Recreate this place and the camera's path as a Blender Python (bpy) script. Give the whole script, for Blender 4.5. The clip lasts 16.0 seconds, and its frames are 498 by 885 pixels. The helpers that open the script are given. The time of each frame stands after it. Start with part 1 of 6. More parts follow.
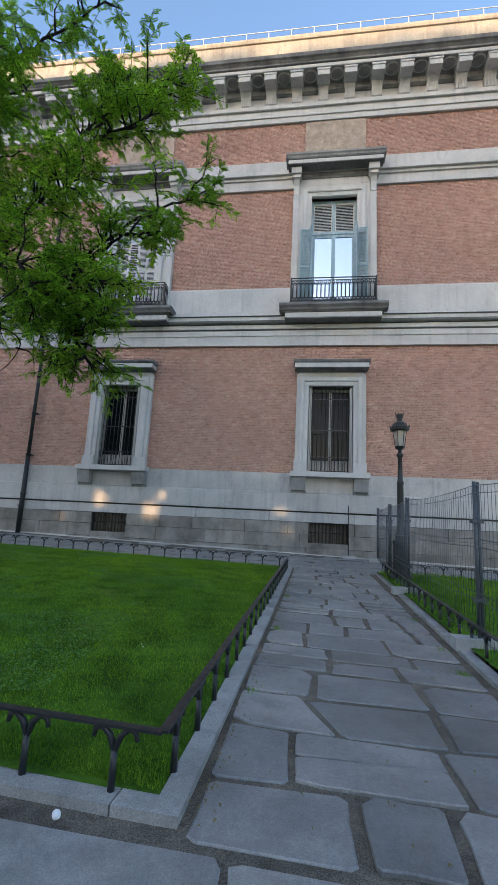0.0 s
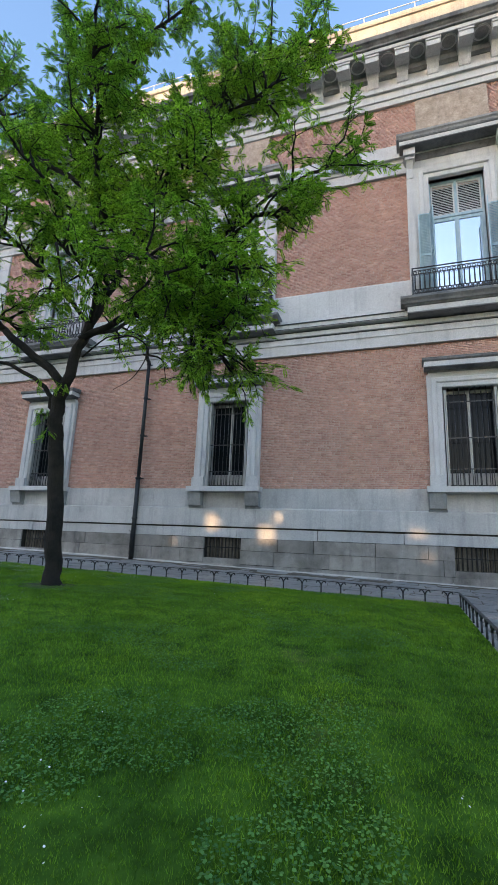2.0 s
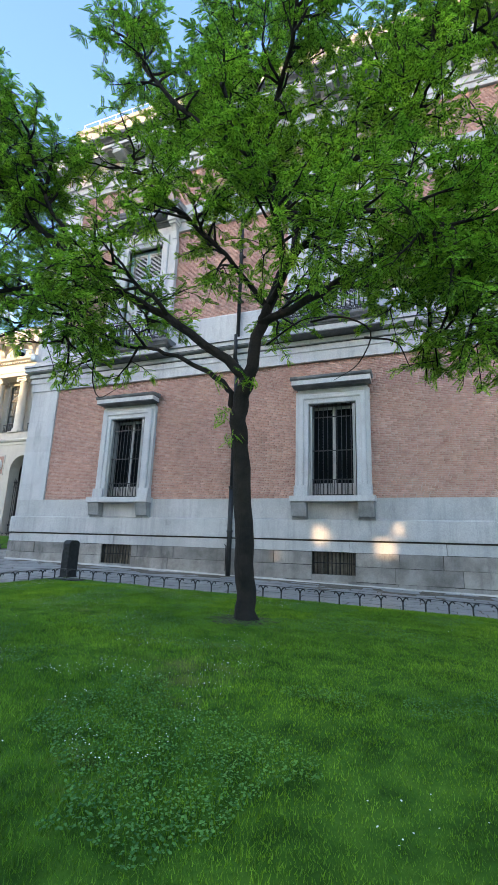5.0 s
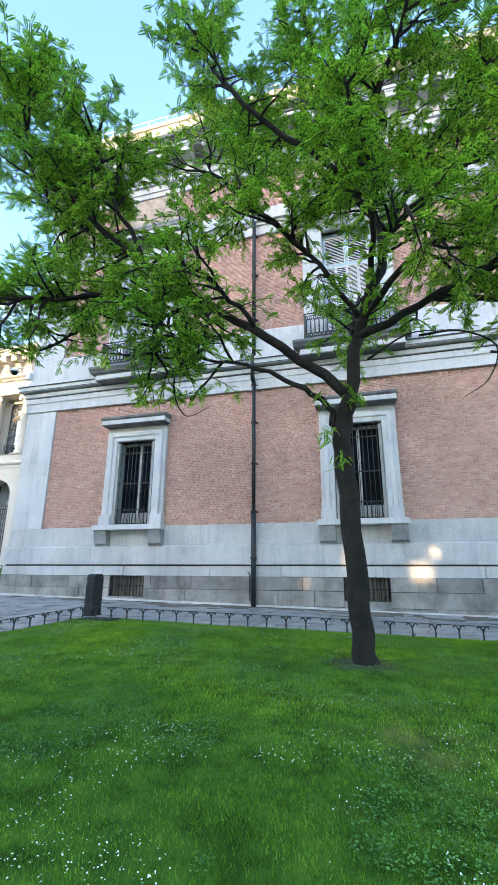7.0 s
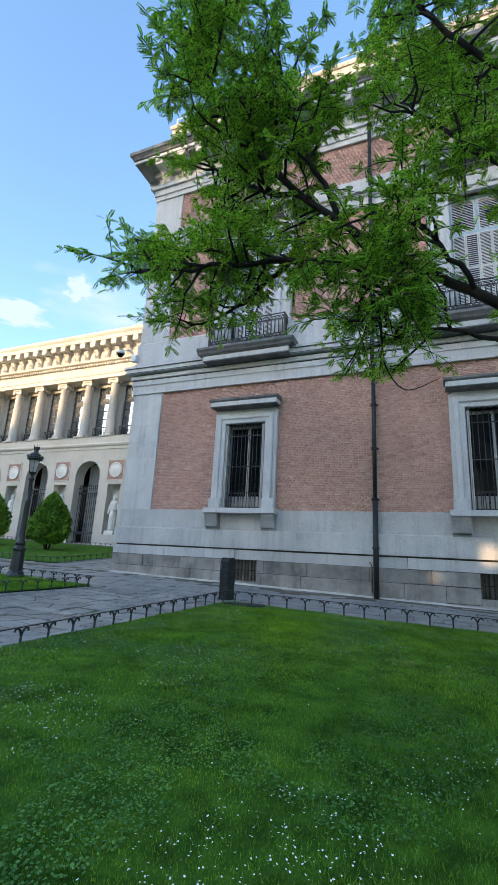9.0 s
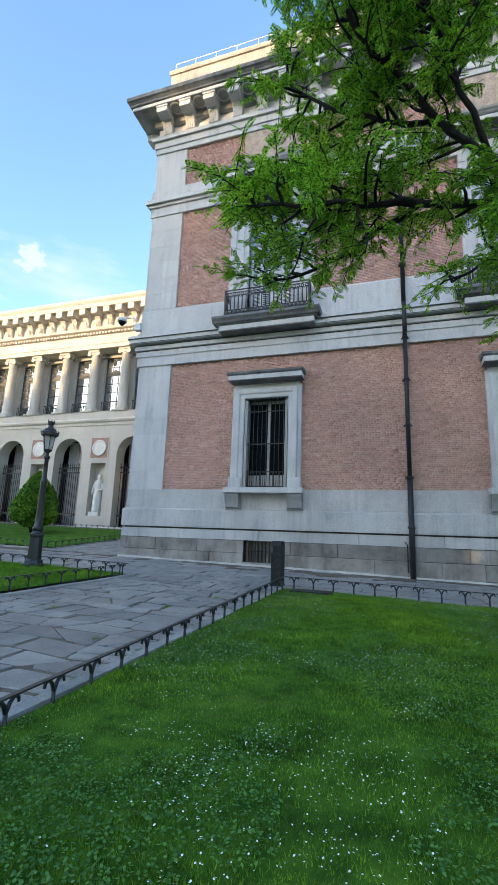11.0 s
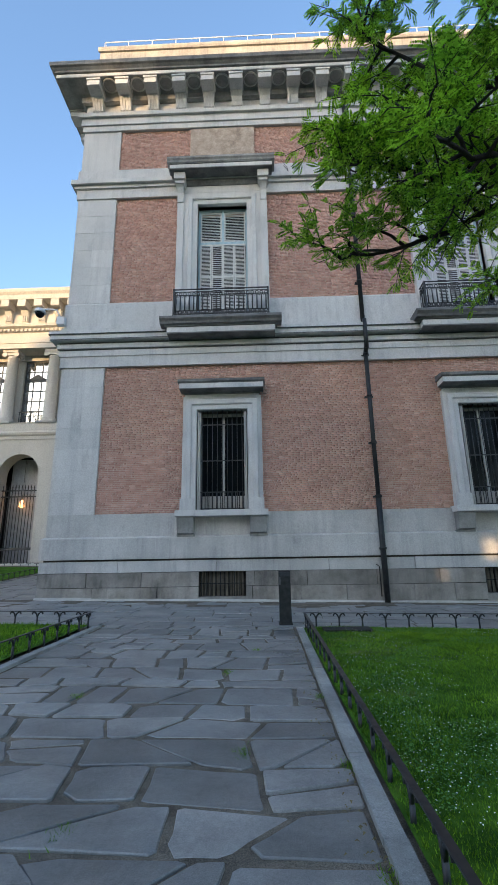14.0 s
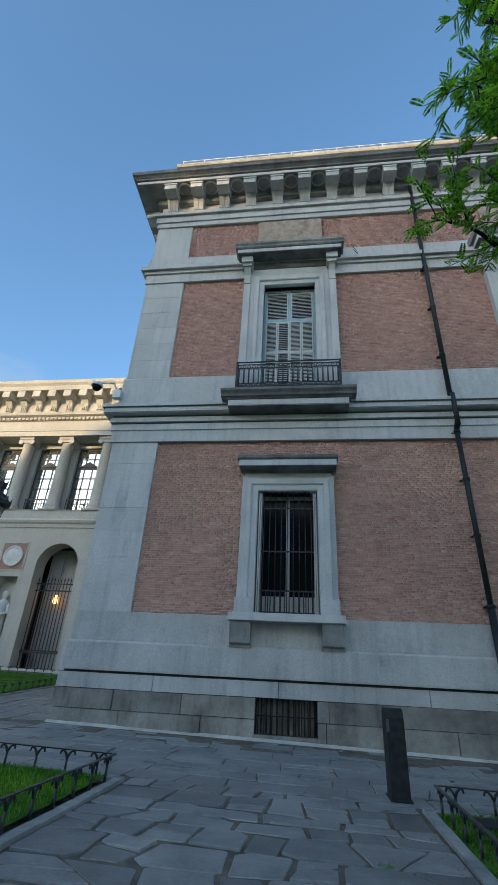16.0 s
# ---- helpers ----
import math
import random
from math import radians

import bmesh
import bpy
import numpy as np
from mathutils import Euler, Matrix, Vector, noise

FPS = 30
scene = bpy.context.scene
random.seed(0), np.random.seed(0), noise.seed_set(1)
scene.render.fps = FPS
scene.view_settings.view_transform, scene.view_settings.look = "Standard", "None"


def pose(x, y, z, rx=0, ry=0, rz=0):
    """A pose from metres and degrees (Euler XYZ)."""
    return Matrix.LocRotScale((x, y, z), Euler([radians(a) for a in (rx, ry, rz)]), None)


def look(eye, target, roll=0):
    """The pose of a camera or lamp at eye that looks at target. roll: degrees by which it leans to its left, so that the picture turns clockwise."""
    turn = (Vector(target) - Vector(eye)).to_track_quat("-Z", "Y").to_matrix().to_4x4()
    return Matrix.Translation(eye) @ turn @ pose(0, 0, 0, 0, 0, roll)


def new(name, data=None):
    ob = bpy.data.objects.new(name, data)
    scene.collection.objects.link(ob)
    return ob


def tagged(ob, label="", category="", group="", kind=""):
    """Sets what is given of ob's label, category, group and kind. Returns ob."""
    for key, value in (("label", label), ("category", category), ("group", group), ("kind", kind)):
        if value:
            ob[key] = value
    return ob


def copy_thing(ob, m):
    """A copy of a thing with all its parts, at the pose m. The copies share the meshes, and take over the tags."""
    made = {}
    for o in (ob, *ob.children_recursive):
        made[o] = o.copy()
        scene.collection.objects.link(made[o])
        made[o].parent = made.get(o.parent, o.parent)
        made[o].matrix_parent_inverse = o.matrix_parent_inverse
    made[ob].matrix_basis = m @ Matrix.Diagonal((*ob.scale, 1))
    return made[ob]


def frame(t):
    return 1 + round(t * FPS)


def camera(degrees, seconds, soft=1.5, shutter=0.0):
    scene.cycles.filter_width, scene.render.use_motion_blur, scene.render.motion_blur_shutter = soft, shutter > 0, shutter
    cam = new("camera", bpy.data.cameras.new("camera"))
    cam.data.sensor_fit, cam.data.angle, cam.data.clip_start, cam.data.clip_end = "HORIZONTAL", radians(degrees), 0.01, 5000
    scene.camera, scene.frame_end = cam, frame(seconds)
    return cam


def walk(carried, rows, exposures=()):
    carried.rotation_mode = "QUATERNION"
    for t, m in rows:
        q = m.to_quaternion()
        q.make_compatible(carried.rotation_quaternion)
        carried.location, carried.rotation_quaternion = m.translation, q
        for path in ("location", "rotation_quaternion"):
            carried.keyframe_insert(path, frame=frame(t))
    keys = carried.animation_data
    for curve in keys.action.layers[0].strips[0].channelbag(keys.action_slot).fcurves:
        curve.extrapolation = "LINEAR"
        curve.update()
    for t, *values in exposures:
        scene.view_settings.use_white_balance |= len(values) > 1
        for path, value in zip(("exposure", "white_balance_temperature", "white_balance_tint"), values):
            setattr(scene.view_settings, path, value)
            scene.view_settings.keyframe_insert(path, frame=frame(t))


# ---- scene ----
cam = camera(57.8, 16.0, soft=1.1)
METRES, EYE, TILT, LEAN, TURN = 22.1, 1.5, 0.0, 0.0, 8.6
ROWS = [
    (0.0, 0.0, 0.0, 0.0, -0.52, 10.3, -2.85),
    (0.5, -0.0121, 0.0273, -0.0008, 1.27, 12.03, -2.63),
    (1.0, -0.0292, 0.05, 0.0019, 4.6, 13.16, -2.58),
    (1.5, -0.0516, 0.067, 0.0042, 7.78, 13.03, -2.55),
    (2.0, -0.078, 0.0829, 0.0049, 10.04, 12.34, -2.37),
    (2.5, -0.1093, 0.0893, 0.0066, 10.95, 12.36, -1.93),
    (3.0, -0.1398, 0.0976, 0.006, 11.25, 12.92, -1.83),
    (3.5, -0.1708, 0.1055, 0.0069, 11.56, 13.45, -2.01),
    (4.0, -0.2017, 0.1117, 0.0091, 11.84, 13.55, -2.09),
    (4.5, -0.2358, 0.1198, 0.0095, 12.11, 13.14, -2.27),
    (7.0, -0.3855, 0.1394, 0.0177, 7.45, 16.05, -0.3),
    (7.5, -0.4163, 0.1413, 0.0172, 7.59, 16.99, -1.42),
    (8.0, -0.4462, 0.1445, 0.0156, 10.37, 16.62, -2.33),
    (8.5, -0.4767, 0.1487, 0.0165, 13.04, 15.54, -2.78),
    (9.0, -0.5064, 0.1538, 0.0181, 14.12, 14.11, -2.98),
    (9.5, -0.5367, 0.1628, 0.0194, 13.99, 13.06, -3.31),
    (10.0, -0.5678, 0.1678, 0.0198, 13.06, 12.39, -2.84),
    (12.5, -0.7336, 0.2136, 0.0208, -0.89, 10.53, -1.03),
    (13.0, -0.7599, 0.2295, 0.02, -5.06, 10.21, -0.28),
    (13.5, -0.7832, 0.2458, 0.022, -6.69, 12.19, 0.34),
    (14.0, -0.7981, 0.2676, 0.0237, -6.71, 14.88, 0.89),
    (14.5, -0.8057, 0.2968, 0.025, -5.73, 17.21, 0.58),
    (15.0, -0.8151, 0.3276, 0.0255, -4.14, 20.02, -0.15),
    (15.5, -0.8169, 0.3587, 0.0258, -2.63, 24.12, -1.4),
    (16.0, -0.8221, 0.3907, 0.0256, -2.04, 28.11, -2.77),
]
walk(cam, [(t, pose(0, 0, EYE, TILT, LEAN, TURN) @ pose(METRES * x, METRES * y, METRES * z, 90 + pitch, roll, yaw)) for t, x, y, z, yaw, pitch, roll in ROWS],
     exposures=[(0.0, 2.08, 6100, 15), (2.0, 2.32, 6050, 15), (3.2, 2.72, 5950, 14), (4.6, 2.66, 5850, 13), (7.0, 3.15, 5750, 11), (8.0, 2.7, 5700, 12), (9.0, 2.33, 5700, 11), (10.2, 2.42, 5750, 11), (12.5, 2.37, 5750, 10), (13.0, 2.55, 5850, 12), (14.0, 2.08, 5900, 12), (14.6, 2.15, 5870, 11), (15.0, 2.05, 5850, 9), (15.6, 1.76, 5650, 7), (16.0, 1.55, 5350, 4)])

# ---- light ----
SUN_EL, SUN_AZ = 9.0, 205.0          # degrees; azimuth clockwise from +y
to_sun = Vector((math.sin(radians(SUN_AZ)) * math.cos(radians(SUN_EL)), math.cos(radians(SUN_AZ)) * math.cos(radians(SUN_EL)), math.sin(radians(SUN_EL))))
world = bpy.data.worlds.new("sky")
scene.world = world
world.use_nodes = True
wn = world.node_tree.nodes
sky = wn.new("ShaderNodeTexSky")
sky.sky_type = "NISHITA"
sky.sun_disc = False
sky.sun_elevation = radians(SUN_EL)
sky.sun_rotation = radians(SUN_AZ)
sky.air_density, sky.dust_density, sky.ozone_density = 1.0, 1.5, 1.5
wn["Background"].inputs["Strength"].default_value = 0.135
world.node_tree.links.new(sky.outputs[0], wn["Background"].inputs["Color"])
sun = new("sun", bpy.data.lights.new("sun", "SUN"))
sun.data.energy, sun.data.angle, sun.data.color = 1.45, radians(0.53), (1.0, 0.64, 0.3)
sun.matrix_world = look(to_sun * 50, (0, 0, 0))

# ---- materials ----
def material(name, base, rough=0.8, metal=0.0, spec=0.3):
    m = bpy.data.materials.new(name)
    m.use_nodes = True
    b = m.node_tree.nodes["Principled BSDF"]
    b.inputs["Base Color"].default_value = (*base, 1)
    b.inputs["Roughness"].default_value = rough
    b.inputs["Metallic"].default_value = metal
    b.inputs["Specular IOR Level"].default_value = spec
    return m


def node(m, kind, **sets):
    n = m.node_tree.nodes.new(kind)
    for k, v in sets.items():
        n.inputs[k.replace("_", " ")].default_value = v
    return n


def link(m, a, b):
    m.node_tree.links.new(a, b)


def coords(m):
    return m.node_tree.nodes.new("ShaderNodeNewGeometry").outputs["Position"]


def ramp(m, src, stops):
    r = m.node_tree.nodes.new("ShaderNodeValToRGB")
    e = r.color_ramp.elements
    while len(e) < len(stops):
        e.new(0.5)
    for el, (p, c) in zip(e, stops):
        el.position = p
        el.color = (*c, 1) if len(c) == 3 else c
    link(m, src, r.inputs[0])
    return r.outputs[0]


def noise_of(m, scale, detail=5.0, rough=0.6, stretch=(1, 1, 1)):
    mp = m.node_tree.nodes.new("ShaderNodeMapping")
    mp.inputs["Scale"].default_value = stretch
    link(m, coords(m), mp.inputs[0])
    n = node(m, "ShaderNodeTexNoise", Scale=scale, Detail=detail, Roughness=rough)
    link(m, mp.outputs[0], n.inputs["Vector"])
    return n.outputs["Fac"]


def mix(m, kind, fac, a, b):
    x = m.node_tree.nodes.new("ShaderNodeMix")
    x.data_type, x.blend_type = "RGBA", kind
    for sock, v in ((x.inputs[0], fac), (x.inputs[6], a), (x.inputs[7], b)):
        if hasattr(v, "links"):
            link(m, v, sock)
        elif isinstance(v, (int, float)):
            sock.default_value = v
        else:
            sock.default_value = (*v, 1)
    return x.outputs[2]


def bump(m, src, strength, distance=0.01):
    b = node(m, "ShaderNodeBump", Strength=strength, Distance=distance)
    link(m, src, b.inputs["Height"])
    link(m, b.outputs[0], m.node_tree.nodes["Principled BSDF"].inputs["Normal"])


def base_of(m, src):
    link(m, src, m.node_tree.nodes["Principled BSDF"].inputs["Base Color"])


def rough_of(m, src):
    link(m, src, m.node_tree.nodes["Principled BSDF"].inputs["Roughness"])


def stone_material(name, dark, light, big=0.5, fine=18.0, spots=0.25, bumpy=0.35, vary=0.0, streak=0.0, speckle=0.0):
    """Stone with cloudy tone, fine grain, and darker stains that run down it."""
    m = material(name, light, 0.85)
    c = ramp(m, noise_of(m, big, 6), [(0.3, dark), (0.7, light)])
    g = ramp(m, noise_of(m, fine, 6, 0.75), [(0.25, (0.72, 0.72, 0.72)), (0.75, (1.15, 1.15, 1.15))])
    c = mix(m, "MULTIPLY", 1.0, c, g)
    s = ramp(m, noise_of(m, 1.7, 8, 0.7, (1, 1, 0.35)), [(0.55, (1, 1, 1)), (0.78, (1 - spots, 1 - spots, 1 - spots * 0.95))])
    c = mix(m, "MULTIPLY", 1.0, c, s)
    if streak:
        t = ramp(m, noise_of(m, 2.2, 6, 0.65, (1.6, 1.6, 0.09)), [(0.5, (1, 1, 1)), (0.8, (1 - streak, 1 - streak, 1 - streak * 0.9))])
        c = mix(m, "MULTIPLY", 1.0, c, t)
    if speckle:
        k = ramp(m, noise_of(m, 130, 3, 0.6), [(0.36, (1 - speckle,) * 3), (0.5, (1, 1, 1)), (0.66, (1 + speckle,) * 3)])
        c = mix(m, "MULTIPLY", 1.0, c, k)
        k = ramp(m, noise_of(m, 7, 6, 0.7), [(0.3, (1 - speckle * 0.7,) * 3), (0.7, (1 + speckle * 0.6, 1 + speckle * 0.55, 1 + speckle * 0.5))])
        c = mix(m, "MULTIPLY", 1.0, c, k)
    if vary:
        o = m.node_tree.nodes.new("ShaderNodeObjectInfo")
        v = ramp(m, o.outputs["Random"], [(0, (1 - vary,) * 3), (0.5, (1, 1, 1)), (1, (1 + vary * 0.8, 1 + vary * 0.7, 1 + vary * 0.6))])
        c = mix(m, "MULTIPLY", 1.0, c, v)
    base_of(m, c)
    bump(m, noise_of(m, fine, 8, 0.75), bumpy, 0.01)
    return m


STONE = stone_material("grey_stone", (0.48, 0.48, 0.475), (0.60, 0.595, 0.585), 0.45, 20, 0.28, 0.25, 0.0, 0.26)
STONE_CORNER = stone_material("corner_ashlar", (0.47, 0.47, 0.465), (0.60, 0.595, 0.585), 0.45, 20, 0.3, 0.3, 0.08, 0.26)
ATTIC = stone_material("attic_stone", (0.36, 0.33, 0.28), (0.56, 0.53, 0.46), 0.5, 14, 0.5, 0.35, 0.0, 0.45)
PALE_MORTAR = stone_material("pale_dusty_mortar", (0.42, 0.4, 0.36), (0.62, 0.59, 0.54), 2.0, 30, 0.3, 0.5)
STONE_LIGHT = stone_material("window_stone", (0.50, 0.50, 0.495), (0.62, 0.615, 0.60), 0.8, 25, 0.26, 0.25, 0.0, 0.22)
GRANITE = stone_material("plinth_granite", (0.175, 0.162, 0.143), (0.38, 0.355, 0.32), 1.1, 30, 0.6, 0.9, 0.24, 0.35, 0.12)
# dark tone for weathering, and for the shade under the cornice
WEATHERED_SHADED = stone_material("weathered_shaded_stone", (0.19, 0.195, 0.195), (0.38, 0.38, 0.375), 1.1, 22, 0.35, 0.35, 0.0, 0.35)
STONE_BASE = stone_material("dusty_base_stone", (0.41, 0.405, 0.395), (0.57, 0.56, 0.54), 0.6, 22, 0.38, 0.3, 0.08, 0.3)
PLAQUE = stone_material("rough_plaque_stone", (0.30, 0.235, 0.185), (0.5, 0.41, 0.335), 3.0, 12, 0.5, 1.0)
WARM_STONE = stone_material("far_limestone", (0.46, 0.43, 0.375), (0.58, 0.55, 0.49), 0.35, 10, 0.15, 0.2, 0.0, 0.12)
PALE_STONE = stone_material("statue_marble", (0.62, 0.61, 0.58), (0.75, 0.74, 0.71), 1.5, 14, 0.2, 0.2)
SLAB = stone_material("paving_slate", (0.155, 0.158, 0.156), (0.31, 0.31, 0.3), 1.6, 26, 0.4, 0.6, 0.34, 0.0, 0.2)
SLAB_REST = stone_material("outer_paving_slate", (0.16, 0.163, 0.162), (0.32, 0.32, 0.312), 1.6, 26, 0.35, 0.35, 0.0, 0.0, 0.25)
for _m in (SLAB, SLAB_REST):
    _b = _m.node_tree.nodes["Principled BSDF"]
    _b.inputs["Roughness"].default_value, _b.inputs["Specular IOR Level"].default_value = 0.4, 0.8
KERB = stone_material("kerb_granite", (0.25, 0.247, 0.235), (0.44, 0.43, 0.405), 1.6, 60, 0.35, 0.8, 0.14, 0.0, 0.2)
CONCRETE = stone_material("fence_foot_concrete", (0.33, 0.33, 0.32), (0.46, 0.45, 0.43), 2.0, 35, 0.3, 0.5)
DIRT = stone_material("joint_earth", (0.095, 0.08, 0.06), (0.24, 0.205, 0.16), 2.5, 75, 0.45, 1.0, 0.0, 0.0, 0.5)


def brick_piece_material(name, source, output):
    """Fired clay, each brick of its own tone, under cloudy weathering."""
    m = material(name, (0.45, 0.25, 0.19), 0.9, 0, 0.2)
    o = m.node_tree.nodes.new(source)
    c = ramp(m, o.outputs[output], [(0.0, (0.44, 0.255, 0.2)), (0.15, (0.505, 0.305, 0.245)), (0.85, (0.55, 0.345, 0.28)), (1.0, (0.6, 0.41, 0.34))])
    big = ramp(m, noise_of(m, 0.28, 5, 0.6), [(0.3, (0.86, 0.85, 0.86)), (0.7, (1.12, 1.1, 1.07))])
    c = mix(m, "MULTIPLY", 1.0, c, big)
    mid = ramp(m, noise_of(m, 2.4, 6, 0.7, (1, 1, 1.8)), [(0.35, (0.82, 0.8, 0.8)), (0.62, (1.07, 1.07, 1.07))])
    c = mix(m, "MULTIPLY", 1.0, c, mid)
    pale = ramp(m, noise_of(m, 0.9, 7, 0.7, (1, 1, 1.5)), [(0.6, (0, 0, 0)), (0.85, (0.4, 0.4, 0.4))])
    c = mix(m, "MIX", pale, c, (0.58, 0.46, 0.39))
    base_of(m, c)
    bump(m, noise_of(m, 60, 5, 0.7), 0.4, 0.006)
    return m


BRICK_ONE = brick_piece_material("single_brick", "ShaderNodeObjectInfo", "Random")
BRICK_MANY = brick_piece_material("many_bricks", "ShaderNodeNewGeometry", "Random Per Island")
MORTAR = stone_material("pinkish_mortar", (0.47, 0.37, 0.31), (0.6, 0.49, 0.42), 0.6, 30, 0.35, 0.5)
IRON = material("dark_painted_iron", (0.016, 0.017, 0.019), 0.5, 0.0, 0.5)
rough_of(IRON, ramp(IRON, noise_of(IRON, 14), [(0.3, (0.3, 0.3, 0.3)), (0.7, (0.52, 0.52, 0.52))]))
PIPE = material("dark_pipe_paint", (0.03, 0.034, 0.038), 0.5, 0.0, 0.3)
base_of(PIPE, ramp(PIPE, noise_of(PIPE, 5), [(0.35, (0.014, 0.016, 0.018)), (0.75, (0.035, 0.037, 0.038))]))
BOLLARD = material("dark_bollard_paint", (0.03, 0.035, 0.036), 0.6, 0.0, 0.25)
base_of(BOLLARD, ramp(BOLLARD, noise_of(BOLLARD, 9, 7), [(0.35, (0.012, 0.014, 0.014)), (0.72, (0.032, 0.034, 0.034))]))
SHUTTER = material("blue_grey_shutter_paint", (0.46, 0.53, 0.56), 0.6)
base_of(SHUTTER, ramp(SHUTTER, noise_of(SHUTTER, 6, 6, 0.6, (1, 1, 0.3)), [(0.3, (0.24, 0.36, 0.43)), (0.7, (0.42, 0.53, 0.58))]))
SHUTTER_PALE = material("weathered_white_shutter", (0.55, 0.56, 0.54), 0.7)
base_of(SHUTTER_PALE, ramp(SHUTTER_PALE, noise_of(SHUTTER_PALE, 7, 6, 0.6, (1, 1, 0.25)), [(0.3, (0.44, 0.46, 0.46)), (0.75, (0.64, 0.64, 0.61))]))
WOOD = material("painted_window_frame", (0.27, 0.27, 0.25), 0.6)
base_of(WOOD, ramp(WOOD, noise_of(WOOD, 4, 6, 0.6, (2, 2, 0.3)), [(0.3, (0.3, 0.29, 0.27)), (0.7, (0.46, 0.45, 0.42))]))
CURTAIN = material("white_blind_cloth", (0.78, 0.79, 0.79), 0.8)
base_of(CURTAIN, ramp(CURTAIN, noise_of(CURTAIN, 2, 3, 0.5, (4, 1, 0.2)), [(0.3, (0.72, 0.73, 0.74)), (0.7, (0.82, 0.82, 0.81))]))
# room colour set near black in place of missing light
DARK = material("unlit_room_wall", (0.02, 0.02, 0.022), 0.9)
GALV = material("galvanised_steel", (0.085, 0.092, 0.1), 0.5, 0.3, 0.4)
rough_of(GALV, ramp(GALV, noise_of(GALV, 20), [(0.3, (0.35, 0.35, 0.35)), (0.7, (0.6, 0.6, 0.6))]))
WHITE_PAINT = material("white_rail_paint", (0.78, 0.79, 0.8), 0.5)
GLASS = material("window_glass", (0.008, 0.01, 0.012), 0.1, 0.0, 0.09)
bump(GLASS, noise_of(GLASS, 1.2, 2), 0.05, 0.02)
LAMP_GLASS = material("frosted_lamp_glass", (0.6, 0.6, 0.57), 0.3)
LAMP_GLASS.node_tree.nodes["Principled BSDF"].inputs["Transmission Weight"].default_value = 0.55
CAM_WHITE = material("camera_housing", (0.6, 0.61, 0.62), 0.4)


def leaf_material(name, dark, light, trans, hue=1.0):
    m = material(name, light, 0.55, 0, 0.14)
    g = m.node_tree.nodes.new("ShaderNodeNewGeometry")
    c = ramp(m, g.outputs["Random Per Island"], [(0.0, dark), (0.6, light), (1.0, tuple(min(1, x * 1.35) for x in light))])
    b = ramp(m, noise_of(m, 0.6, 4), [(0.3, (0.62, 0.7, 0.68)), (0.5, (1.0, 1.0, 1.0)), (0.7, (1.42, 1.24, 0.95))])
    c = mix(m, "MULTIPLY", 1.0, c, b)
    base_of(m, c)
    p = m.node_tree.nodes["Principled BSDF"]
    t = m.node_tree.nodes.new("ShaderNodeBsdfTranslucent")
    tc = mix(m, "MULTIPLY", 1.0, c, (1.5, 1.6, 0.6))
    link(m, tc, t.inputs[0])
    s = m.node_tree.nodes.new("ShaderNodeMixShader")
    s.inputs[0].default_value = trans
    link(m, p.outputs[0], s.inputs[1])
    link(m, t.outputs[0], s.inputs[2])
    link(m, s.outputs[0], m.node_tree.nodes["Material Output"].inputs[0])
    return m


LEAF = leaf_material("locust_leaf", (0.022, 0.07, 0.013), (0.205, 0.36, 0.048), 0.5)
BUSH_LEAF = leaf_material("clipped_bush_leaf", (0.04, 0.1, 0.014), (0.15, 0.27, 0.03), 0.25)
GRASS = leaf_material("grass_blade", (0.06, 0.14, 0.013), (0.15, 0.27, 0.028), 0.38)
_p = GRASS.node_tree.nodes["Principled BSDF"].inputs["Base Color"]
_d = ramp(GRASS, noise_of(GRASS, 0.5, 8, 0.72), [(0.585, (0, 0, 0)), (0.7, (0.75, 0.75, 0.75))])
base_of(GRASS, mix(GRASS, "MIX", _d, _p.links[0].from_socket, (0.2, 0.19, 0.07)))
_p = GRASS.node_tree.nodes["Principled BSDF"].inputs["Base Color"]
_m = ramp(GRASS, noise_of(GRASS, 2.6, 5, 0.6), [(0.36, (0.45, 0.52, 0.46)), (0.5, (0.85, 0.88, 0.8)), (0.66, (1.25, 1.2, 1.05))])
base_of(GRASS, mix(GRASS, "MULTIPLY", 1.0, _p.links[0].from_socket, _m))
CLOVER = leaf_material("clover_leaf", (0.045, 0.125, 0.03), (0.105, 0.225, 0.055), 0.25)
PETAL = material("white_clover_flower", (0.8, 0.8, 0.74), 0.7)
BARK = stone_material("dark_bark", (0.008, 0.007, 0.006), (0.03, 0.024, 0.019), 4.0, 14, 0.4, 1.0)
bump(BARK, noise_of(BARK, 9, 8, 0.7, (3.0, 3.0, 0.5)), 1.0, 0.04)
SOIL = material("lawn_soil", (0.04, 0.065, 0.015), 0.95, 0, 0.1)
base_of(SOIL, mix(SOIL, "MIX", ramp(SOIL, noise_of(SOIL, 0.5, 8, 0.72), [(0.585, (0, 0, 0)), (0.72, (0.75, 0.75, 0.75))]), ramp(SOIL, noise_of(SOIL, 5, 8, 0.7), [(0.3, (0.045, 0.115, 0.012)), (0.7, (0.095, 0.2, 0.02))]), (0.16, 0.15, 0.06)))
_p = SOIL.node_tree.nodes["Principled BSDF"].inputs["Base Color"]
_m = ramp(SOIL, noise_of(SOIL, 2.6, 5, 0.6), [(0.36, (0.5, 0.56, 0.5)), (0.5, (0.9, 0.92, 0.85)), (0.66, (1.35, 1.25, 1.1))])
base_of(SOIL, mix(SOIL, "MULTIPLY", 1.0, _p.links[0].from_socket, _m))
bump(SOIL, noise_of(SOIL, 30, 8, 0.8), 0.8, 0.03)
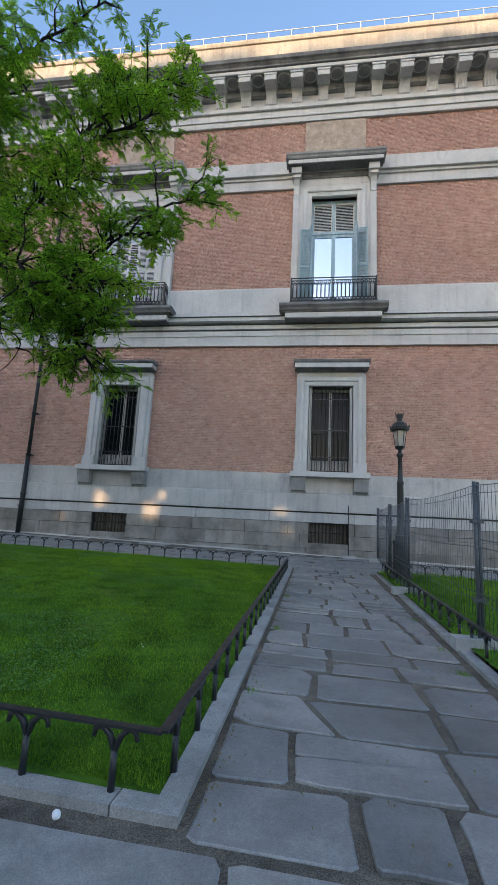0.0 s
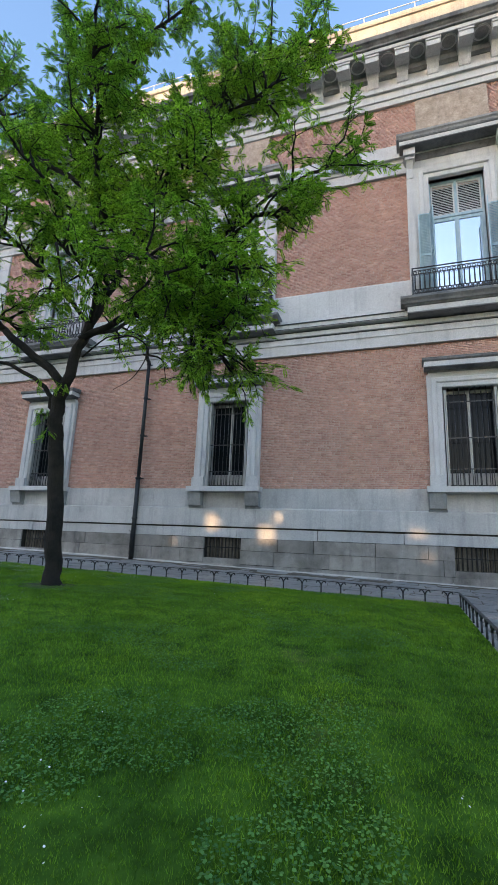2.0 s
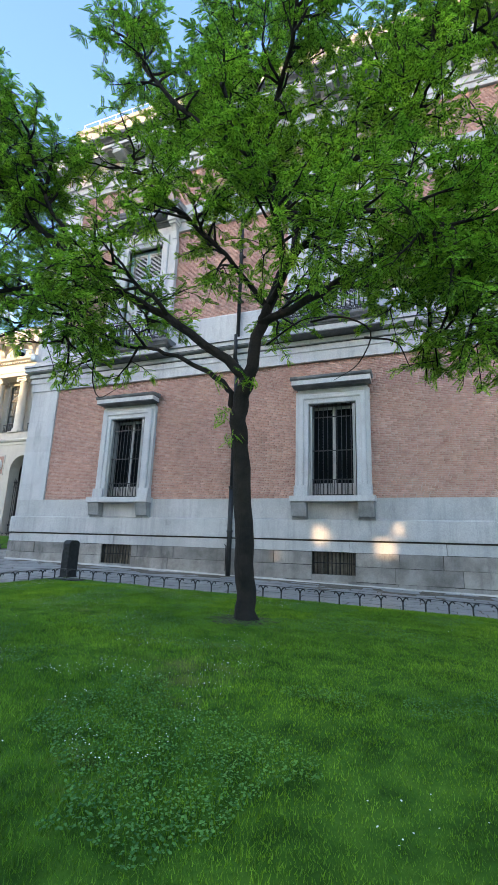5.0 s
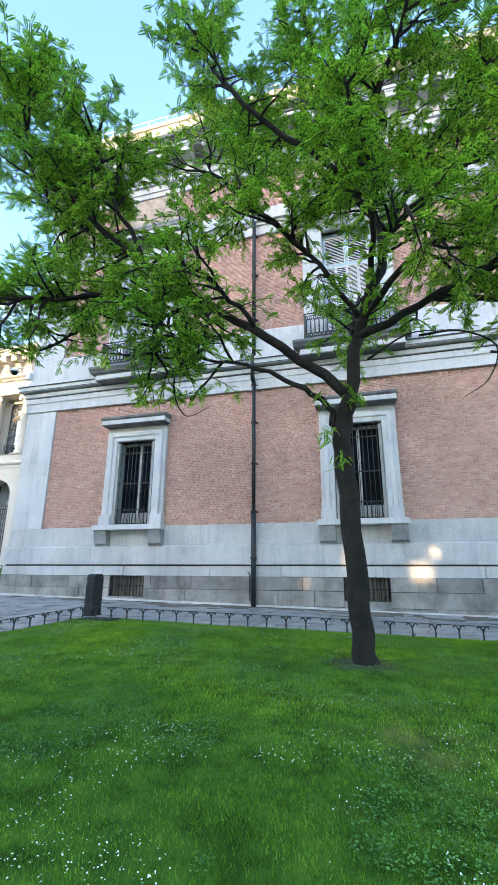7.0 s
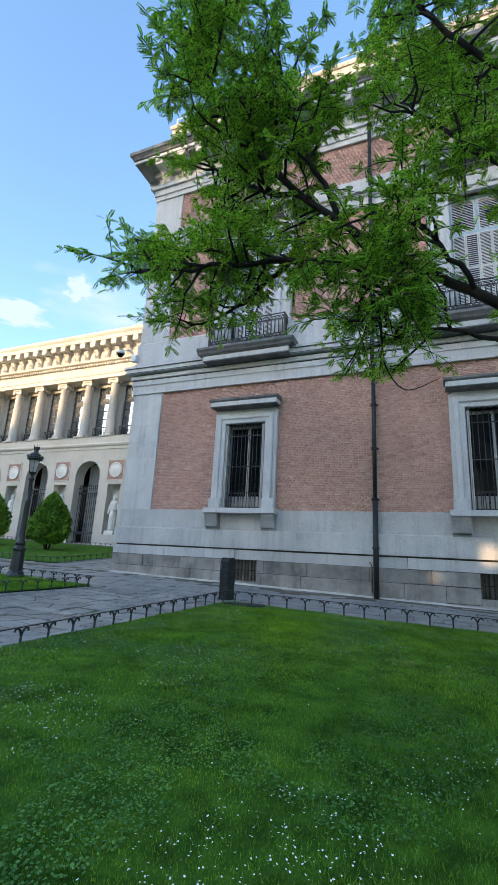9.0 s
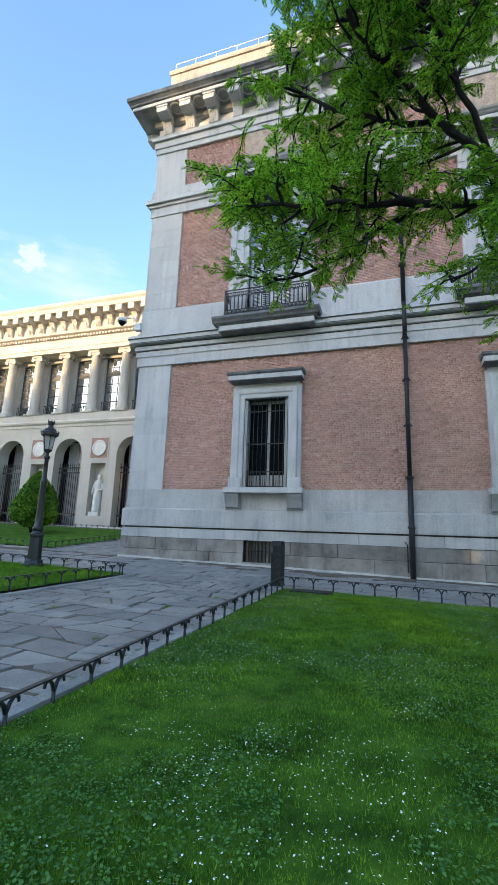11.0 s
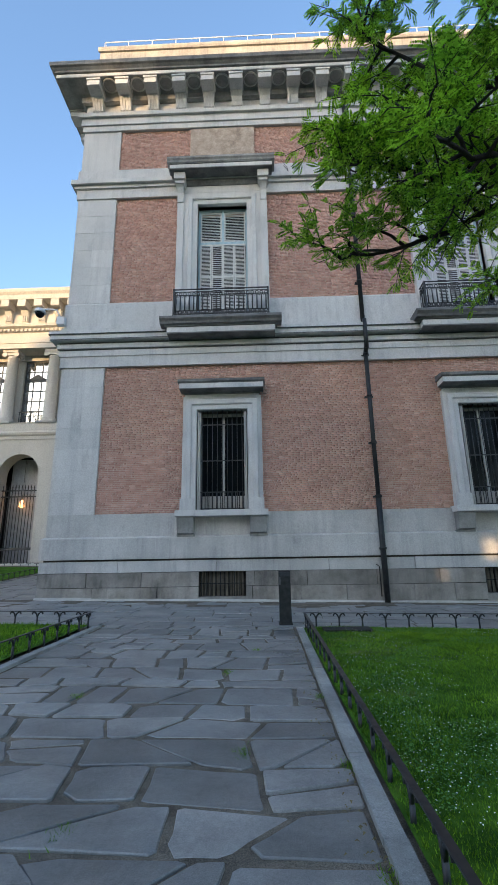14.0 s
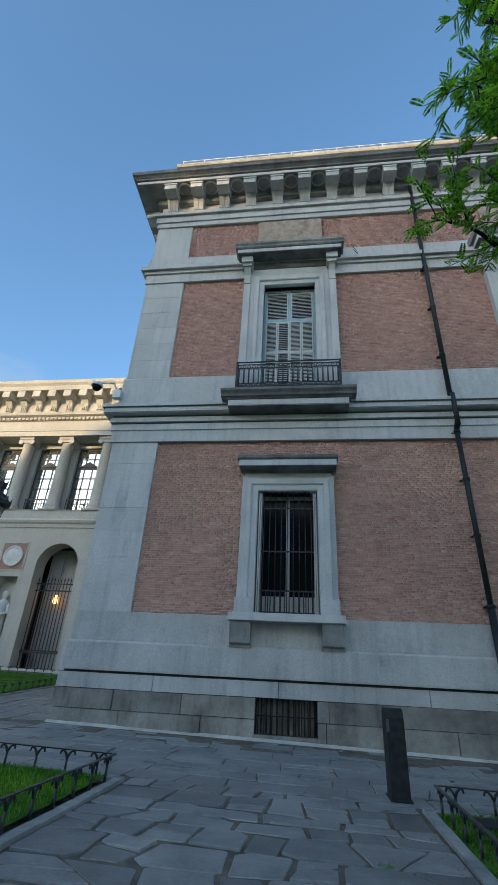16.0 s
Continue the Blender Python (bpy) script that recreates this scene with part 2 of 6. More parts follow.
FAR_GREEN = material("sun_block_green", (0.03, 0.05, 0.018), 0.95, 0, 0.1)
base_of(FAR_GREEN, ramp(FAR_GREEN, noise_of(FAR_GREEN, 0.7, 8, 0.75), [(0.3, (0.015, 0.03, 0.01)), (0.7, (0.05, 0.08, 0.025))]))
COATED = material("sky_reflecting_glass", (0.42, 0.46, 0.5), 0.05, 0.85, 0.5)
bump(COATED, noise_of(COATED, 0.7, 2), 0.06, 0.03)
SKY_PANE = material("mirror_bright_pane", (0.6, 0.65, 0.7), 0.05, 0.9, 0.5)
bump(SKY_PANE, noise_of(SKY_PANE, 0.7, 2), 0.05, 0.02)
SOOT_SHADE = stone_material("sooty_shade_stone", (0.05, 0.052, 0.055), (0.13, 0.13, 0.13), 1.4, 20, 0.4, 0.4)
# ledge stone whose near-black colour holds both soot and underside shade
SOOTY_SHADED = stone_material("sooty_shaded_ledge_stone", (0.1, 0.102, 0.105), (0.24, 0.24, 0.238), 1.3, 20, 0.45, 0.4, 0.0, 0.4)
SLAT = stone_material("dusty_slat_wood", (0.09, 0.08, 0.062), (0.19, 0.17, 0.135), 3, 24, 0.3, 0.4, 0.3)
TERRACOTTA = material("red_plaster_panel", (0.33, 0.2, 0.16), 0.9)
base_of(TERRACOTTA, ramp(TERRACOTTA, noise_of(TERRACOTTA, 3, 6), [(0.3, (0.28, 0.17, 0.135)), (0.7, (0.4, 0.26, 0.21))]))
GATE = material("dark_bronze_gate", (0.05, 0.05, 0.048), 0.5, 0.2, 0.5)
# dark board colour, also the painted shade behind the plinth joints
BOARD_SHADE = stone_material("dusty_board_gap_shade", (0.03, 0.028, 0.025), (0.075, 0.068, 0.055), 3, 20, 0.3, 0.3)
SCREEN = stone_material("grey_wooden_screen", (0.32, 0.32, 0.315), (0.46, 0.455, 0.44), 1.0, 12, 0.3, 0.3, 0.0, 0.3)
PAPER = material("white_paper_scrap", (0.75, 0.75, 0.73), 0.8)
_g = SLAB_REST.node_tree.nodes.new("ShaderNodeNewGeometry")
_v = ramp(SLAB_REST, _g.outputs["Random Per Island"], [(0, (0.8, 0.8, 0.8)), (0.5, (1, 1, 1)), (1, (1.15, 1.14, 1.12))])
base_of(SLAB_REST, mix(SLAB_REST, "MULTIPLY", 1.0, SLAB_REST.node_tree.nodes["Principled BSDF"].inputs["Base Color"].links[0].from_socket, _v))
FOOT_SHADE = stone_material("shaded_foot_patch", (0.035, 0.04, 0.02), (0.075, 0.07, 0.04), 3.0, 30, 0.4, 1.0)
LAMP_GLOW = material("warm_lamp", (0.8, 0.5, 0.25), 0.5)
LAMP_GLOW.node_tree.nodes["Principled BSDF"].inputs["Emission Color"].default_value = (1.0, 0.45, 0.12, 1)
LAMP_GLOW.node_tree.nodes["Principled BSDF"].inputs["Emission Strength"].default_value = 1.2

# ---- building helpers ----
def box(bm, x0, x1, y0, y1, z0, z1):
    v = [bm.verts.new(p) for p in ((x0, y0, z0), (x1, y0, z0), (x1, y1, z0), (x0, y1, z0), (x0, y0, z1), (x1, y0, z1), (x1, y1, z1), (x0, y1, z1))]
    for f in ((0, 3, 2, 1), (4, 5, 6, 7), (0, 1, 5, 4), (1, 2, 6, 5), (2, 3, 7, 6), (3, 0, 4, 7)):
        bm.faces.new([v[i] for i in f])
    return v


def mould(bm, x0, x1, profile, back, ends=True):
    """A moulding along x: profile is (y, z) from bottom to top, closed against the plane y = back."""
    pts = [(back, profile[0][1])] + list(profile) + [(back, profile[-1][1])]
    a = [bm.verts.new((x0, y, z)) for y, z in pts]
    b = [bm.verts.new((x1, y, z)) for y, z in pts]
    n = len(pts)
    for i in range(n):
        j = (i + 1) % n
        bm.faces.new((a[i], b[i], b[j], a[j]))
    if ends:
        bm.faces.new(list(reversed(b)))
        bm.faces.new(a)


def mould_y(bm, y0, y1, profile, back):
    """The same along y, for walls that face -x: profile is (x, z)."""
    pts = [(back, profile[0][1])] + list(profile) + [(back, profile[-1][1])]
    a = [bm.verts.new((x, y0, z)) for x, z in pts]
    b = [bm.verts.new((x, y1, z)) for x, z in pts]
    n = len(pts)
    for i in range(n):
        j = (i + 1) % n
        bm.faces.new((a[j], b[j], b[i], a[i]))
    bm.faces.new(b)
    bm.faces.new(list(reversed(a)))


def lathe(bm, profile, n=16, at=(0, 0, 0), smooth=True):
    rings = []
    for r, z in profile:
        rings.append([bm.verts.new((at[0] + r * math.cos(2 * math.pi * i / n), at[1] + r * math.sin(2 * math.pi * i / n), at[2] + z)) for i in range(n)])
    for a, b in zip(rings, rings[1:]):
        for i in range(n):
            f = bm.faces.new((a[i], a[(i + 1) % n], b[(i + 1) % n], b[i]))
            f.smooth = smooth
    bm.faces.new(list(reversed(rings[0])))
    bm.faces.new(rings[-1])


def tube(bm, pts, radii, n=6, smooth=True):
    """A round tapered tube through the points."""
    rings = []
    pts = [Vector(p) for p in pts]
    if not hasattr(radii, "__len__"):
        radii = [radii] * len(pts)
    side = None
    for i, p in enumerate(pts):
        d = (pts[min(i + 1, len(pts) - 1)] - pts[max(i - 1, 0)]).normalized()
        if side is None:
            side = d.cross(Vector((0.31, 0.17, 0.93)))
            if side.length < 0.05:
                side = d.cross(Vector((1, 0, 0)))
        side = (side - d * side.dot(d)).normalized()
        up = d.cross(side)
        rings.append([bm.verts.new(p + (side * math.cos(2 * math.pi * k / n) + up * math.sin(2 * math.pi * k / n)) * radii[i]) for k in range(n)])
    for a, b in zip(rings, rings[1:]):
        for k in range(n):
            f = bm.faces.new((a[k], a[(k + 1) % n], b[(k + 1) % n], b[k]))
            f.smooth = smooth
    bm.faces.new(list(reversed(rings[0])))
    bm.faces.new(rings[-1])


def finish(bm, bevel=0.0):
    if bevel:
        sharp = [e for e in bm.edges if len(e.link_faces) == 2 and e.calc_face_angle(0) > 0.6]
        bmesh.ops.bevel(bm, geom=sharp, offset=bevel, segments=1, affect="EDGES", clamp_overlap=True)
    bmesh.ops.recalc_face_normals(bm, faces=bm.faces)


def mesh_of(name, bm, mat, bevel=0.0):
    finish(bm, bevel)
    me = bpy.data.meshes.new(name)
    bm.to_mesh(me)
    bm.free()
    me.materials.append(mat)
    return me


def part(name, bm, mat, parent, label="", bevel=0.0):
    ob = new(name, mesh_of(name, bm, mat, bevel))
    ob.parent = parent
    return tagged(ob, label)


def thing(name, label, category, group="", at=(0, 0, 0), kind=""):
    ob = new(name)
    ob.location = at
    return tagged(ob, label, category, group, kind)


def share(name, me, parent, m):
    """One more piece on a shared mesh."""
    ob = new(name, me)
    ob.parent = parent
    ob.matrix_basis = m
    return ob


def raw_mesh(name, verts, faces, mat):
    """A mesh from numpy arrays: faces all with the same number of corners."""
    me = bpy.data.meshes.new(name)
    verts = np.asarray(verts, dtype=np.float32)
    faces = np.asarray(faces, dtype=np.int32)
    k = faces.shape[1]
    me.vertices.add(len(verts))
    me.vertices.foreach_set("co", verts.ravel())
    me.loops.add(faces.size)
    me.loops.foreach_set("vertex_index", faces.ravel())
    me.polygons.add(len(faces))
    me.polygons.foreach_set("loop_start", np.arange(0, faces.size, k, dtype=np.int32))
    me.polygons.foreach_set("loop_total", np.full(len(faces), k, dtype=np.int32))
    me.update(calc_edges=True)
    me.materials.append(mat)
    return me


def gz(x, y):
    """Height of the paved ground, which climbs gently to the corner and the far front."""
    x, y = max(-70, min(25, x)), max(-25, min(36, y))
    return 0.016 * y - 0.018 * x + 0.06 * max(0, y - 20.5)


def bm_new():
    return bmesh.new()

# ---- ground ----
bm = bm_new()
xs = [-1500, -400, -150] + [-90 + 3 * i for i in range(44)] + [60, 150, 400, 1500]
ys = [-1500, -400, -150] + [-42 + 3 * i for i in range(29)] + [70, 150, 400, 1500]
grid = [[bm.verts.new((x, y, gz(x, y) - 0.016)) for x in xs] for y in ys]
for a, b in zip(grid, grid[1:]):
    for i in range(len(xs) - 1):
        bm.faces.new((a[i], a[i + 1], b[i + 1], b[i]))
ground = new("ground", mesh_of("ground", bm, DIRT))
tagged(ground, "brown sandy earth between and under the paving", "ground", kind="structure")

LAWN = (-17.48, -0.76, 2.54, 14.24)      # x0, x1, y0 at the right end, y1


def near_edge(x):
    """The lawn's front edge, which runs slightly askew."""
    return 2.54 + 0.58 * (LAWN[1] - x) / (LAWN[1] - LAWN[0])


def lawn_z(x, y):
    """A lawn that swells slightly toward its middle."""
    u = (x - LAWN[0]) / (LAWN[1] - LAWN[0])
    v = (y - 2.5) / (LAWN[3] - 2.5)
    s = max(0.0, min(u, 1 - u, v * 0.7, (1 - v) * 0.7))
    return gz(x, y) + 0.03 + 0.14 * min(1, s * 5) ** 0.7 + 0.02 * noise.noise((x * 0.8, y * 0.8, 0))


def lawn_mesh(name, x0, x1, y0, y1, zf, label, step=0.5, front=None):
    bm = bm_new()
    nx, ny = max(2, int((x1 - x0) / step)), max(2, int((y1 - y0) / step))
    rows = []
    for j in range(ny + 1):
        row = []
        for i in range(nx + 1):
            x = x0 + (x1 - x0) * i / nx
            f = front(x) if front else y0
            y = f + (y1 - f) * j / ny
            row.append(bm.verts.new((x, y, zf(x, y))))
        rows.append(row)
    for a, b in zip(rows, rows[1:]):
        for i in range(nx):
            fc = bm.faces.new((a[i], a[i + 1], b[i + 1], b[i]))
            fc.smooth = True
    return tagged(new(name, mesh_of(name, bm, SOIL)), label, "lawn", kind="structure")


lawn_main = lawn_mesh("lawn", LAWN[0], LAWN[1], 2.5, LAWN[3], lawn_z, "green mown lawn with clover and daisies round a tree", 0.4, near_edge)
flat = lambda x, y: gz(x, y) + 0.07
lawn_mesh("lawn_right", 1.95, 14.0, 0.0, 14.9, flat, "green lawn strip behind the wire fence")
lawn_mesh("lawn_left", -45.0, -22.35, -6.0, 14.15, flat, "green lawn beyond the paved walk with a street lamp")
lawn_mesh("lawn_far", -75.0, -31.2, 21.0, 33.0, flat, "green lawn with clipped bushes before the colonnaded front", 2.0)

# ---- the brick pavilion ----
FY = 20.4                      # plane of its front
CX = -26.6                     # its corner
RX = 18.0
BAYS = (-19.87, -9.55, 0.62)
pavilion = thing("museum_pavilion", "three-storey brick and grey stone museum pavilion with deep bracketed cornice", "building")
LOW = (1.0, 3.93, 7.95)        # ground-floor opening: half width, bottom, top
UP = (1.12, 11.8, 17.9)
BAS = (0.86, 0.85, 1.76)
BACK = FY + 0.75


def strip(bm, x0, x1, z0, z1, y0, openings):
    """A length of wall from x0 to x1 and z0 to z1, cut open where the openings are."""
    xs = sorted({x0, x1, *[min(max(c + s * w, x0), x1) for c, w, a, b in openings for s in (-1, 1)]})
    zs = sorted({z0, z1, *[min(max(z, z0), z1) for c, w, a, b in openings for z in (a, b)]})
    for xa, xb in zip(xs, xs[1:]):
        for za, zb in zip(zs, zs[1:]):
            xm, zm = (xa + xb) / 2, (za + zb) / 2
            if any(abs(xm - c) < w and a < zm < b for c, w, a, b in openings):
                continue
            box(bm, xa, xb, y0, BACK, za, zb)


lows = [(c, *LOW) for c in BAYS]
ups = [(c, *UP) for c in BAYS]
bass = [(c, *BAS) for c in BAYS]
Q1 = -24.8                     # where the corner strip of stone ends and brick begins
bm = bm_new()
strip(bm, CX, RX, -0.6, 2.2, FY + 0.01, bass)
bmesh.ops.remove_doubles(bm, verts=bm.verts, dist=0.0005)
# core coloured near black to give shade in the joints and groove
part("plinth_core", bm, BOARD_SHADE, pavilion)
bm = bm_new()
strip(bm, CX, RX, 2.2, 3.88, FY, [])
part("base_wall", bm, STONE_BASE, pavilion)
bm = bm_new()
strip(bm, CX, Q1, 3.88, 9.99, FY, [])
strip(bm, CX, RX, 9.99, 13.0, FY, ups)
strip(bm, CX, Q1, 13.0, 18.48, FY, [])
strip(bm, CX, RX, 18.48, 20.08, FY, [])
strip(bm, CX, Q1, 20.08, 22.45, FY, [])
strip(bm, CX, RX, 22.45, 25.2, FY, [])
bmesh.ops.remove_doubles(bm, verts=bm.verts, dist=0.0005)
part("stone_wall", bm, STONE, pavilion)
BRICK_FIELDS = {}
for nm, z0, z1, op in (("lower_brick_field", 3.88, 9.99, lows), ("upper_brick_field", 13.0, 18.48, ups), ("frieze_brick_field", 20.08, 22.45, [])):
    bm = bm_new()
    strip(bm, Q1, RX, z0, z1, FY + 0.08, op)
    bmesh.ops.remove_doubles(bm, verts=bm.verts, dist=0.0005)
    BRICK_FIELDS[nm] = part(nm, bm, MORTAR, pavilion, "weathered pinkish brick field")
# side wall toward the far front, closed back and top
bm = bm_new()
box(bm, CX, CX + 0.75, BACK, 60.0, -0.6, 25.2)
box(bm, RX - 0.75, RX, BACK, 60.0, -0.6, 25.2)
box(bm, CX, RX, 60.0, 60.7, -0.6, 25.2)
part("side_wall", bm, STONE, pavilion)
for nm, ends in (("roof_deck", (CX + 0.3, RX, FY + 0.2, 60.5, 25.2, 26.6)), ("attic_front", (CX + 0.3, RX, FY + 0.2, FY + 1.4, 26.602, 28.25)), ("attic_side", (CX + 0.3, CX + 1.5, FY + 1.402, 60.5, 26.602, 28.25))):
    bm = bm_new()
    box(bm, *ends)
    part(nm, bm, ATTIC, pavilion, "weathered pale stone attic")
bm = bm_new()
mould(bm, CX + 0.22, RX, [(FY + 0.12, 28.0), (FY + 0.08, 28.1), (FY + 0.08, 28.254)], FY + 0.19)
part("attic_coping", bm, ATTIC, pavilion, "thin pale stone coping")
# room floors and back walls behind the windows, coloured near black to read as unlit
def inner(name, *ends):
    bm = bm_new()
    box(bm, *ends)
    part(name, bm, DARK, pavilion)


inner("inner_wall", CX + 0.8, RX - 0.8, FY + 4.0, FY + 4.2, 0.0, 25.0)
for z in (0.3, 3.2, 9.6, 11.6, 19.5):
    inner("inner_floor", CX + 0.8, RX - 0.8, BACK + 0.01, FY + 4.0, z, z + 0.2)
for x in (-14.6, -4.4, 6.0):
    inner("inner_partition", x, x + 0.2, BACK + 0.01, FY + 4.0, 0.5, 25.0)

# string courses
STRINGS = (
    ("base_course", [(FY - 0.13, 2.2), (FY - 0.13, 2.97), (FY - 0.03, 3.03)]),
    ("floor_band", [(FY - 0.08, 9.97), (FY - 0.08, 10.45), (FY - 0.13, 10.45), (FY - 0.13, 10.7)]),
    ("floor_cornice", [(FY - 0.10, 10.72), (FY - 0.10, 10.78), (FY - 0.2, 10.78), (FY - 0.2, 10.98), (FY - 0.12, 11.0), (FY - 0.12, 11.07), (FY - 0.42, 11.07), (FY - 0.42, 11.3), (FY - 0.48, 11.32), (FY - 0.48, 11.46), (FY - 0.2, 11.52)]),
    ("pedestal_band", [(FY - 0.16, 11.52), (FY - 0.16, 11.72), (FY - 0.07, 11.76), (FY - 0.07, 12.9), (FY - 0.02, 12.98)]),
    ("lintel_band", [(FY - 0.07, 18.46), (FY - 0.07, 18.98), (FY - 0.16, 18.98), (FY - 0.16, 19.14), (FY - 0.3, 19.14), (FY - 0.3, 19.36), (FY - 0.08, 19.42), (FY - 0.08, 20.06)]),
    ("architrave", [(FY - 0.08, 22.43), (FY - 0.08, 22.74), (FY - 0.15, 22.74), (FY - 0.15, 23.14), (FY - 0.28, 23.14), (FY - 0.28, 23.36), (FY - 0.08, 23.42)]),
    ("cornice", [(FY - 0.12, 24.08), (FY - 0.22, 24.12), (FY - 0.22, 24.42), (FY - 0.32, 24.5), (FY - 1.12, 24.52), (FY - 1.12, 24.74)]),
    ("cornice_gutter", [(FY - 1.14, 24.74), (FY - 1.2, 24.76), (FY - 1.2, 24.86), (FY - 1.3, 24.96), (FY - 1.38, 25.0), (FY - 1.4, 25.2), (FY - 0.4, 25.42)]),
)
for nm, prof in STRINGS:
    bm = bm_new()
    # front run, cut clear of the upper openings where the band would cross them
    if nm == "pedestal_band":
        edges = [CX - 0.0] + [e for c in BAYS for e in (c - UP[0], c + UP[0])] + [RX]
        mould(bm, edges[0], edges[1], prof, FY + 0.02)
        for a, b in zip(edges[2::2], edges[3::2]):
            run = bm_new()
            mould(run, a, b, prof, FY + 0.02)
            part(nm, run, STONE, pavilion)
    else:
        mould(bm, CX, RX, prof, FY + 0.02)
    # mitred corner block by block, then the run along the side
    for (ya, za), (yb, zb) in zip(prof, prof[1:]):
        if zb <= za:
            continue
        lo = [bm.verts.new(p) for p in ((CX - (FY - ya), ya, za), (CX + 0.02, ya, za), (CX + 0.02, 60, za), (CX - (FY - ya), 60, za))]
        hi = [bm.verts.new(p) for p in ((CX - (FY - yb), yb, zb), (CX + 0.02, yb, zb), (CX + 0.02, 60, zb), (CX - (FY - yb), 60, zb))]
        for f in ((0, 1, 5, 4), (1, 2, 6, 5), (2, 3, 7, 6), (3, 0, 4, 7), (0, 3, 2, 1), (4, 5, 6, 7)):
            v = lo + hi
            bm.faces.new([v[i] for i in f])
    bmesh.ops.remove_doubles(bm, verts=bm.verts, dist=0.0005)
    me = bpy.data.meshes.new(nm)
    bmesh.ops.recalc_face_normals(bm, faces=bm.faces)
    bm.to_mesh(me)
    bm.free()
    # cornice colour darkened for soffit shade as well as weathering
    me.materials.append({"cornice": WEATHERED_SHADED, "cornice_gutter": SOOTY_SHADED, "base_course": STONE_BASE}.get(nm, STONE))
    ob = new(nm, me)
    ob.parent = pavilion

# dark strips along the mouldings: shadow lines and soot put into one colour
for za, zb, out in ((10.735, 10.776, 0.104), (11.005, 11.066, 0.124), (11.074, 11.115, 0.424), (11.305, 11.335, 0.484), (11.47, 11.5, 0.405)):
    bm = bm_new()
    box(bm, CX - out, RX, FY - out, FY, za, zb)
    part("soot_shadow_strip", bm, SOOT_SHADE, pavilion)

bm = bm_new()
box(bm, CX - 1.126, RX, FY - 1.126, FY - 1.0, 24.56, 24.72)
part("cornice_fascia", bm, STONE_LIGHT, pavilion, "pale stone fascia over the darkened body")

# brackets under the cornice: fluted console with a block above
bm = bm_new()
box(bm, -0.30, 0.30, -1.06, -0.2, 24.12, 24.5)
box(bm, -0.335, 0.335, -1.10, -0.2, 24.40, 24.5)
for k in range(4):
    x = -0.2 + 0.133 * k
    prof = [(-0.16, 23.44), (-0.24, 23.5), (-0.28, 23.7), (-0.36, 23.9), (-0.52, 24.12)]
    mould(bm, x - 0.055, x + 0.055, prof, 0.0)
mould(bm, -0.24, 0.24, [(-0.11, 23.44), (-0.18, 23.5), (-0.22, 23.7), (-0.3, 23.9), (-0.46, 24.12)], 0.0)
bracket = mesh_of("cornice_bracket", bm, STONE)
x = -25.95
while x < RX - 0.5:
    share("cornice_bracket", bracket, pavilion, pose(x, FY, 0))
    x += 1.363
y = FY + 0.75
while y < 40:
    share("cornice_bracket", bracket, pavilion, pose(CX, y, 0, 0, 0, -90))
    y += 1.363
# round coffers in the soffit between the brackets
bm = bm_new()
lathe(bm, [(0.36, 0.0), (0.36, -0.03), (0.29, -0.035), (0.29, 0.0)], 20)
coffer = mesh_of("soffit_ring", bm, STONE)
x = -25.95 + 0.68
while x < RX - 0.5:
    share("soffit_ring", coffer, pavilion, pose(x, FY - 0.68, 24.515))
    x += 1.363

# plinth stones, each proud of the wall
random.seed(4)
for z0, z1 in ((0.0, 0.62), (0.62, 1.2), (1.2, 1.72), (1.72, 2.14)):
    x = CX - 0.13
    while x < RX:
        w = random.uniform(1.3, 2.6) if z0 < 1.5 else random.uniform(2.6, 4.2)
        xb = min(x + w, RX)
        cut = [(x, xb)]
        for c in BAYS:
            nxt = []
            for a, b in cut:
                if z1 > BAS[1] and z0 < BAS[2] - 0.1 and b > c - BAS[0] and a < c + BAS[0]:
                    if a < c - BAS[0]:
                        nxt.append((a, c - BAS[0]))
                    if b > c + BAS[0]:
                        nxt.append((c + BAS[0], b))
                else:
                    nxt.append((a, b))
            cut = nxt
        for a, b in cut:
            if b - a < 0.05:
                continue
            base = -0.1 if z0 == 0 else z0
            bm = bm_new()
            out = {0.0: 0.13, 0.62: 0.105, 1.2: 0.085, 1.72: 0.06}[z0] + random.uniform(-0.022, 0.022)
            for q in box(bm, a + 0.009, b - 0.009, FY - out, FY + 0.005, base + 0.009, z1 - 0.009):
                q.co.x += random.uniform(-0.008, 0.008)
                q.co.z += random.uniform(-0.008, 0.008)
                if q.co.y < FY - 0.02:
                    q.co.y += random.uniform(-0.012, 0.012)
            part("plinth_stone", bm, GRANITE if z0 < 1.5 else STONE_BASE, pavilion, bevel=0.028)
        x = xb
for z0, z1, out in ((-0.1, 0.62, 0.13), (0.62, 1.2, 0.105), (1.2, 1.72, 0.085), (1.72, 2.11, 0.06)):
    y = FY - out + 0.3
    while y < 34:
        w = random.uniform(1.4, 2.4)
        bm = bm_new()
        box(bm, CX - out, CX + 0.02, y + 0.006, y + w - 0.006, z0, z1 - 0.006)
        part("plinth_stone", bm, GRANITE, pavilion, bevel=0.014)
        y += w


def surround(bm, c, hw, zb, zt, profile):
    """A moulded surround, mitred round three sides of an opening: profile is (distance outward, y)."""
    rows = []
    for d, y in profile:
        rows.append([bm.verts.new(p) for p in ((c - hw - d, y, zb), (c - hw - d, y, zt + d), (c + hw + d, y, zt + d), (c + hw + d, y, zb))])
    for a, b in zip(rows, rows[1:]):
        for i in range(3):
            bm.faces.new((a[i], a[i + 1], b[i + 1], b[i]))


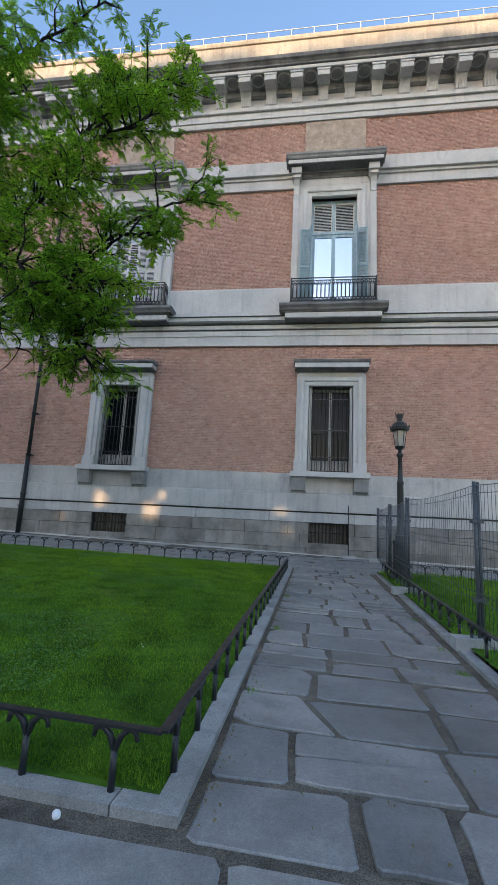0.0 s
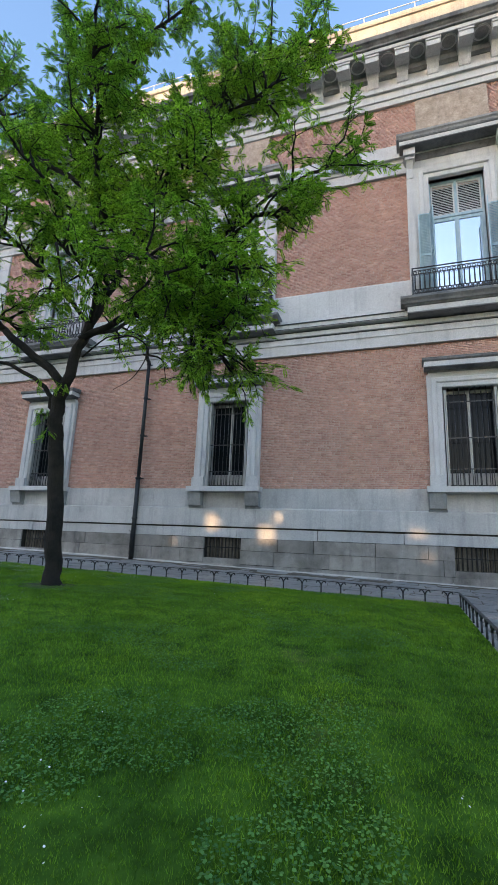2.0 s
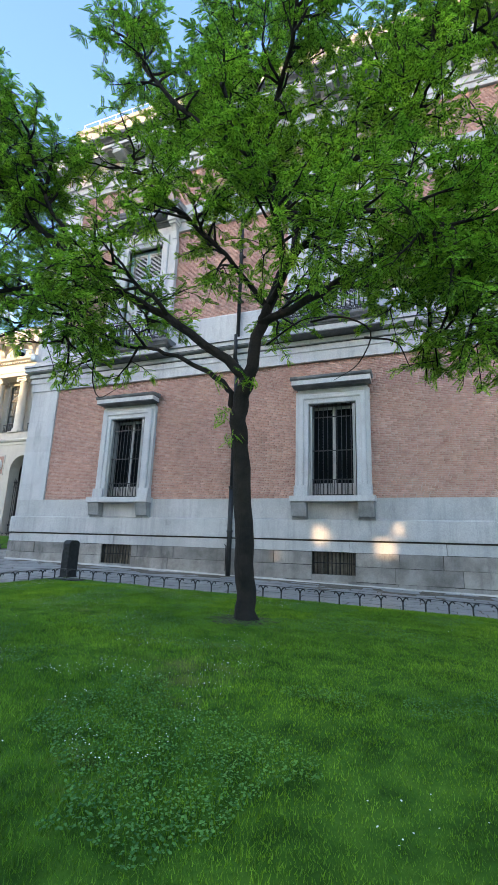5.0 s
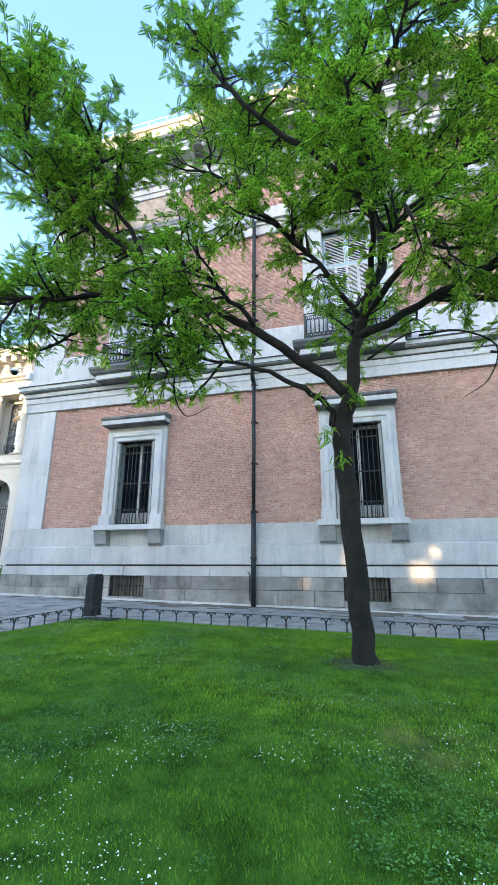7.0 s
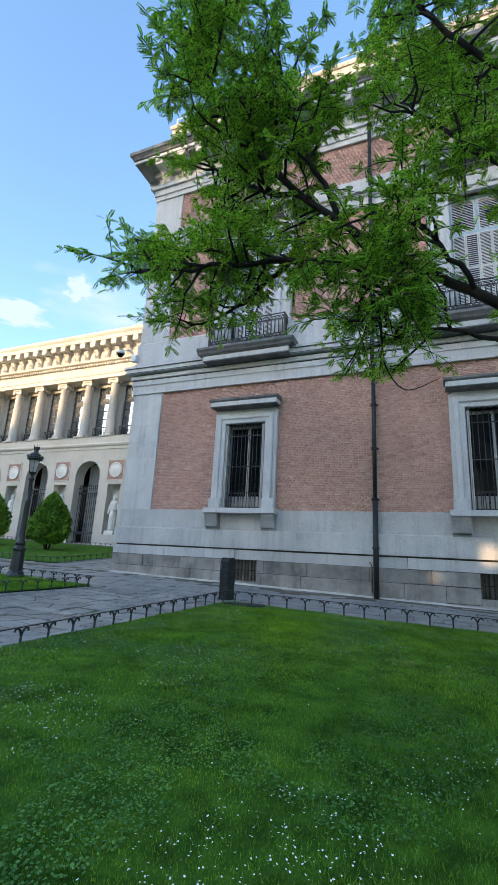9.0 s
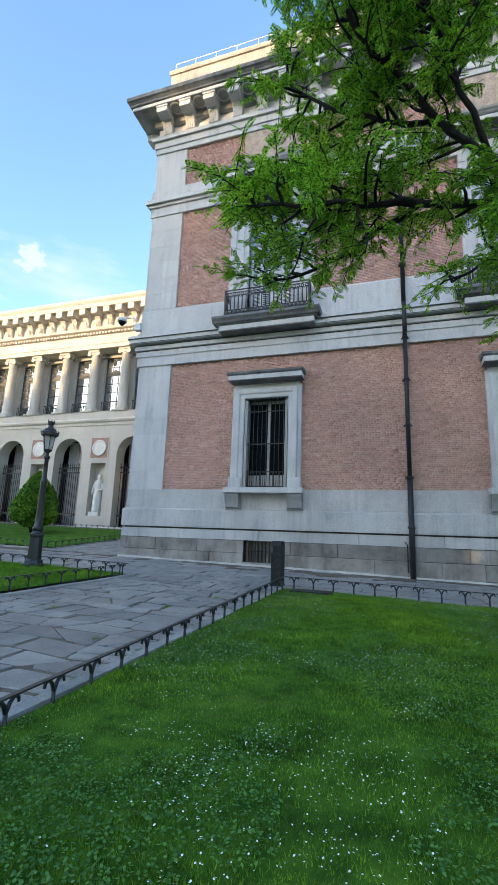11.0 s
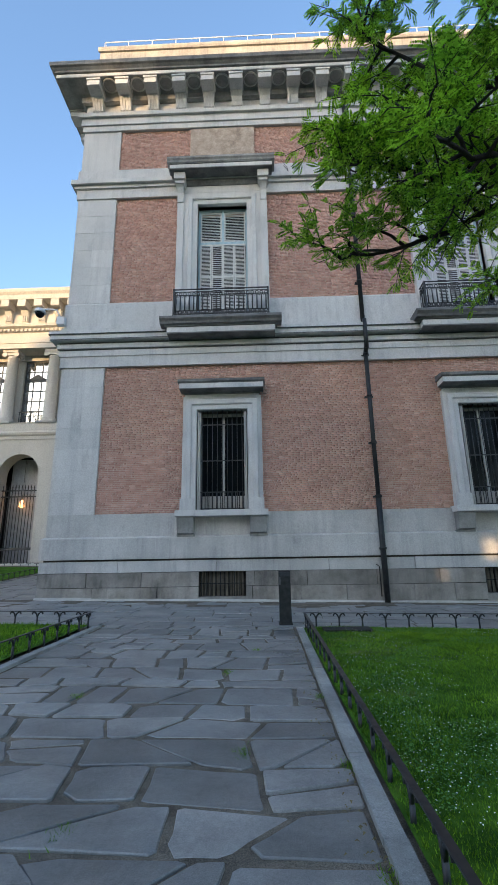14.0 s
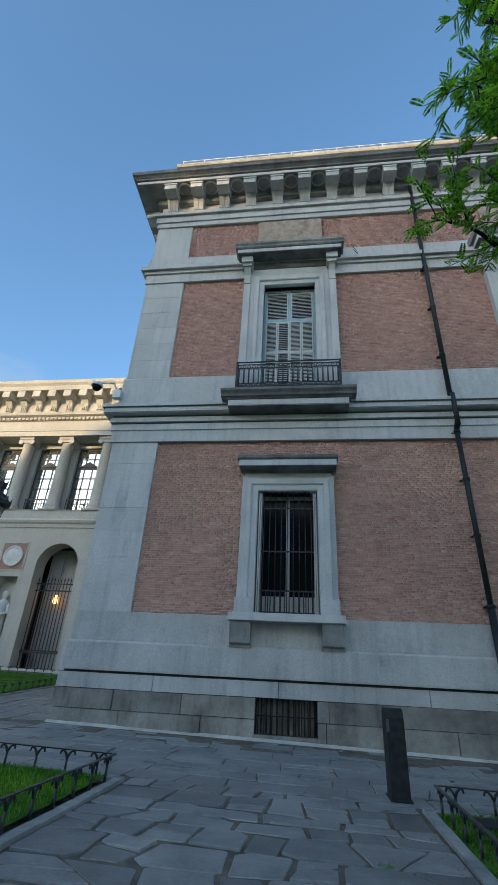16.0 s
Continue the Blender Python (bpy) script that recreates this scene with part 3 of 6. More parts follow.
def low_window(c):
    """Ground-floor window: moulded stone surround, hood, sill on brackets, iron grille, casements with inner shutters."""
    hw, zb, zt = LOW
    bm = bm_new()
    surround(bm, c, hw, zb, zt, [(0, FY + 0.5), (0, FY - 0.14), (0.03, FY - 0.17), (0.2, FY - 0.17), (0.2, FY - 0.21), (0.24, FY - 0.24), (0.38, FY - 0.24), (0.42, FY - 0.2), (0.42, FY - 0.12), (0.57, FY - 0.12), (0.57, FY + 0.1)])
    win = part("ground_floor_window", bm, STONE_LIGHT, pavilion, "barred window in a moulded grey stone surround")
    bm = bm_new()
    box(bm, c - hw - 0.5, c + hw + 0.5, FY - 0.115, FY + 0.1, zt + 0.572, zt + 0.66)
    part("frieze", bm, STONE_LIGHT, win)
    for s in (-1, 1):
        bm = bm_new()
        x = c + s * (hw + 0.31)
        box(bm, x - 0.29, x + 0.29, FY - 0.262, FY + 0.05, zb, zb + 0.46)
        part("base_block", bm, STONE, win, bevel=0.012)
    # hood body coloured dark for its shaded underside; a pale strip covers the front
    bm = bm_new()
    mould(bm, c - hw - 0.54, c + hw + 0.54, [(FY - 0.13, zt + 0.662), (FY - 0.17, zt + 0.7), (FY - 0.19, zt + 0.74)], FY)
    mould(bm, c - hw - 0.66, c + hw + 0.66, [(FY - 0.6, zt + 0.74), (FY - 0.6, zt + 0.98)], FY)
    hood = part("hood", bm, SOOTY_SHADED, win, "near-black stone hood, weathering and soffit shade in its colour")
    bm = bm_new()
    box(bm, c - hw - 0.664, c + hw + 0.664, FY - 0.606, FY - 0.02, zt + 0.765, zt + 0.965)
    part("hood_fascia", bm, STONE_LIGHT, hood, "pale stone fascia over the darkened body")
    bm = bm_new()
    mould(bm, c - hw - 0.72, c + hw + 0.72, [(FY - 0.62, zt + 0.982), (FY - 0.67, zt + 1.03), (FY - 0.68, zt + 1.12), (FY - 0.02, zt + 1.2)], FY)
    part("hood_top", bm, SOOTY_SHADED, hood, "rain-blackened top moulding")
    bm = bm_new()
    box(bm, c - hw - 0.73, c + hw + 0.73, FY - 0.52, FY + 0.6, zb - 0.22, zb - 0.002)
    part("window_sill", bm, STONE_LIGHT, win, bevel=0.02)
    for s in (-1, 1):
        bm = bm_new()
        x = c + s * (hw + 0.36)
        mould(bm, x - 0.31, x + 0.31, [(FY - 0.18, zb - 0.86), (FY - 0.3, zb - 0.82), (FY - 0.36, zb - 0.6), (FY - 0.43, zb - 0.3), (FY - 0.43, zb - 0.225)], FY)
        box(bm, x - 0.34, x + 0.34, FY - 0.16, FY, zb - 0.95, zb - 0.86)
        part("sill_bracket", bm, WEATHERED_SHADED, win)
    # iron grille
    bm = bm_new()
    gy = FY - 0.02
    for i in range(9):
        x = c - hw + 0.22 + i * (2 * hw - 0.44) / 8
        tube(bm, [(x, gy, zb), (x, gy, zt)], 0.016, 5)
    for z in (zb + 0.08, zb + 0.72, zb + 1.95, zt - 0.6):
        box(bm, c - hw + 0.15, c + hw - 0.15, gy - 0.012, gy + 0.012, z - 0.02, z + 0.02)
    for i in range(12):
        x = c - hw + 0.2 + i * (2 * hw - 0.4) / 11
        tube(bm, [(x, gy - 0.045, zb + 0.02), (x, gy - 0.07, zb + 0.2), (x, gy - 0.045, zb + 0.72)], 0.016, 5)
    part("iron_grille", bm, IRON, win, "black iron bars")
    # casement frames and glass
    bm = bm_new()
    fy = FY + 0.42
    for x0, x1 in ((c - hw, c - hw + 0.1), (c + hw - 0.1, c + hw), (c - 0.06, c + 0.06)):
        box(bm, x0, x1, fy, fy + 0.1, zb, zt)
    for z0, z1 in ((zb, zb + 0.62), (zt - 0.14, zt)):
        box(bm, c - hw + 0.1, c - 0.07, fy, fy + 0.1, z0, z1)
        box(bm, c + 0.07, c + hw - 0.1, fy, fy + 0.1, z0, z1)
    part("casement_frame", bm, WOOD, win, bevel=0.006)
    for a, b in ((c - hw + 0.1, c - 0.07), (c + 0.07, c + hw - 0.1)):
        bm = bm_new()
        box(bm, a, b, fy + 0.045, fy + 0.055, zb + 0.1, zt - 0.1)
        part("pane", bm, GLASS, win)
    # folded shutters against the reveals
    for s in (-1, 1):
        bm = bm_new()
        xx = c + s * (hw - 0.09)
        for k, (xa, xb) in enumerate(((-0.05, -0.008), (0.008, 0.05))):
            box(bm, xx + xa, xx + xb, FY - 0.13, FY + 0.36, zb + 0.03, zt - 0.1)
        part("folded_shutter", bm, WOOD, win, "dull grey-brown folded wooden shutter", 0.006)


def basement_window(c):
    hw, zb, zt = BAS
    bm = bm_new()
    for i in range(10):
        x = c - hw + 0.08 + i * (2 * hw - 0.16) / 9
        tube(bm, [(x, FY + 0.1, zb), (x, FY + 0.1, zt)], 0.016, 5)
    box(bm, c - hw, c + hw, FY + 0.08, FY + 0.12, zb + 0.43, zb + 0.46)
    win = part("basement_grille", bm, PIPE, pavilion, "dark iron bars over a basement opening")
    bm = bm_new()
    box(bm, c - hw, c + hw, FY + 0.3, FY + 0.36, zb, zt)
    part("basement_board", bm, BOARD_SHADE, win, "dark board behind the bars")
    for i in range(11):
        bm = bm_new()
        x = c - hw + 0.02 + i * (2 * hw - 0.04) / 11
        box(bm, x, x + 0.105, FY + 0.24, FY + 0.295, zb, zt - 0.05)
        part("slat", bm, SLAT, win, "dusty brown wooden slat")
    bm = bm_new()
    box(bm, c - hw, c + hw, FY - 0.09, FY + 0.3, zb - 0.3, zb - 0.002)
    part("basement_sill", bm, GRANITE, win, bevel=0.015)


for c in BAYS:
    low_window(c)
    basement_window(c)

# ---- upper windows with balconies, plaques, pipe and roof rail ----
def louvre(bm, x0, x1, z0, z1, y, pitch=0.075):
    """A framed louvre panel with tilted slats."""
    t = 0.055
    for a, b, c, d in ((x0, x0 + t, z0, z1), (x1 - t, x1, z0, z1), (x0 + t, x1 - t, z0, z0 + t), (x0 + t, x1 - t, z1 - t, z1)):
        box(bm, a, b, y - 0.02, y + 0.02, c, d)
    z = z0 + t + 0.02
    while z < z1 - t - 0.03:
        v = [bm.verts.new(p) for p in ((x0 + t, y - 0.018, z), (x1 - t, y - 0.018, z), (x1 - t, y + 0.02, z + 0.05), (x0 + t, y + 0.02, z + 0.05),
                                       (x0 + t, y - 0.018, z + 0.012), (x1 - t, y - 0.018, z + 0.012), (x1 - t, y + 0.02, z + 0.062), (x0 + t, y + 0.02, z + 0.062))]
        for f in ((0, 1, 2, 3), (7, 6, 5, 4), (0, 4, 5, 1), (2, 6, 7, 3)):
            bm.faces.new([v[i] for i in f])
        z += pitch


def turned(bm, m):
    bmesh.ops.transform(bm, matrix=m, verts=bm.verts)


def upper_window(c, open_leaves):
    hw, zb, zt = UP
    bm = bm_new()
    surround(bm, c, hw, zb, zt, [(0, FY + 0.4), (0, FY - 0.12), (0.2, FY - 0.14), (0.2, FY - 0.19), (0.24, FY - 0.22), (0.38, FY - 0.22), (0.42, FY - 0.18), (0.42, FY - 0.12), (0.62, FY - 0.12), (0.62, FY + 0.1)])
    win = part("upper_window", bm, STONE_LIGHT, pavilion, "tall balcony window in a moulded stone surround with hood")
    bm = bm_new()
    box(bm, c - hw - 0.62, c + hw + 0.62, FY - 0.125, FY + 0.1, zt + 0.625, zt + 0.98)
    part("frieze", bm, STONE_LIGHT, win)
    for s in (-1, 1):
        bm = bm_new()
        x = c + s * (hw + 0.77)
        box(bm, x - 0.148, x + 0.148, FY - 0.2, FY + 0.1, zb, zt + 0.05)
        part("side_pilaster", bm, STONE_LIGHT, win, bevel=0.012)
    for s in (-1, 1):
        bm = bm_new()
        x = c + s * (hw + 0.77)
        mould(bm, x - 0.14, x + 0.14, [(FY - 0.24, zt + 0.05), (FY - 0.26, zt + 0.2), (FY - 0.3, zt + 0.5), (FY - 0.42, zt + 0.72), (FY - 0.5, zt + 0.8)], FY)
        box(bm, x - 0.2, x + 0.2, FY - 0.56, FY, zt + 0.802, zt + 0.96)
        box(bm, x - 0.25, x + 0.25, FY - 0.66, FY, zt + 0.962, zt + 1.298)
        part("hood_console", bm, STONE_LIGHT, win)
    # soffit shade is in the hood's dark colour, beside real weathering
    bm = bm_new()
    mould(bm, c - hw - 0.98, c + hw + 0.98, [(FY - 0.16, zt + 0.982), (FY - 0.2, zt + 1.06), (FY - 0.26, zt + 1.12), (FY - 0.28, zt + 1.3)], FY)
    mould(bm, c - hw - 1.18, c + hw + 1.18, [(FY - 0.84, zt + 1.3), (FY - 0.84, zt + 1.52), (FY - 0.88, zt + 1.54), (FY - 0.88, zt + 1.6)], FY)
    hood = part("hood", bm, SOOTY_SHADED, win, "near-black stone hood, weathering and soffit shade in its colour")
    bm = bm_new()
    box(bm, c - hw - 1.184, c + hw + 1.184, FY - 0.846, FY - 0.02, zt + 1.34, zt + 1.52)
    part("hood_fascia", bm, STONE_LIGHT, hood, "pale stone fascia over the darkened body")
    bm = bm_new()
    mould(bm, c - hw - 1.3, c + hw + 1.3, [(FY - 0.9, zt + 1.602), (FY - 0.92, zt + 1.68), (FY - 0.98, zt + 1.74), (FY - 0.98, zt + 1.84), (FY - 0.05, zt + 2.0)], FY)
    part("hood_top", bm, WEATHERED_SHADED, hood, "rain-darkened top moulding")
    # frame, transom and louvred lights above
    bm = bm_new()
    fy = FY + 0.28
    tz = zt - 1.78
    for a, b in ((c - hw, c - hw + 0.09), (c + hw - 0.09, c + hw)):
        box(bm, a, b, fy, fy + 0.12, zb, zt)
    box(bm, c - hw + 0.09, c + hw - 0.09, fy, fy + 0.12, zt - 0.12, zt)
    box(bm, c - hw + 0.09, c + hw - 0.09, fy - 0.03, fy + 0.12, tz - 0.12, tz)
    box(bm, c - 0.05, c + 0.05, fy, fy + 0.12, tz, zt - 0.12)
    part("window_frame", bm, SHUTTER, win, "pale blue painted frame", 0.006)
    for a, b in ((c - hw + 0.1, c - 0.06), (c + 0.06, c + hw - 0.1)):
        bm = bm_new()
        louvre(bm, a, b, tz + 0.02, zt - 0.14, fy + 0.05, 0.085)
        part("louvre_light", bm, SHUTTER_PALE, win)
    w = (2 * hw - 0.2) / 4
    for k in range(4):
        bm = bm_new()
        if open_leaves:
            louvre(bm, 0, w, zb + 0.06, (zb + tz) / 2, 0)
            louvre(bm, 0, w, (zb + tz) / 2, tz - 0.14, 0)
            x, ang = ((c - hw, 178 + 4), (c - hw - 0.03, 100), (c + hw + 0.03, 80), (c + hw, -2))[k]
            yy = (FY - 0.24, FY - 0.24, FY - 0.24, FY - 0.24)[k]
            if k in (1, 2):
                turned(bm, pose(x - (w if k == 1 else -w) * 0 , yy, 0, 0, 0, -78 if k == 1 else -102))
            else:
                turned(bm, pose(x, yy, 0, 0, 0, ang))
            part("shutter_leaf", bm, SHUTTER, win, "open blue-grey louvred shutter leaf")
        else:
            x0 = c - hw + 0.1 + k * w
            louvre(bm, x0 + 0.004, x0 + w - 0.004, zb + 0.06, zb + 2.5, fy - 0.04 + 0.012 * (k % 2), 0.07 if k != 1 else 0.1)
            louvre(bm, x0 + 0.004, x0 + w - 0.004, zb + 2.5, tz - 0.14, fy - 0.04 + 0.012 * (k % 2), 0.07 if k != 1 else 0.1)
            part("shutter_leaf", bm, SHUTTER_PALE, win, "closed weathered louvred shutter leaf")
    if open_leaves:
        bm = bm_new()
        for a, b in ((c - hw + 0.09, c - hw + 0.2), (c - 0.09, c + 0.09), (c + hw - 0.2, c + hw - 0.09)):
            box(bm, a, b, fy + 0.02, fy + 0.1, zb, tz - 0.12)
        for a, b in ((c - hw + 0.2, c - 0.09), (c + 0.09, c + hw - 0.2)):
            box(bm, a, b, fy + 0.02, fy + 0.1, tz - 0.28, tz - 0.12)
            box(bm, a, b, fy + 0.02, fy + 0.1, zb, zb + 0.7)
        part("glazed_door_frame", bm, SHUTTER, win)
        for a, b in ((c - hw + 0.2, c - 0.09), (c + 0.09, c + hw - 0.2)):
            bm = bm_new()
            box(bm, a, b, fy + 0.06, fy + 0.068, zb + 0.7, tz - 0.28)
            part("pane", bm, SKY_PANE, win)
            bm = bm_new()
            n = 14
            top = []
            for i in range(n + 1):
                x = a + (b - a) * i / n
                y = fy + 0.2 + 0.012 * math.sin(i * 1.9)
                top.append((bm.verts.new((x, y, zb + 0.1)), bm.verts.new((x, y, tz - 0.15))))
            for p, q in zip(top, top[1:]):
                bm.faces.new((p[0], q[0], q[1], p[1]))
            part("blind", bm, CURTAIN, win, "drawn white blind")
    balcony(c)
    # rough stone plaque in the frieze
    bm = bm_new()
    box(bm, c - 1.53, c + 1.53, FY - 0.03, FY + 0.1, 20.5, 22.38)
    slab = part("frieze_plaque", bm, PLAQUE, pavilion, "rough brown stone plaque", 0.02)
    bm = bm_new()
    box(bm, c - 1.57, c + 1.57, FY - 0.09, FY + 0.1, 20.42, 20.497)
    part("plaque_ledge", bm, STONE, slab)


def scroll(bm, x, z, r, y):
    n = 10
    pts = [(x + r * math.cos(2 * math.pi * i / n), y, z + r * math.sin(2 * math.pi * i / n)) for i in range(n + 1)]
    tube(bm, pts, 0.021, 4)


def baluster_mesh():
    bm = bm_new()
    tube(bm, [(0, 0, 0.27), (0, 0, 0.98)], 0.028, 5)
    scroll(bm, 0, 0.62, 0.02, 0)
    scroll(bm, 0, 0.2, 0.075, 0)
    scroll(bm, 0.075, 0.1, 0.05, 0)
    scroll(bm, -0.075, 0.1, 0.05, 0)
    scroll(bm, 0, 1.06, 0.06, 0)
    for s in (-1, 1):
        tube(bm, [(s * 0.09, 0, 0.03), (0, 0, 0.15), (s * 0.09, 0, 0.28)], 0.016, 4)
        tube(bm, [(0, 0, 0.9), (s * 0.05, 0, 0.97), (s * 0.093, 0, 0.9)], 0.013, 4)
    return mesh_of("baluster", bm, IRON)


BALUSTER = baluster_mesh()


def balcony(c):
    z = 11.78
    # block painted dark so its underside reads as shaded; fascia stays pale
    bm = bm_new()
    mould(bm, c - 2.2, c + 2.2, [(FY - 0.76, 11.04), (FY - 0.76, 11.33)], FY)
    bal = part("balcony", bm, SOOTY_SHADED, pavilion, "grey stone balcony slab with black iron railing")
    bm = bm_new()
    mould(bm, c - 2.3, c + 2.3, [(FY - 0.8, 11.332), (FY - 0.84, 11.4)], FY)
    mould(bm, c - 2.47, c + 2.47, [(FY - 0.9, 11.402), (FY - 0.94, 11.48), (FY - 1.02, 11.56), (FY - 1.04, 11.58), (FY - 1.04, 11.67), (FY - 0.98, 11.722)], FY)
    part("balcony_slab", bm, SOOTY_SHADED, bal, "rain-blackened moulded stone slab")
    bm = bm_new()
    box(bm, c - 2.204, c + 2.204, FY - 0.766, FY - 0.02, 11.09, 11.31)
    part("balcony_fascia", bm, STONE, bal, "pale stone fascia over the darkened body")
    hw, yf = 1.96, FY - 0.74
    bm = bm_new()
    for h in (0.02, 0.27, 0.98, 1.14, 1.26):
        t = 0.016 if h < 1.2 else 0.03
        box(bm, c - hw, c + hw, yf - t, yf + t, z + h, z + h + 0.028)
        for s in (-1, 1):
            box(bm, c + s * hw - t, c + s * hw + t, yf, FY, z + h, z + h + 0.028)
    for s in (-1, 1):
        box(bm, c + s * hw - 0.03, c + s * hw + 0.03, yf - 0.03, yf + 0.03, z - 0.06, z + 1.3)
    part("railing_frame", bm, IRON, bal)
    n = 21
    for i in range(n):
        share("baluster", BALUSTER, bal, pose(c - hw + (i + 0.5) * 2 * hw / n, yf, z))
    for s in (-1, 1):
        for k in range(3):
            share("baluster", BALUSTER, bal, pose(c + s * hw, yf + 0.16 + k * 0.2, z, 0, 0, 90))


for c, o in zip(BAYS, (False, False, True)):
    upper_window(c, o)

# rain pipe
bm = bm_new()
PX = -14.0
tube(bm, [(PX, FY - 0.2, gz(PX, FY)), (PX, FY - 0.2, 4.3)], 0.105, 12)
tube(bm, [(PX, FY - 0.2, 4.3), (PX, FY - 0.2, 10.3)], 0.085, 12)
tube(bm, [(PX, FY - 0.45, 10.3), (PX, FY - 0.45, 11.6)], 0.09, 12)
tube(bm, [(PX, FY - 0.22, 11.6), (PX, FY - 0.22, 24.0)], 0.09, 12)
tube(bm, [(PX, FY - 0.2, 10.2), (PX, FY - 0.45, 10.45)], 0.095, 10)
for z in (2.4, 4.3, 6.4, 8.3, 10.1, 13.5, 16.0, 18.3):
    tube(bm, [(PX, FY - 0.2, z), (PX, FY - 0.2, z + 0.09)], 0.135 if z < 5 else 0.115, 12)
    box(bm, PX - 0.16, PX + 0.16, FY - 0.1, FY + 0.02, z + 0.02, z + 0.07)
part("rain_pipe", bm, PIPE, pavilion, "dark iron rain pipe")
bm = bm_new()
tube(bm, [(PX - 0.17, FY - 0.13, gz(PX, FY) + 0.2), (PX - 0.17, FY - 0.13, 1.8), (PX - 0.27, FY - 0.1, 1.9)], 0.02, 5)
part("lightning_cable", bm, PIPE, pavilion)

# roof rail
rail = part("roof_rail", (lambda b: (tube(b, [(CX + 0.35, FY + 0.55, 29.25), (RX, FY + 0.55, 29.25)], 0.028, 6), b)[1])(bm_new()), WHITE_PAINT, pavilion, "thin white safety rail along the roof")
for z in (28.78,):
    bm = bm_new()
    tube(bm, [(CX + 0.35, FY + 0.55, z), (RX, FY + 0.55, z)], 0.022, 6)
    part("mid_rail", bm, WHITE_PAINT, rail)
bm = bm_new()
tube(bm, [(0, 0, 28.25), (0, 0, 29.25)], 0.024, 6)
post = mesh_of("rail_post", bm, WHITE_PAINT)
x = CX + 0.35
while x < RX:
    share("rail_post", post, rail, pose(x, FY + 0.55, 0))
    x += 1.28
for z in (29.25, 28.78):
    bm = bm_new()
    tube(bm, [(CX + 0.35, FY + 0.55, z), (CX + 0.35, 50, z)], 0.024, 6)
    part("side_rail", bm, WHITE_PAINT, rail)

# watching camera on the corner
cctv = thing("security_camera", "small white dome security camera on the pavilion corner", "camera")
bm = bm_new()
box(bm, CX - 0.3, CX + 0.02, FY - 0.3, FY - 0.05, 11.9, 12.25)
part("junction_box", bm, CAM_WHITE, cctv, bevel=0.02)
bm = bm_new()
tube(bm, [(CX - 0.2, FY - 0.2, 12.25), (CX - 0.35, FY - 0.25, 12.6), (CX - 1.0, FY - 0.3, 12.62)], 0.04, 6)
part("arm", bm, CAM_WHITE, cctv)
bm = bm_new()
lathe(bm, [(0.06, 0.2), (0.2, 0.15), (0.24, 0.0), (0.22, -0.02)], 14, (CX - 1.05, FY - 0.3, 12.45))
part("hood_cap", bm, CAM_WHITE, cctv)
bm = bm_new()
lathe(bm, [(0.01, -0.2), (0.1, -0.17), (0.17, -0.08), (0.19, 0.0)], 14, (CX - 1.05, FY - 0.3, 12.43))
part("dome", bm, GLASS, cctv)
# loose wire by the hood
bm = bm_new()
tube(bm, [(-17.0, FY - 0.25, 19.75), (-16.75, FY - 0.28, 19.3), (-16.4, FY - 0.2, 19.15), (-15.6, FY - 0.24, 19.25), (-14.0, FY - 0.24, 19.35)], 0.018, 4)
tube(bm, [(-17.1, FY - 0.3, 20.0), (-16.85, FY - 0.28, 19.6), (-16.7, FY - 0.26, 19.0), (-16.5, FY - 0.24, 19.4)], 0.014, 4)
part("loose_wire", bm, IRON, pavilion)

# ---- the locust tree on the lawn ----
def bez(pts, n):
    """A smooth line through the points (Catmull-Rom), n steps a span."""
    pts = [Vector(p) for p in pts]
    ext = [pts[0] * 2 - pts[1]] + pts + [pts[-1] * 2 - pts[-2]]
    out = []
    for i in range(1, len(ext) - 2):
        a, b, c, d = ext[i - 1:i + 3]
        for k in range(n):
            t = k / n
            out.append(0.5 * ((2 * b) + (c - a) * t + (2 * a - 5 * b + 4 * c - d) * t * t + (3 * b - a - 3 * c + d) * t * t * t))
    out.append(pts[-1])
    return out


def frond_template(pairs, length):
    """One feather leaf along +x: pairs of small oval leaflets, slightly folded, tip drooping."""
    v, f = [], []
    for k in range(pairs):
        x = length * (0.12 + 0.88 * k / pairs)
        z = -0.25 * length * (k / pairs) ** 2
        ll = length * 0.16 * (0.75 + 0.5 * math.sin(math.pi * (k + 0.5) / pairs))
        w = ll * 0.34
        for s in (-1, 1):
            i = len(v)
            dx = 0.35 * ll
            v += [(x, 0, z), (x + dx * 0.4 - w, s * ll * 0.5, z - 0.06 * ll), (x + dx, s * ll, z - 0.22 * ll), (x + dx * 0.6 + w, s * ll * 0.5, z - 0.06 * ll)]
            f.append((i, i + 1, i + 2, i + 3))
    return np.array(v), np.array(f)


def fronds(places, ways, ups, sizes, pairs, name, mat, parent):
    tv, tf = frond_template(pairs, 1.0)
    ways, ups = np.array(ways), np.array(ups)
    x = ways / np.linalg.norm(ways, axis=1)[:, None]
    y = np.cross(ups, x)
    y /= np.linalg.norm(y, axis=1)[:, None] + 1e-9
    z = np.cross(x, y)
    rot = np.stack([x, y, z], axis=2) * np.array(sizes)[:, None, None]
    verts = np.einsum("nij,mj->nmi", rot, tv) + np.array(places)[:, None, :]
    faces = tf[None] + (np.arange(len(places)) * len(tv))[:, None, None]
    ob = new(name, raw_mesh(name, verts.reshape(-1, 3), faces.reshape(-1, 4), mat))
    ob.parent = parent
    return ob


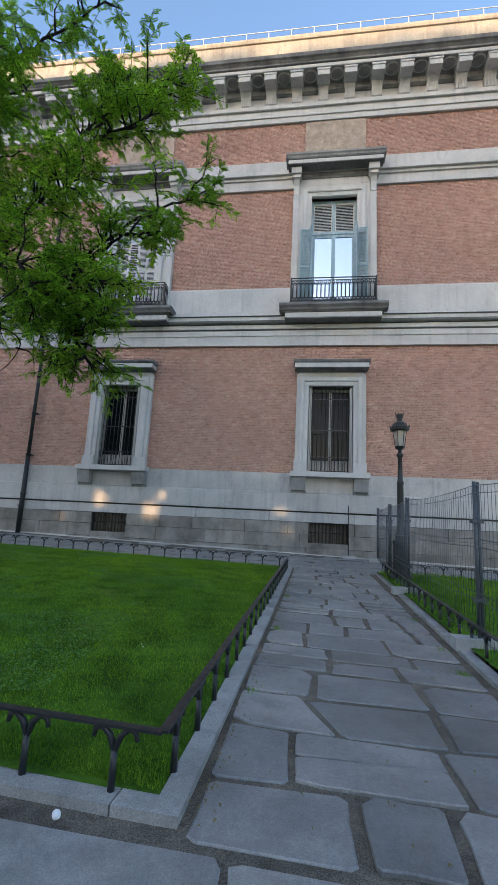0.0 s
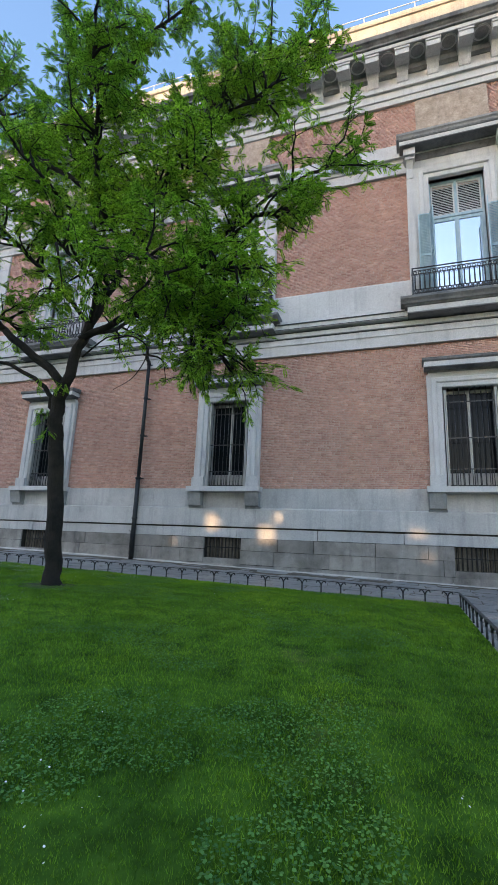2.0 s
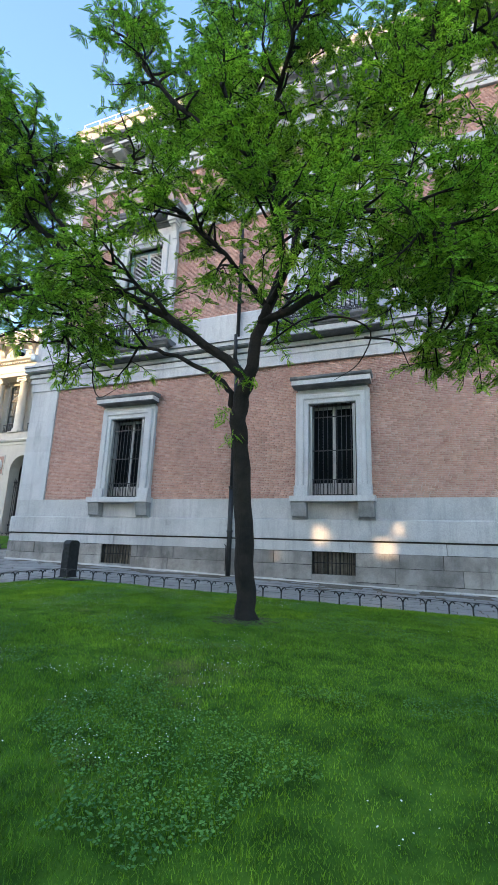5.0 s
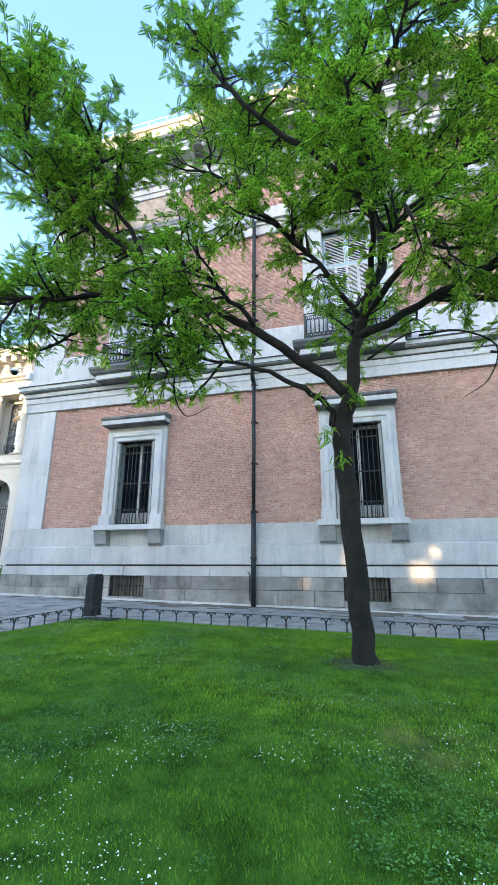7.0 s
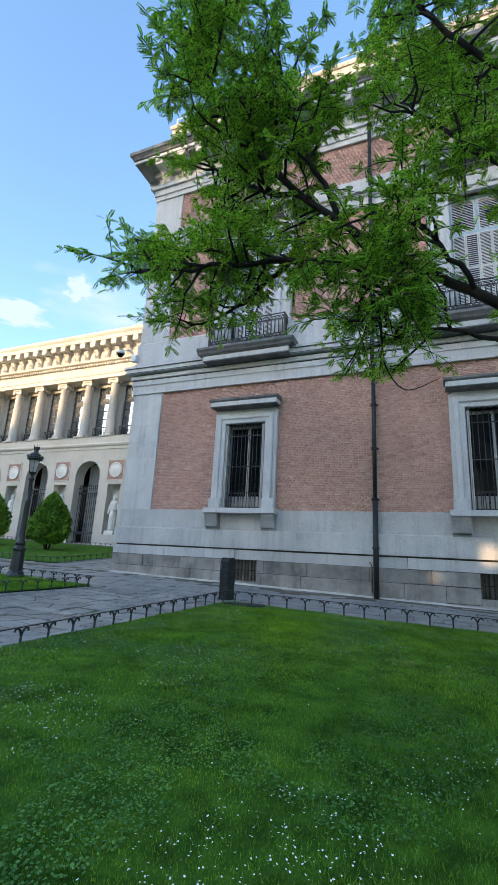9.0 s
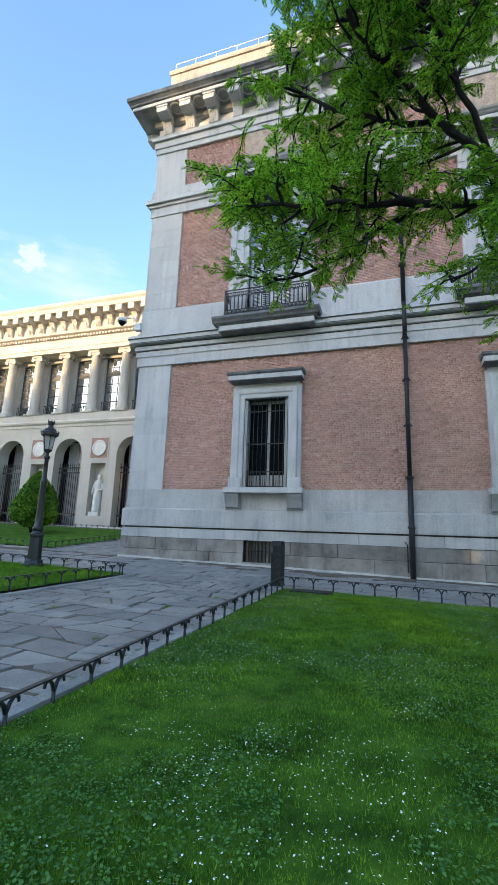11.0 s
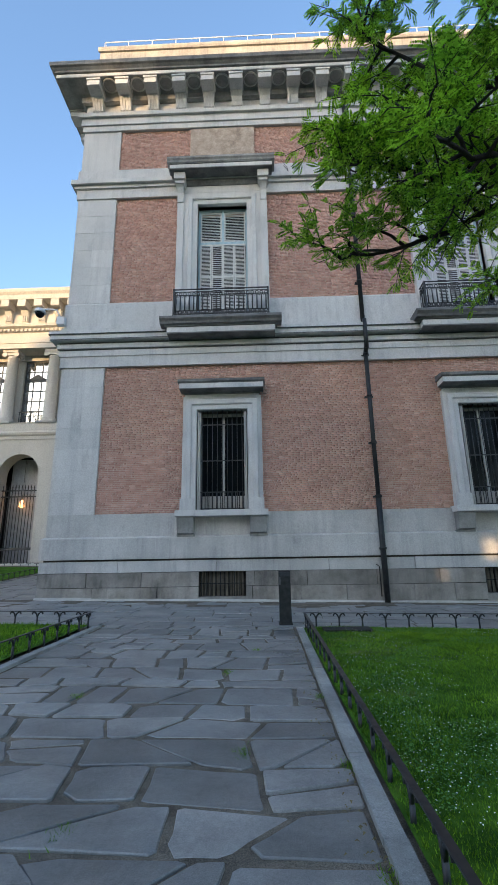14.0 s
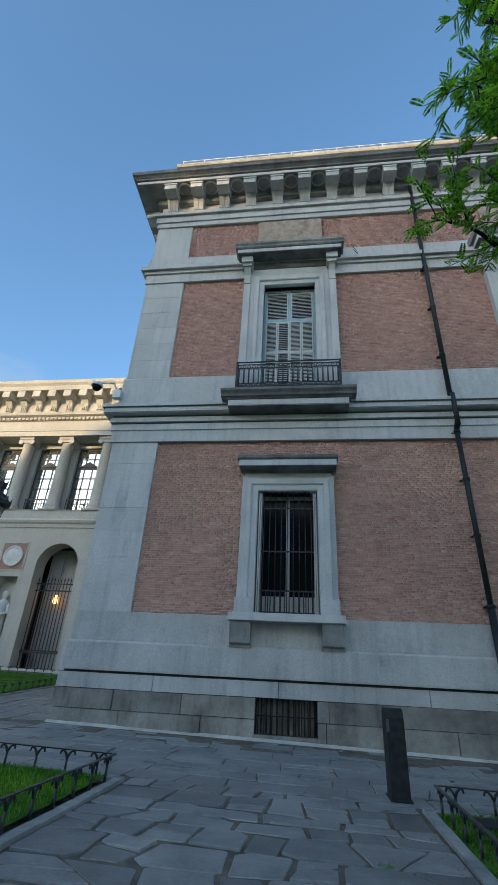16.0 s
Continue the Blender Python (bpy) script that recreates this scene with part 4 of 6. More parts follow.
def locust_tree(base, limbs, seed):
    rng = random.Random(seed)
    tree = thing("tree", "tall locust tree, dark leaning trunk and feathery green leaves", "tree")
    bm = bm_new()
    trunk = bez(base, 6)
    n = len(trunk)
    radii = [0.19 * (1 - 0.25 * i / n) + 0.13 * max(0, 1 - i / 3.0) ** 2 for i in range(n)]
    for k, p in enumerate(trunk):
        p.x += 0.02 * math.sin(k * 1.7)
        p.y += 0.02 * math.cos(k * 1.3)
    tube(bm, trunk, radii, 16)
    tr = part("trunk", bm, BARK, tree)
    spots, ways, ups, sizes = [], [], [], []
    twig_bm = bm_new()
    for name, pts, r0, first, dens in limbs:
        line = bez(pts, 5)
        m = len(line)
        bm = bm_new()
        for k, p in enumerate(line[1:-1]):
            p += Vector((rng.uniform(-1, 1), rng.uniform(-1, 1), rng.uniform(-1, 1))) * 0.05
        tube(bm, line, [0.78 * r0 * (1 - 0.85 * i / m) + 0.011 for i in range(m)], 8)
        part("limb", bm, BARK, tree)
        total = sum((b - a).length for a, b in zip(line, line[1:]))
        count = int(total * dens)
        for j in range(count):
            f = first + (1 - first) * (j + rng.random()) / count
            i = min(m - 2, int(f * (m - 1)))
            p = line[i].lerp(line[i + 1], f * (m - 1) - i)
            d = (line[i + 1] - line[i]).normalized()
            rnd = Vector((rng.gauss(0, 1), rng.gauss(0, 1), rng.gauss(0, 0.7)))
            rnd -= d * rnd.dot(d)
            w = (d * 0.55 + rnd.normalized() * 0.9 + Vector((0, 0, 0.1))).normalized()
            ln = rng.uniform(0.7, 1.6) * (1.1 - 0.4 * f)
            sec = [p]
            ww = w.copy()
            for s in range(4):
                ww = (ww + Vector((rng.gauss(0, 0.22), rng.gauss(0, 0.22), rng.gauss(-0.02, 0.2)))).normalized()
                sec.append(sec[-1] + ww * ln / 4)
            tube(twig_bm, sec, [0.032, 0.026, 0.02, 0.014, 0.007], 5)
            for q in range(6):
                t0 = 0.3 + 0.7 * (q + rng.random()) / 6
                a = min(3, int(t0 * 4))
                o = sec[a].lerp(sec[a + 1], t0 * 4 - a)
                v = (ww * 0.5 + Vector((rng.gauss(0, 0.8), rng.gauss(0, 0.8), rng.gauss(0.05, 0.5)))).normalized()
                l3 = rng.uniform(0.35, 0.8)
                e1 = o + v * l3 * 0.5
                e2 = e1 + (v + Vector((0, 0, -0.25))).normalized() * l3 * 0.5
                tube(twig_bm, [o, e1, e2], [0.01, 0.008, 0.004], 3)
                for g in range(rng.randint(11, 15)):
                    tt = 0.15 + 0.85 * rng.random()
                    at = o.lerp(e1, tt * 2) if tt < 0.5 else e1.lerp(e2, tt * 2 - 1)
                    u = (v * 0.5 + Vector((rng.gauss(0, 0.8), rng.gauss(0, 0.8), rng.gauss(-0.05, 0.32)))).normalized()
                    spots.append(at)
                    ways.append(u)
                    ups.append((rng.gauss(0, 0.35), rng.gauss(0, 0.35), 1.0))
                    sizes.append(rng.uniform(0.15, 0.25))
    tagged(part("twig_work", twig_bm, BARK, tree), kind="stuff")
    fronds(spots, ways, ups, sizes, 9, "crown", LEAF, tree)
    # leafy shoots low on the trunk, and bare hooked twigs under the crown
    sp, sw, su, sz2 = [], [], [], []
    for cx, cy, cz, k in ((-9.62, 9.3, 4.25, 16), (-9.2, 9.2, 4.85, 18), (-9.75, 9.2, 4.95, 10), (-9.5, 9.3, 3.75, 10)):
        for _ in range(k):
            sp.append((cx + rng.gauss(0, 0.08), cy + rng.gauss(0, 0.08), cz + rng.gauss(0, 0.1)))
            sw.append((rng.gauss(0, 0.7), rng.gauss(-0.3, 0.6), rng.gauss(-0.5, 0.35)))
            su.append((rng.gauss(0, 0.3), rng.gauss(0, 0.3), 1.0))
            sz2.append(rng.uniform(0.16, 0.27))
    fronds(sp, sw, su, sz2, 10, "low_shoot", LEAF, tree)
    for pts in ([(-11.9, 8.9, 5.9), (-12.3, 8.8, 5.6), (-12.3, 8.7, 5.0), (-12.0, 8.6, 4.5), (-11.5, 8.5, 4.6)], [(-12.2, 8.7, 5.4), (-12.7, 8.6, 5.2), (-12.9, 8.5, 4.8)],
                [(-8.0, 9.4, 5.9), (-7.4, 9.2, 5.8), (-6.9, 9.1, 5.4), (-7.1, 9.0, 4.8), (-7.5, 8.9, 4.5)], [(-7.0, 9.1, 5.3), (-6.5, 9.0, 5.1), (-6.3, 8.9, 4.6)],
                [(-8.9, 9.5, 5.6), (-8.2, 9.4, 5.95), (-7.6, 9.3, 5.9)]):
        bm = bm_new()
        tube(bm, bez(pts, 4), [0.024 * (1 - 0.8 * i / (4 * (len(pts) - 1))) for i in range(4 * (len(pts) - 1) + 1)], 5)
        part("bare_twig", bm, BARK, tree)
    return tree


FK = (-9.25, 9.42, 4.88)
C1, C2, C3 = (-8.95, 9.7, 6.5), (-8.4, 9.9, 8.4), (-9.1, 9.6, 9.9)
W1, W2 = (-11.9, 8.9, 6.9), (-14.0, 8.8, 7.4)
E1 = (-7.6, 9.9, 6.9)
BOUGHS = [
    ("w", [FK, (-10.4, 9.2, 5.9), W1, W2, (-15.5, 8.8, 7.6), (-16.95, 8.95, 8.0)], 0.12, 0.42, 4.2),
    ("w_low", [(-9.43, 9.5, 4.2), (-9.75, 9.42, 4.85), (-10.6, 9.2, 5.4), (-11.4, 9.0, 5.62), (-12.6, 8.7, 5.75)], 0.07, 0.7, 1.6),
    ("w_rise", [W1, (-13.5, 8.3, 8.2), (-14.9, 7.5, 9.7), (-15.3, 7.2, 11.0), (-15.2, 7.2, 11.9)], 0.08, 0.2, 6.4),
    ("w_top", [(-13.0, 8.5, 7.8), (-13.6, 7.9, 9.2), (-13.9, 7.6, 10.5)], 0.055, 0.3, 7.5),
    ("w_front", [W2, (-15.3, 8.0, 7.0), (-16.5, 7.4, 6.8)], 0.06, 0.15, 4.6),
    ("w_back", [W2, (-15.5, 9.6, 7.1), (-16.9, 9.9, 7.0)], 0.06, 0.25, 2.8),
    ("w_hang", [W1, (-12.4, 8.2, 6.3), (-12.3, 7.8, 5.3)], 0.05, 0.35, 5.5),
    ("w_under", [(-10.9, 9.1, 6.3), (-11.5, 8.4, 7.0), (-12.3, 7.9, 7.3)], 0.05, 0.3, 4.5),
    ("w_mid", [(-13.5, 8.3, 8.2), (-15.1, 8.8, 9.5), (-16.5, 9.2, 11.1)], 0.055, 0.2, 5.4),
    ("w_behind", [W1, (-12.4, 10.4, 7.4), (-13.2, 11.8, 7.6)], 0.06, 0.3, 3.6),
    ("mid_w", [C1, (-9.8, 8.9, 7.6), (-10.8, 8.4, 8.6)], 0.06, 0.3, 4.6),
    ("mid_s", [(-8.7, 9.8, 7.4), (-8.4, 8.6, 7.3), (-8.2, 7.6, 7.1)], 0.05, 0.35, 4.2),
    ("up", [FK, C1, C2, C3, (-9.4, 9.4, 12.0), (-9.8, 9.2, 14.8)], 0.15, 0.45, 4.0),
    ("up_w", [C3, (-10.8, 8.8, 11.3), (-11.8, 8.4, 12.6), (-12.3, 8.3, 13.9)], 0.075, 0.2, 4.6),
    ("up_back", [(-9.3, 9.5, 11.0), (-11.0, 10.6, 12.6), (-12.4, 11.0, 14.4)], 0.065, 0.2, 3.8),
    ("up_top", [(-9.4, 9.4, 12.0), (-7.8, 9.0, 13.6), (-5.7, 8.8, 14.7)], 0.065, 0.1, 4.0),
    ("e", [(-9.1, 9.6, 6.1), E1, (-6.2, 9.6, 7.5), (-5.0, 9.4, 8.2)], 0.1, 0.25, 4.4),
    ("e_tip", [(-6.2, 9.6, 7.5), (-4.8, 9.5, 8.7), (-3.6, 9.5, 9.2), (-3.0, 9.5, 9.45)], 0.045, 0.4, 1.7),
    ("e_low", [E1, (-6.2, 9.2, 6.2), (-5.5, 8.9, 5.5), (-5.1, 8.8, 4.9)], 0.06, 0.3, 8.0),
    ("e_mid", [E1, (-5.9, 8.9, 7.0), (-4.6, 8.5, 6.5)], 0.055, 0.25, 6.5),
    ("se", [C1, (-8.0, 8.7, 7.0), (-6.6, 8.0, 6.9), (-5.6, 7.6, 5.9)], 0.075, 0.3, 4.8),
    ("up_e", [C2, (-7.4, 9.8, 10.2), (-6.4, 9.7, 11.6), (-5.2, 9.5, 12.8)], 0.085, 0.15, 6.0),
    ("up_e_tip", [(-6.4, 9.7, 11.6), (-5.3, 9.4, 11.3), (-4.3, 9.2, 11.5)], 0.05, 0.15, 6.0),
    ("up_e_far", [(-6.4, 9.7, 11.6), (-4.9, 9.6, 12.4), (-3.6, 9.5, 13.0)], 0.05, 0.25, 4.2),
    ("e_out", [(-6.2, 9.6, 7.5), (-4.9, 9.3, 8.2), (-3.9, 9.2, 8.2)], 0.045, 0.4, 3.6),
    ("mid_w_far", [(-9.8, 8.9, 7.6), (-11.1, 8.5, 8.9), (-11.9, 8.6, 10.1)], 0.05, 0.4, 3.2),
    ("e_high", [C2, (-7.0, 9.0, 9.0), (-5.6, 8.6, 9.3)], 0.07, 0.2, 4.6),
    ("s", [(-8.7, 9.9, 7.6), (-8.6, 8.2, 8.4), (-8.9, 6.9, 8.9)], 0.07, 0.3, 3.6),
    ("s_high", [C3, (-8.1, 8.0, 10.8), (-7.4, 6.9, 11.6)], 0.065, 0.2, 6.0),
    ("n", [(-9.1, 9.7, 6.3), (-9.2, 11.4, 7.4), (-9.0, 12.8, 9.2)], 0.075, 0.3, 3.2),
]
locust_tree([(-9.27, 9.9, 0.3), (-9.3, 9.85, 1.2), (-9.38, 9.65, 3.2), (-9.42, 9.5, 4.2), FK], BOUGHS, 5)

# ---- grass, clover and flowers ----
rs = np.random.RandomState(7)


def field(x, y, f, seed):
    return np.array([noise.noise((float(a) * f + seed, float(b) * f, seed * 1.7)) for a, b in zip(x, y)])


def blades(name, n, x0, x1, y0, y1, zf, bias, hmin, hmax, label, front=None):
    """Single-face blades that lean every way, thicker where the walker passes."""
    x = rs.uniform(x0, x1, n)
    y = y0 + (y1 - y0) * rs.random_sample(n) ** bias
    if front:
        keep = y > np.array([front(a) for a in x]) + 0.05
        x, y = x[keep], y[keep]
    n = len(x)
    z = np.array([zf(float(a), float(b)) for a, b in zip(x, y)]) - 0.005
    tone = field(x, y, 1.1, 2.0)
    h = rs.uniform(hmin, hmax, n) * (1 + 0.5 * tone) * (1 + 0.03 * (y - y0))
    w = rs.uniform(0.0018, 0.0042, n) * (1 + 0.16 * (y - y0))
    a = rs.uniform(0, 2 * np.pi, n)
    lean = rs.uniform(0.1, 0.9, n) * h
    b = rs.uniform(0, 2 * np.pi, n)
    v = np.zeros((n, 3, 3))
    v[:, 0] = np.stack([x - np.cos(a) * w, y - np.sin(a) * w, z], 1)
    v[:, 1] = np.stack([x + np.cos(a) * w, y + np.sin(a) * w, z], 1)
    v[:, 2] = np.stack([x + np.cos(b) * lean, y + np.sin(b) * lean, z + h], 1)
    f = np.arange(n * 3).reshape(n, 3)
    return tagged(new(name, raw_mesh(name, v.reshape(-1, 3), f, GRASS)), label, "grass", kind="stuff")


blades("grass", 560000, LAWN[0] + 0.02, LAWN[1] - 0.02, 2.5, LAWN[3] - 0.05, lawn_z, 1.8, 0.014, 0.036, "short mown green grass on the lawn", near_edge)
blades("grass_side", 40000, 2.0, 9.0, 2.5, 14.8, flat, 1.0, 0.04, 0.09, "green grass behind the wire fence")
blades("grass_left", 60000, -32.0, -22.4, 6.0, 14.1, flat, 1.0, 0.04, 0.09, "green grass by the street lamp")


def leaves_flat(name, n_try, cut, freq, seed, size, height, mat, label, cat, sides, xr):
    """Small flat leaves or flowers gathered in patches of uneven outline."""
    x = rs.uniform(xr[0], xr[1], n_try)
    y = near_edge(-9) + (LAWN[3] - near_edge(-9) - 0.2) * rs.random_sample(n_try) ** 1.5
    patch = field(x, y, freq, seed) + 0.35 * field(x, y, freq * 3.1, seed + 4)
    patch += 0.022 * np.clip(-x - 9, 0, 8)
    keep = (patch > cut) & (y > np.array([near_edge(a) for a in x]) + 0.1)
    x, y = x[keep], y[keep]
    n = len(x)
    z = np.array([lawn_z(float(a), float(b)) for a, b in zip(x, y)]) + rs.uniform(height * 0.6, height, n)
    r = rs.uniform(size * 0.6, size, n)
    tx, ty = rs.uniform(-0.45, 0.45, n), rs.uniform(-0.45, 0.45, n)
    v = np.zeros((n, sides, 3))
    t0 = rs.uniform(0, 6.28, n)
    for k in range(sides):
        a = t0 + 2 * np.pi * k / sides
        dx, dy = np.cos(a) * r, np.sin(a) * r
        v[:, k] = np.stack([x + dx, y + dy, z + dx * tx + dy * ty], 1)
    f = np.arange(n * sides).reshape(n, sides)
    return tagged(new(name, raw_mesh(name, v.reshape(-1, 3), f, mat)), label, cat, kind="stuff")


leaves_flat("clover", 210000, 0.17, 0.75, 11.0, 0.0115, 0.042, CLOVER, "dense clover leaves in patches across the lawn", "clover", 5, (LAWN[0] + 0.1, -2.0))
leaves_flat("clover_flower", 22000, 0.2, 0.75, 11.4, 0.0065, 0.055, PETAL, "small white clover flowers scattered over the lawn", "flowers", 6, (LAWN[0] + 0.1, -8.0))
leaves_flat("daisy", 2400, 0.3, 0.9, 31.0, 0.0075, 0.055, PETAL, "white daisies in loose drifts on the lawn", "flowers", 6, (LAWN[0] + 0.1, -1.5))
# dark patch at the foot of the tree, painted for the shaded grass
bm = bm_new()
n = 22
ring = [bm.verts.new((-9.32 + (0.6 + 0.12 * math.sin(i * 2.3)) * math.cos(2 * math.pi * i / n), 9.85 + (0.5 + 0.1 * math.cos(i * 1.7)) * math.sin(2 * math.pi * i / n), 0)) for i in range(n)]
for q in ring:
    q.co.z = lawn_z(q.co.x, q.co.y) + 0.006
mid = bm.verts.new((-9.35, 9.9, lawn_z(-9.35, 9.9) + 0.03))
for i in range(n):
    bm.faces.new((ring[i], ring[(i + 1) % n], mid))
tagged(new("tree_foot_shade", mesh_of("tree_foot_shade", bm, FOOT_SHADE)), "dark patch round the tree's foot, grass shade put into its colour", "earth", kind="structure")

# ---- the colonnaded far front ----
GY = 35.0
far = thing("museum_main_building", "long pale stone museum front with arches, niches and an upper colonnade", "building")
ARCH0, BAY = -36.1, 6.6
NB = 6
FX0 = ARCH0 - BAY * NB + 1.6
GZ = 1.6
AW, ASP, ATOP = 1.5, 8.5, 10.0


def arch_fill(bm, c, hw, zs, top, y0, y1):
    """The wall over a round arch, from its springing up to the level top."""
    n = 14
    arc = [(c - hw * math.cos(math.pi * i / n), zs + hw * math.sin(math.pi * i / n)) for i in range(n + 1)]
    for (xa, za), (xb, zb) in zip(arc, arc[1:]):
        lo = [(xa, y0, za), (xb, y0, zb), (xb, y1, zb), (xa, y1, za)]
        hi = [(xa, y0, top), (xb, y0, top), (xb, y1, top), (xa, y1, top)]
        v = [bm.verts.new(p) for p in lo + hi]
        for f in ((0, 1, 5, 4), (0, 3, 2, 1), (2, 3, 7, 6), (4, 5, 6, 7)):
            bm.faces.new([v[i] for i in f])


bm = bm_new()
box(bm, ARCH0 + AW, CX + 0.1, GY, GY + 1.2, 0.5, 11.1)
for k in range(NB):
    a = ARCH0 - BAY * k
    nch = a - BAY / 2
    arch_fill(bm, a, AW, ASP, 11.1, GY, GY + 1.2)
    nx = a - BAY + AW
    for x0, x1, z0, z1 in ((nx, nch - 0.75, 0.5, 11.1), (nch + 0.75, a - AW, 0.5, 11.1), (nch - 0.75, nch + 0.75, 0.5, 3.1), (nch - 0.75, nch + 0.75, 7.7, 11.1)):
        box(bm, x0, x1, GY, GY + 1.2, z0, z1)
    box(bm, nch - 0.75, nch + 0.75, GY + 0.8, GY + 1.2, 3.1, 7.7)
box(bm, FX0 - 30, ARCH0 - BAY * NB + AW, GY, GY + 1.2, 0.5, 11.1)
part("arcade_wall", bm, WARM_STONE, far)
# upper wall with window openings behind the columns
bm = bm_new()
edges = [CX]
for k in range(2 * NB):
    c = ARCH0 - 3.3 * k
    box(bm, c + 1.05, edges[-1], GY + 1.0, GY + 1.6, 12.4, 18.4)
    box(bm, c - 1.05, c + 1.05, GY + 1.0, GY + 1.6, 17.95, 18.4)
    edges.append(c - 1.05)
box(bm, FX0 - 30, edges[-1], GY + 1.0, GY + 1.6, 12.4, 18.4)
part("loggia_wall", bm, WARM_STONE, far)
for nm, prof in (
    ("base_course", [(GY - 0.12, 0.4), (GY - 0.12, 2.1), (GY - 0.02, 2.2)]),
    ("string_course", [(GY - 0.08, 11.1), (GY - 0.08, 11.35), (GY - 0.2, 11.45), (GY - 0.24, 11.6), (GY - 0.12, 11.75), (GY - 0.12, 12.3), (GY - 0.18, 12.4)]),
    ("entablature", [(GY - 0.35, 18.4), (GY - 0.35, 18.8), (GY - 0.4, 18.82), (GY - 0.4, 19.3), (GY - 0.3, 19.35), (GY - 0.3, 19.75), (GY - 0.42, 19.8), (GY - 0.5, 20.0), (GY - 0.75, 20.1), (GY - 0.8, 20.3), (GY - 0.1, 20.5)]),
    ("attic_wall", [(GY - 0.1, 20.5), (GY - 0.1, 22.2)]),
    ("crown_cornice", [(GY - 0.2, 22.1), (GY - 0.3, 22.2), (GY - 1.1, 22.25), (GY - 1.15, 22.6), (GY - 1.3, 22.8), (GY - 1.35, 23.05), (GY - 0.3, 23.2)]),
):
    bm = bm_new()
    mould(bm, FX0 - 30, CX + 0.05, prof, GY + 1.6)
    part(nm, bm, WARM_STONE, far)
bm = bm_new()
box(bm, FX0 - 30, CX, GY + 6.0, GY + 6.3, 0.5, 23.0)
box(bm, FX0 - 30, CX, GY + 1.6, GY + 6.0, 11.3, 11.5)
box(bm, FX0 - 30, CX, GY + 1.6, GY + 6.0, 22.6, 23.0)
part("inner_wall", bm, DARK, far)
# corbels
bm = bm_new()
mould(bm, -0.26, 0.26, [(-0.12, 20.6), (-0.2, 20.7), (-0.26, 21.2), (-0.45, 21.5), (-0.5, 21.6)], 0.0)
box(bm, -0.32, 0.32, -1.0, 0, 21.65, 22.22)
for k in range(3):
    box(bm, -0.2 + 0.16 * k, -0.12 + 0.16 * k, -0.3, -0.05, 20.75, 21.3)
corbel = mesh_of("corbel", bm, WARM_STONE)
x = CX - 1.0
while x > FX0 - 5:
    share("corbel", corbel, far, pose(x, GY - 0.1, 0))
    x -= 1.32
# dentils
bm = bm_new()
x = CX - 0.4
while x > FX0:
    box(bm, x - 0.09, x + 0.09, GY - 0.56, GY - 0.38, 19.78, 19.98)
    x -= 0.34
tagged(part("dentil_row", bm, WARM_STONE, far), kind="stuff")
# Ionic columns
bm = bm_new()
lathe(bm, [(0.62, 12.4), (0.62, 12.6), (0.56, 12.66), (0.6, 12.74), (0.54, 12.84), (0.47, 12.92), (0.46, 14.5), (0.4, 17.75), (0.44, 17.8), (0.42, 17.9)], 20)
box(bm, -0.64, 0.64, -0.64, 0.64, 12.36, 12.5)
for s in (-1, 1):
    for y in (-0.4, 0.4):
        tube(bm, [(s * 0.46, y - 0.09, 18.02), (s * 0.46, y + 0.09, 18.02)], 0.2, 12)
box(bm, -0.5, 0.5, -0.44, 0.44, 17.95, 18.2)
box(bm, -0.6, 0.6, -0.52, 0.52, 18.2, 18.4)
column = mesh_of("ionic_column", bm, WARM_STONE)
for k in range(2 * NB):
    share("ionic_column", column, far, pose(-34.45 - 3.3 * k, GY + 0.35, 0))
# loggia windows
for k in range(2 * NB):
    c = ARCH0 - 3.3 * k
    fy = GY + 1.25
    bm = bm_new()
    for a, b in ((c - 1.05, c - 0.93), (c + 0.93, c + 1.05), (c - 0.36, c - 0.29), (c + 0.29, c + 0.36)):
        box(bm, a, b, fy, fy + 0.1, 12.5, 17.95)
    for z, t in ((12.5, 0.1), (13.7, 0.07), (14.55, 0.07), (15.4, 0.07), (16.2, 0.2), (17.05, 0.06), (17.85, 0.1)):
        box(bm, c - 0.93, c + 0.93, fy - 0.002, fy + 0.09, z, z + t)
    v = [bm.verts.new((c + dx, fy - 0.06 + dy, z)) for dy in (0, 0.1) for dx, z in ((-0.75, 16.4), (0.75, 16.4), (0, 16.85))]
    bm.faces.new(v[:3])
    bm.faces.new(v[5:2:-1])
    for i in range(3):
        bm.faces.new((v[i], v[(i + 1) % 3], v[3 + (i + 1) % 3], v[3 + i]))
    win = part("loggia_window", bm, GATE, far, "tall dark-framed window that reflects the sky")
    bm = bm_new()
    box(bm, c - 0.93, c + 0.93, fy + 0.04, fy + 0.05, 12.6, 17.9)
    part("pane", bm, COATED, win)
    bm = bm_new()
    for i in range(11):
        x = c - 0.95 + i * 0.19
        tube(bm, [(x, GY + 0.85, 12.5), (x, GY + 0.85, 13.5)], 0.025, 4)
    box(bm, c - 1.0, c + 1.0, GY + 0.82, GY + 0.88, 13.5, 13.56)
    box(bm, c - 1.0, c + 1.0, GY + 0.82, GY + 0.88, 12.6, 12.65)
    part("railing", bm, IRON, win)


